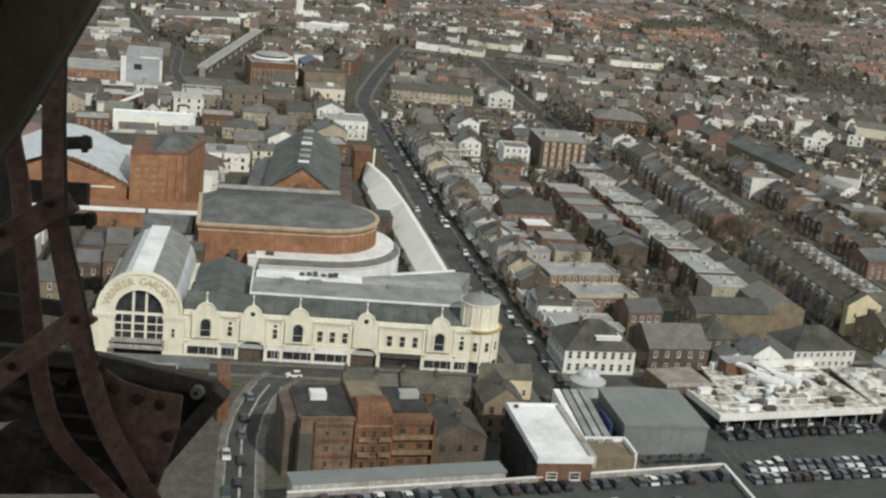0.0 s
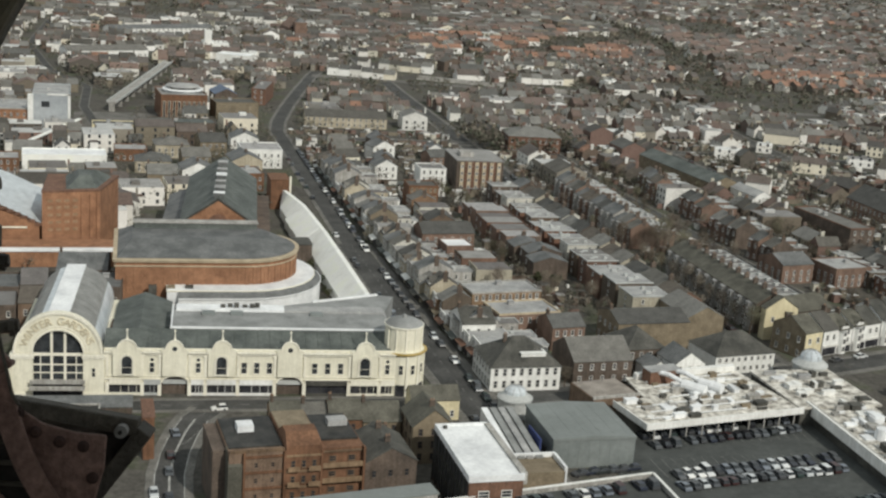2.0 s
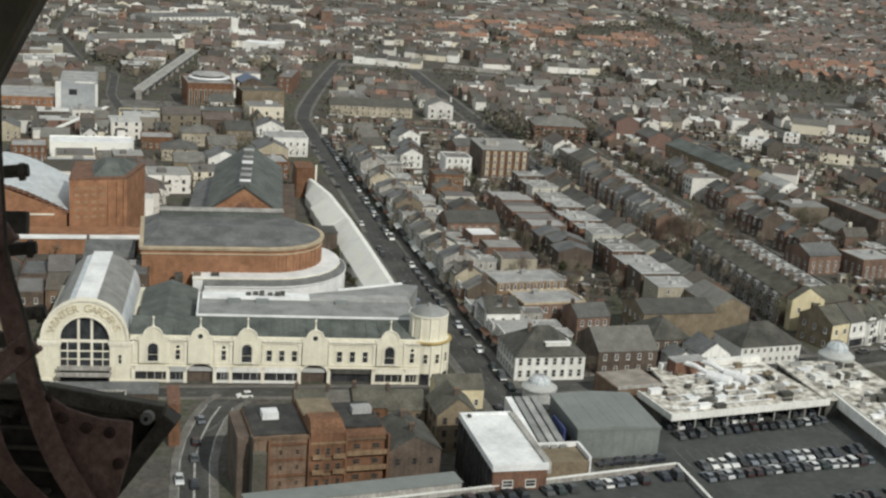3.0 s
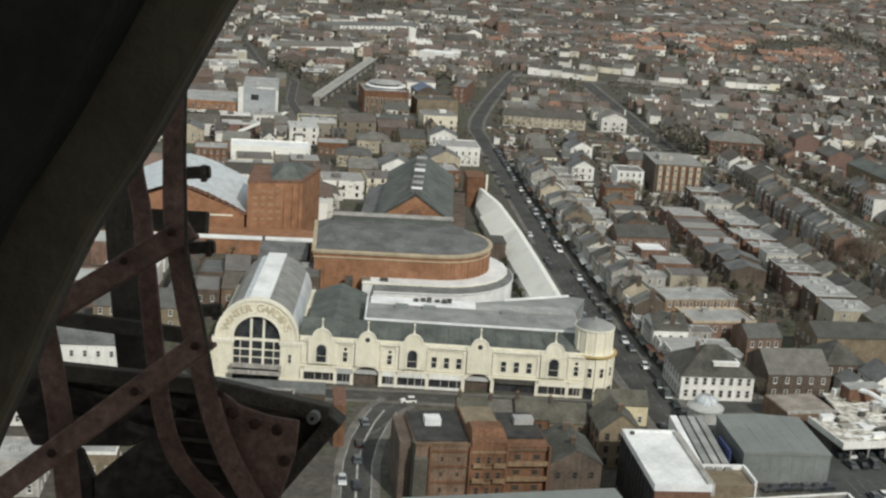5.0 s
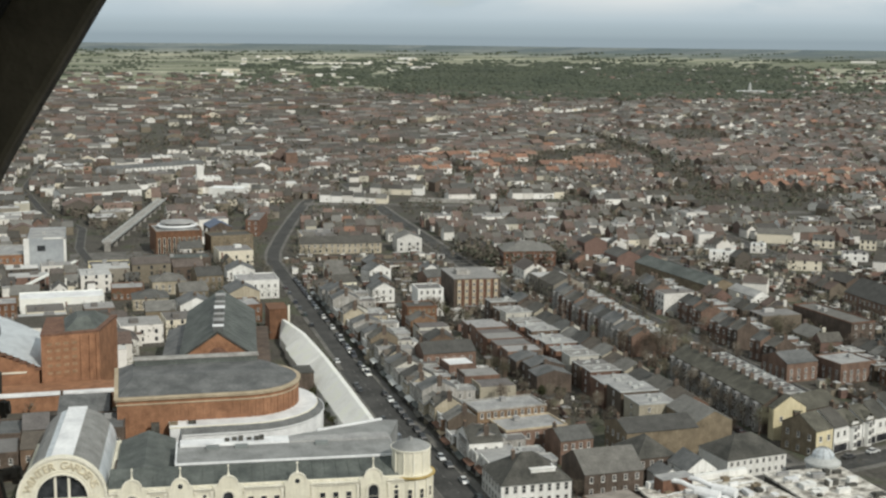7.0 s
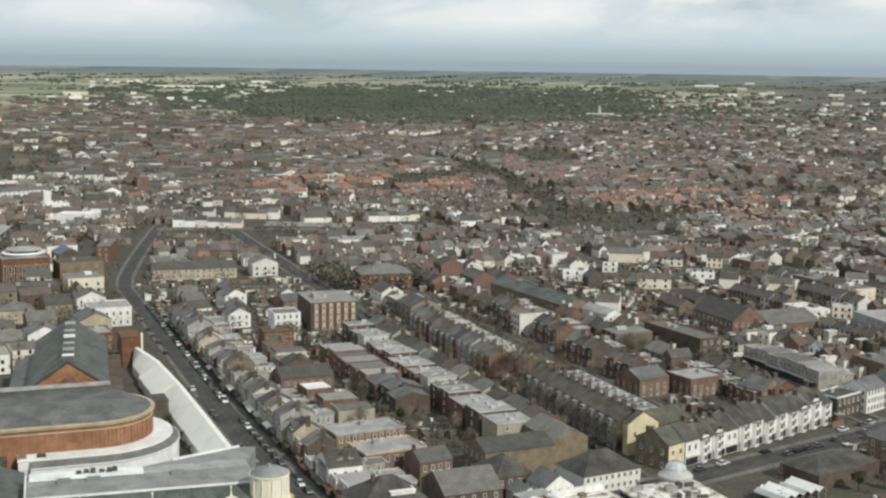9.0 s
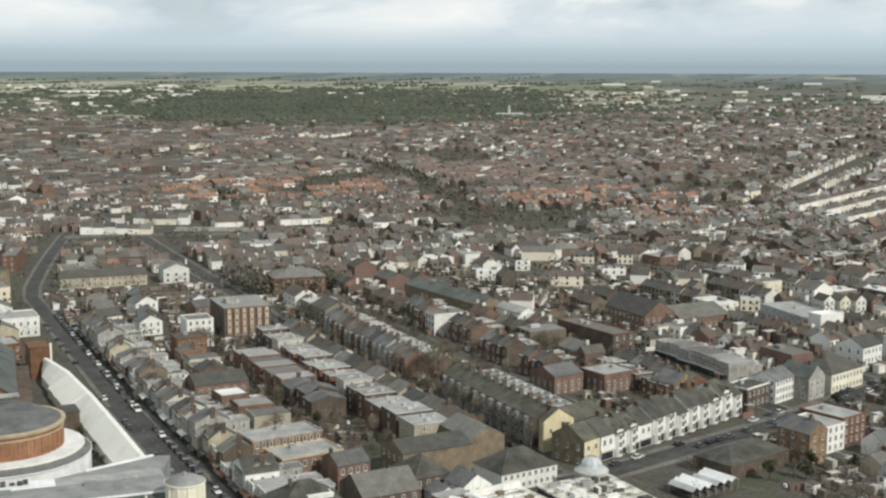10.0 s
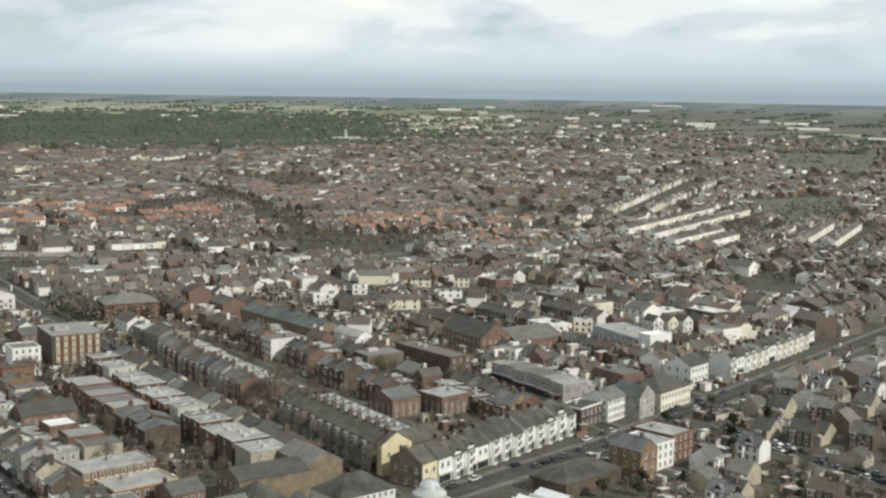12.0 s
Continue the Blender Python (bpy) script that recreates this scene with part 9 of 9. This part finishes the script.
    # bolts that stand out from the post
    for x, y in ((-0.79, 0.228), (-0.775, 0.017), (-0.755, -0.16)):
        s = Shape().tube([(x, y, -3.62), (x + 0.085, y + 0.004, -3.62)], 0.018, 8).tube([(x + 0.06, y, -3.62), (x + 0.075, y, -3.62)], 0.026, 6)
        part("bolt", s, [M["steel_dark"]], b)
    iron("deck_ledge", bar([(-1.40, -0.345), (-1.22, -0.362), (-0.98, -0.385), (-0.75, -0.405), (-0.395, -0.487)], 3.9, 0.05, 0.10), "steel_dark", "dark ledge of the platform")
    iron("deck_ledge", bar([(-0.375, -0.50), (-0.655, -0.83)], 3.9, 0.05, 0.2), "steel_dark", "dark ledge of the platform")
    for poly in ([(-1.42, -0.385), (-1.28, -0.38), (-0.80, -0.425), (-0.78, -0.48), (-1.02, -0.60), (-1.17, -0.60), (-1.27, -0.60), (-1.33, -0.60), (-1.42, -0.42)],
                 [(-1.055, -0.63), (-0.78, -0.425), (-0.56, -0.46), (-0.41, -0.50), (-0.66, -0.82), (-1.13, -0.82), (-1.14, -0.70)],
                 [(-1.29, -0.60), (-1.18, -0.61), (-1.14, -0.70), (-1.14, -0.82), (-1.26, -0.82), (-1.25, -0.68)]):
        iron("deck_plate", panel(poly[::-1], 4.0, 0.05), "tarmac_board", "dark weathered platform plate", 0.006)
    for k in range(6):
        y = -0.44 - 0.06 * k
        iron("deck_rib", bar([(-1.0 + 0.02 * k, y), (-0.58 - 0.04 * k, y - 0.03)], 3.96, 0.012, 0.03), "steel_dark")
    pul = part("pulley", Shape().tube([(-0.437, -0.488, -3.84), (-0.437, -0.488, -3.90)], 0.019, 14), [M["concrete"]], b, "small grey pulley wheel on the ledge")
    part("hub", Shape().tube([(-0.437, -0.488, -3.82), (-0.437, -0.488, -3.91)], 0.006, 8), [M["soot"]], pul)
    for x, y, w in ((-1.16, -0.43, 0.10), (-1.02, -0.47, 0.14), (-1.22, -0.50, 0.09), (-0.96, -0.545, 0.08), (-0.90, -0.44, 0.06)):
        iron("deck_board", bar([(x - w, y + 0.02), (x + w, y - 0.03)], 3.97, 0.035, 0.02), "tarmac_board", "worn brown deck board")
    s = Shape().tube([(-0.749, 0.56, -3.5), (-0.752, 0.273, -3.5), (-0.745, 0.0, -3.5), (-0.70, -0.176, -3.5), (-0.672, -0.33, -3.5), (-0.655, -0.36, -3.5)], 0.005, 6)
    part("cable", s, [M["steel_dark"]], b, "thin black cable")
    # bearers that carry the lattice from the platform
    iron("bearer", bar([(-1.7, -1.28), (-0.2, -1.28)], 3.55, 0.14, 0.12), "steel", "cross bearer under the lattice")
    for x in (-1.5, -0.9, -0.3):
        part("bracket", Shape().tube([(x, -1.28, -3.6), (x, -1.12, -2.2)], 0.05, 8), [M["steel"]], b)
    # the great curved rib close to the eye
    g = new("tower_rib")
    g.matrix_basis = BAY
    tagged(g, "broad dark curved steel rib close overhead", "girder")
    edge = [(0.42, 2.55), (0.34, 1.9), (0.20, 1.35), (-0.075, 0.80), (-0.20, 0.60), (-0.301, 0.446), (-0.346, 0.374), (-0.406, 0.267), (-0.466, 0.163), (-0.539, 0.052), (-0.6, -0.07), (-0.639, -0.163), (-0.70, -0.30), (-0.76, -0.46), (-0.85, -0.75), (-0.95, -1.15)]
    mid = [(x - 0.07, y + 0.027) for x, y in edge]
    web = part("web", bar(smooth(mid, 4), 1.9, 0.15, 0.03, 0.0), [M["steel_olive"]], g)
    bevelled(web.data, 0.006)
    fl = part("flange", bar(smooth([(x - 0.012, y + 0.004) for x, y in edge], 4), 1.91, 0.022, 0.05), [M["steel_dark"]], g)
    # shade on the rib's underside is put into the inner webs' near-black colour
    inner = [(x - 0.25, y + 0.10) for x, y in edge]
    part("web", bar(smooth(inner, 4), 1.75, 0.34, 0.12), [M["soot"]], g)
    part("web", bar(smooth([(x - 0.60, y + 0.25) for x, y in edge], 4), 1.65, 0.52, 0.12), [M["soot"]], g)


ironwork()
# platforms of the tower, out of view: floor below, roof above, low wall behind, legs to the ground
pl = thing("tower_platform", 0, 0, 0, "dark steel tower platform with plated floor and unseen shading roof", "platform")
part("floor", Shape().box(-3.5, 3.0, -3.0, 2.3, EYE_Z - 1.75, EYE_Z - 1.6), [M["tarmac_board"]], pl)
# unseen roof and back wall added to keep the sun off the ironwork
part("roof", Shape().box(-3.4, 2.4, -3.0, 4.7, EYE_Z + 1.9, EYE_Z + 2.05), [M["steel_dark"]], pl)
part("back_wall", Shape().box(-4.5, 3.2, -3.15, -3.0, EYE_Z - 1.75, EYE_Z - 0.5), [M["steel_dark"]], pl)
for x in (-4.4, -1.9, 0.6, 3.1):
    part("stanchion", Shape().tube([(x, -3.07, EYE_Z - 0.5), (x, -3.07, EYE_Z + 1.92)], 0.06, 8), [M["steel"]], pl)
for x in (-4.3, 2.8):
    for y in (-2.9, -0.3):
        part("leg", Shape().tube([(x * 2.4, y * 3 - 12, 0), (x * 1.3, y * 1.4 - 3, 60), (x, y, EYE_Z - 1.7)], 0.35, 8), [M["steel"]], pl)
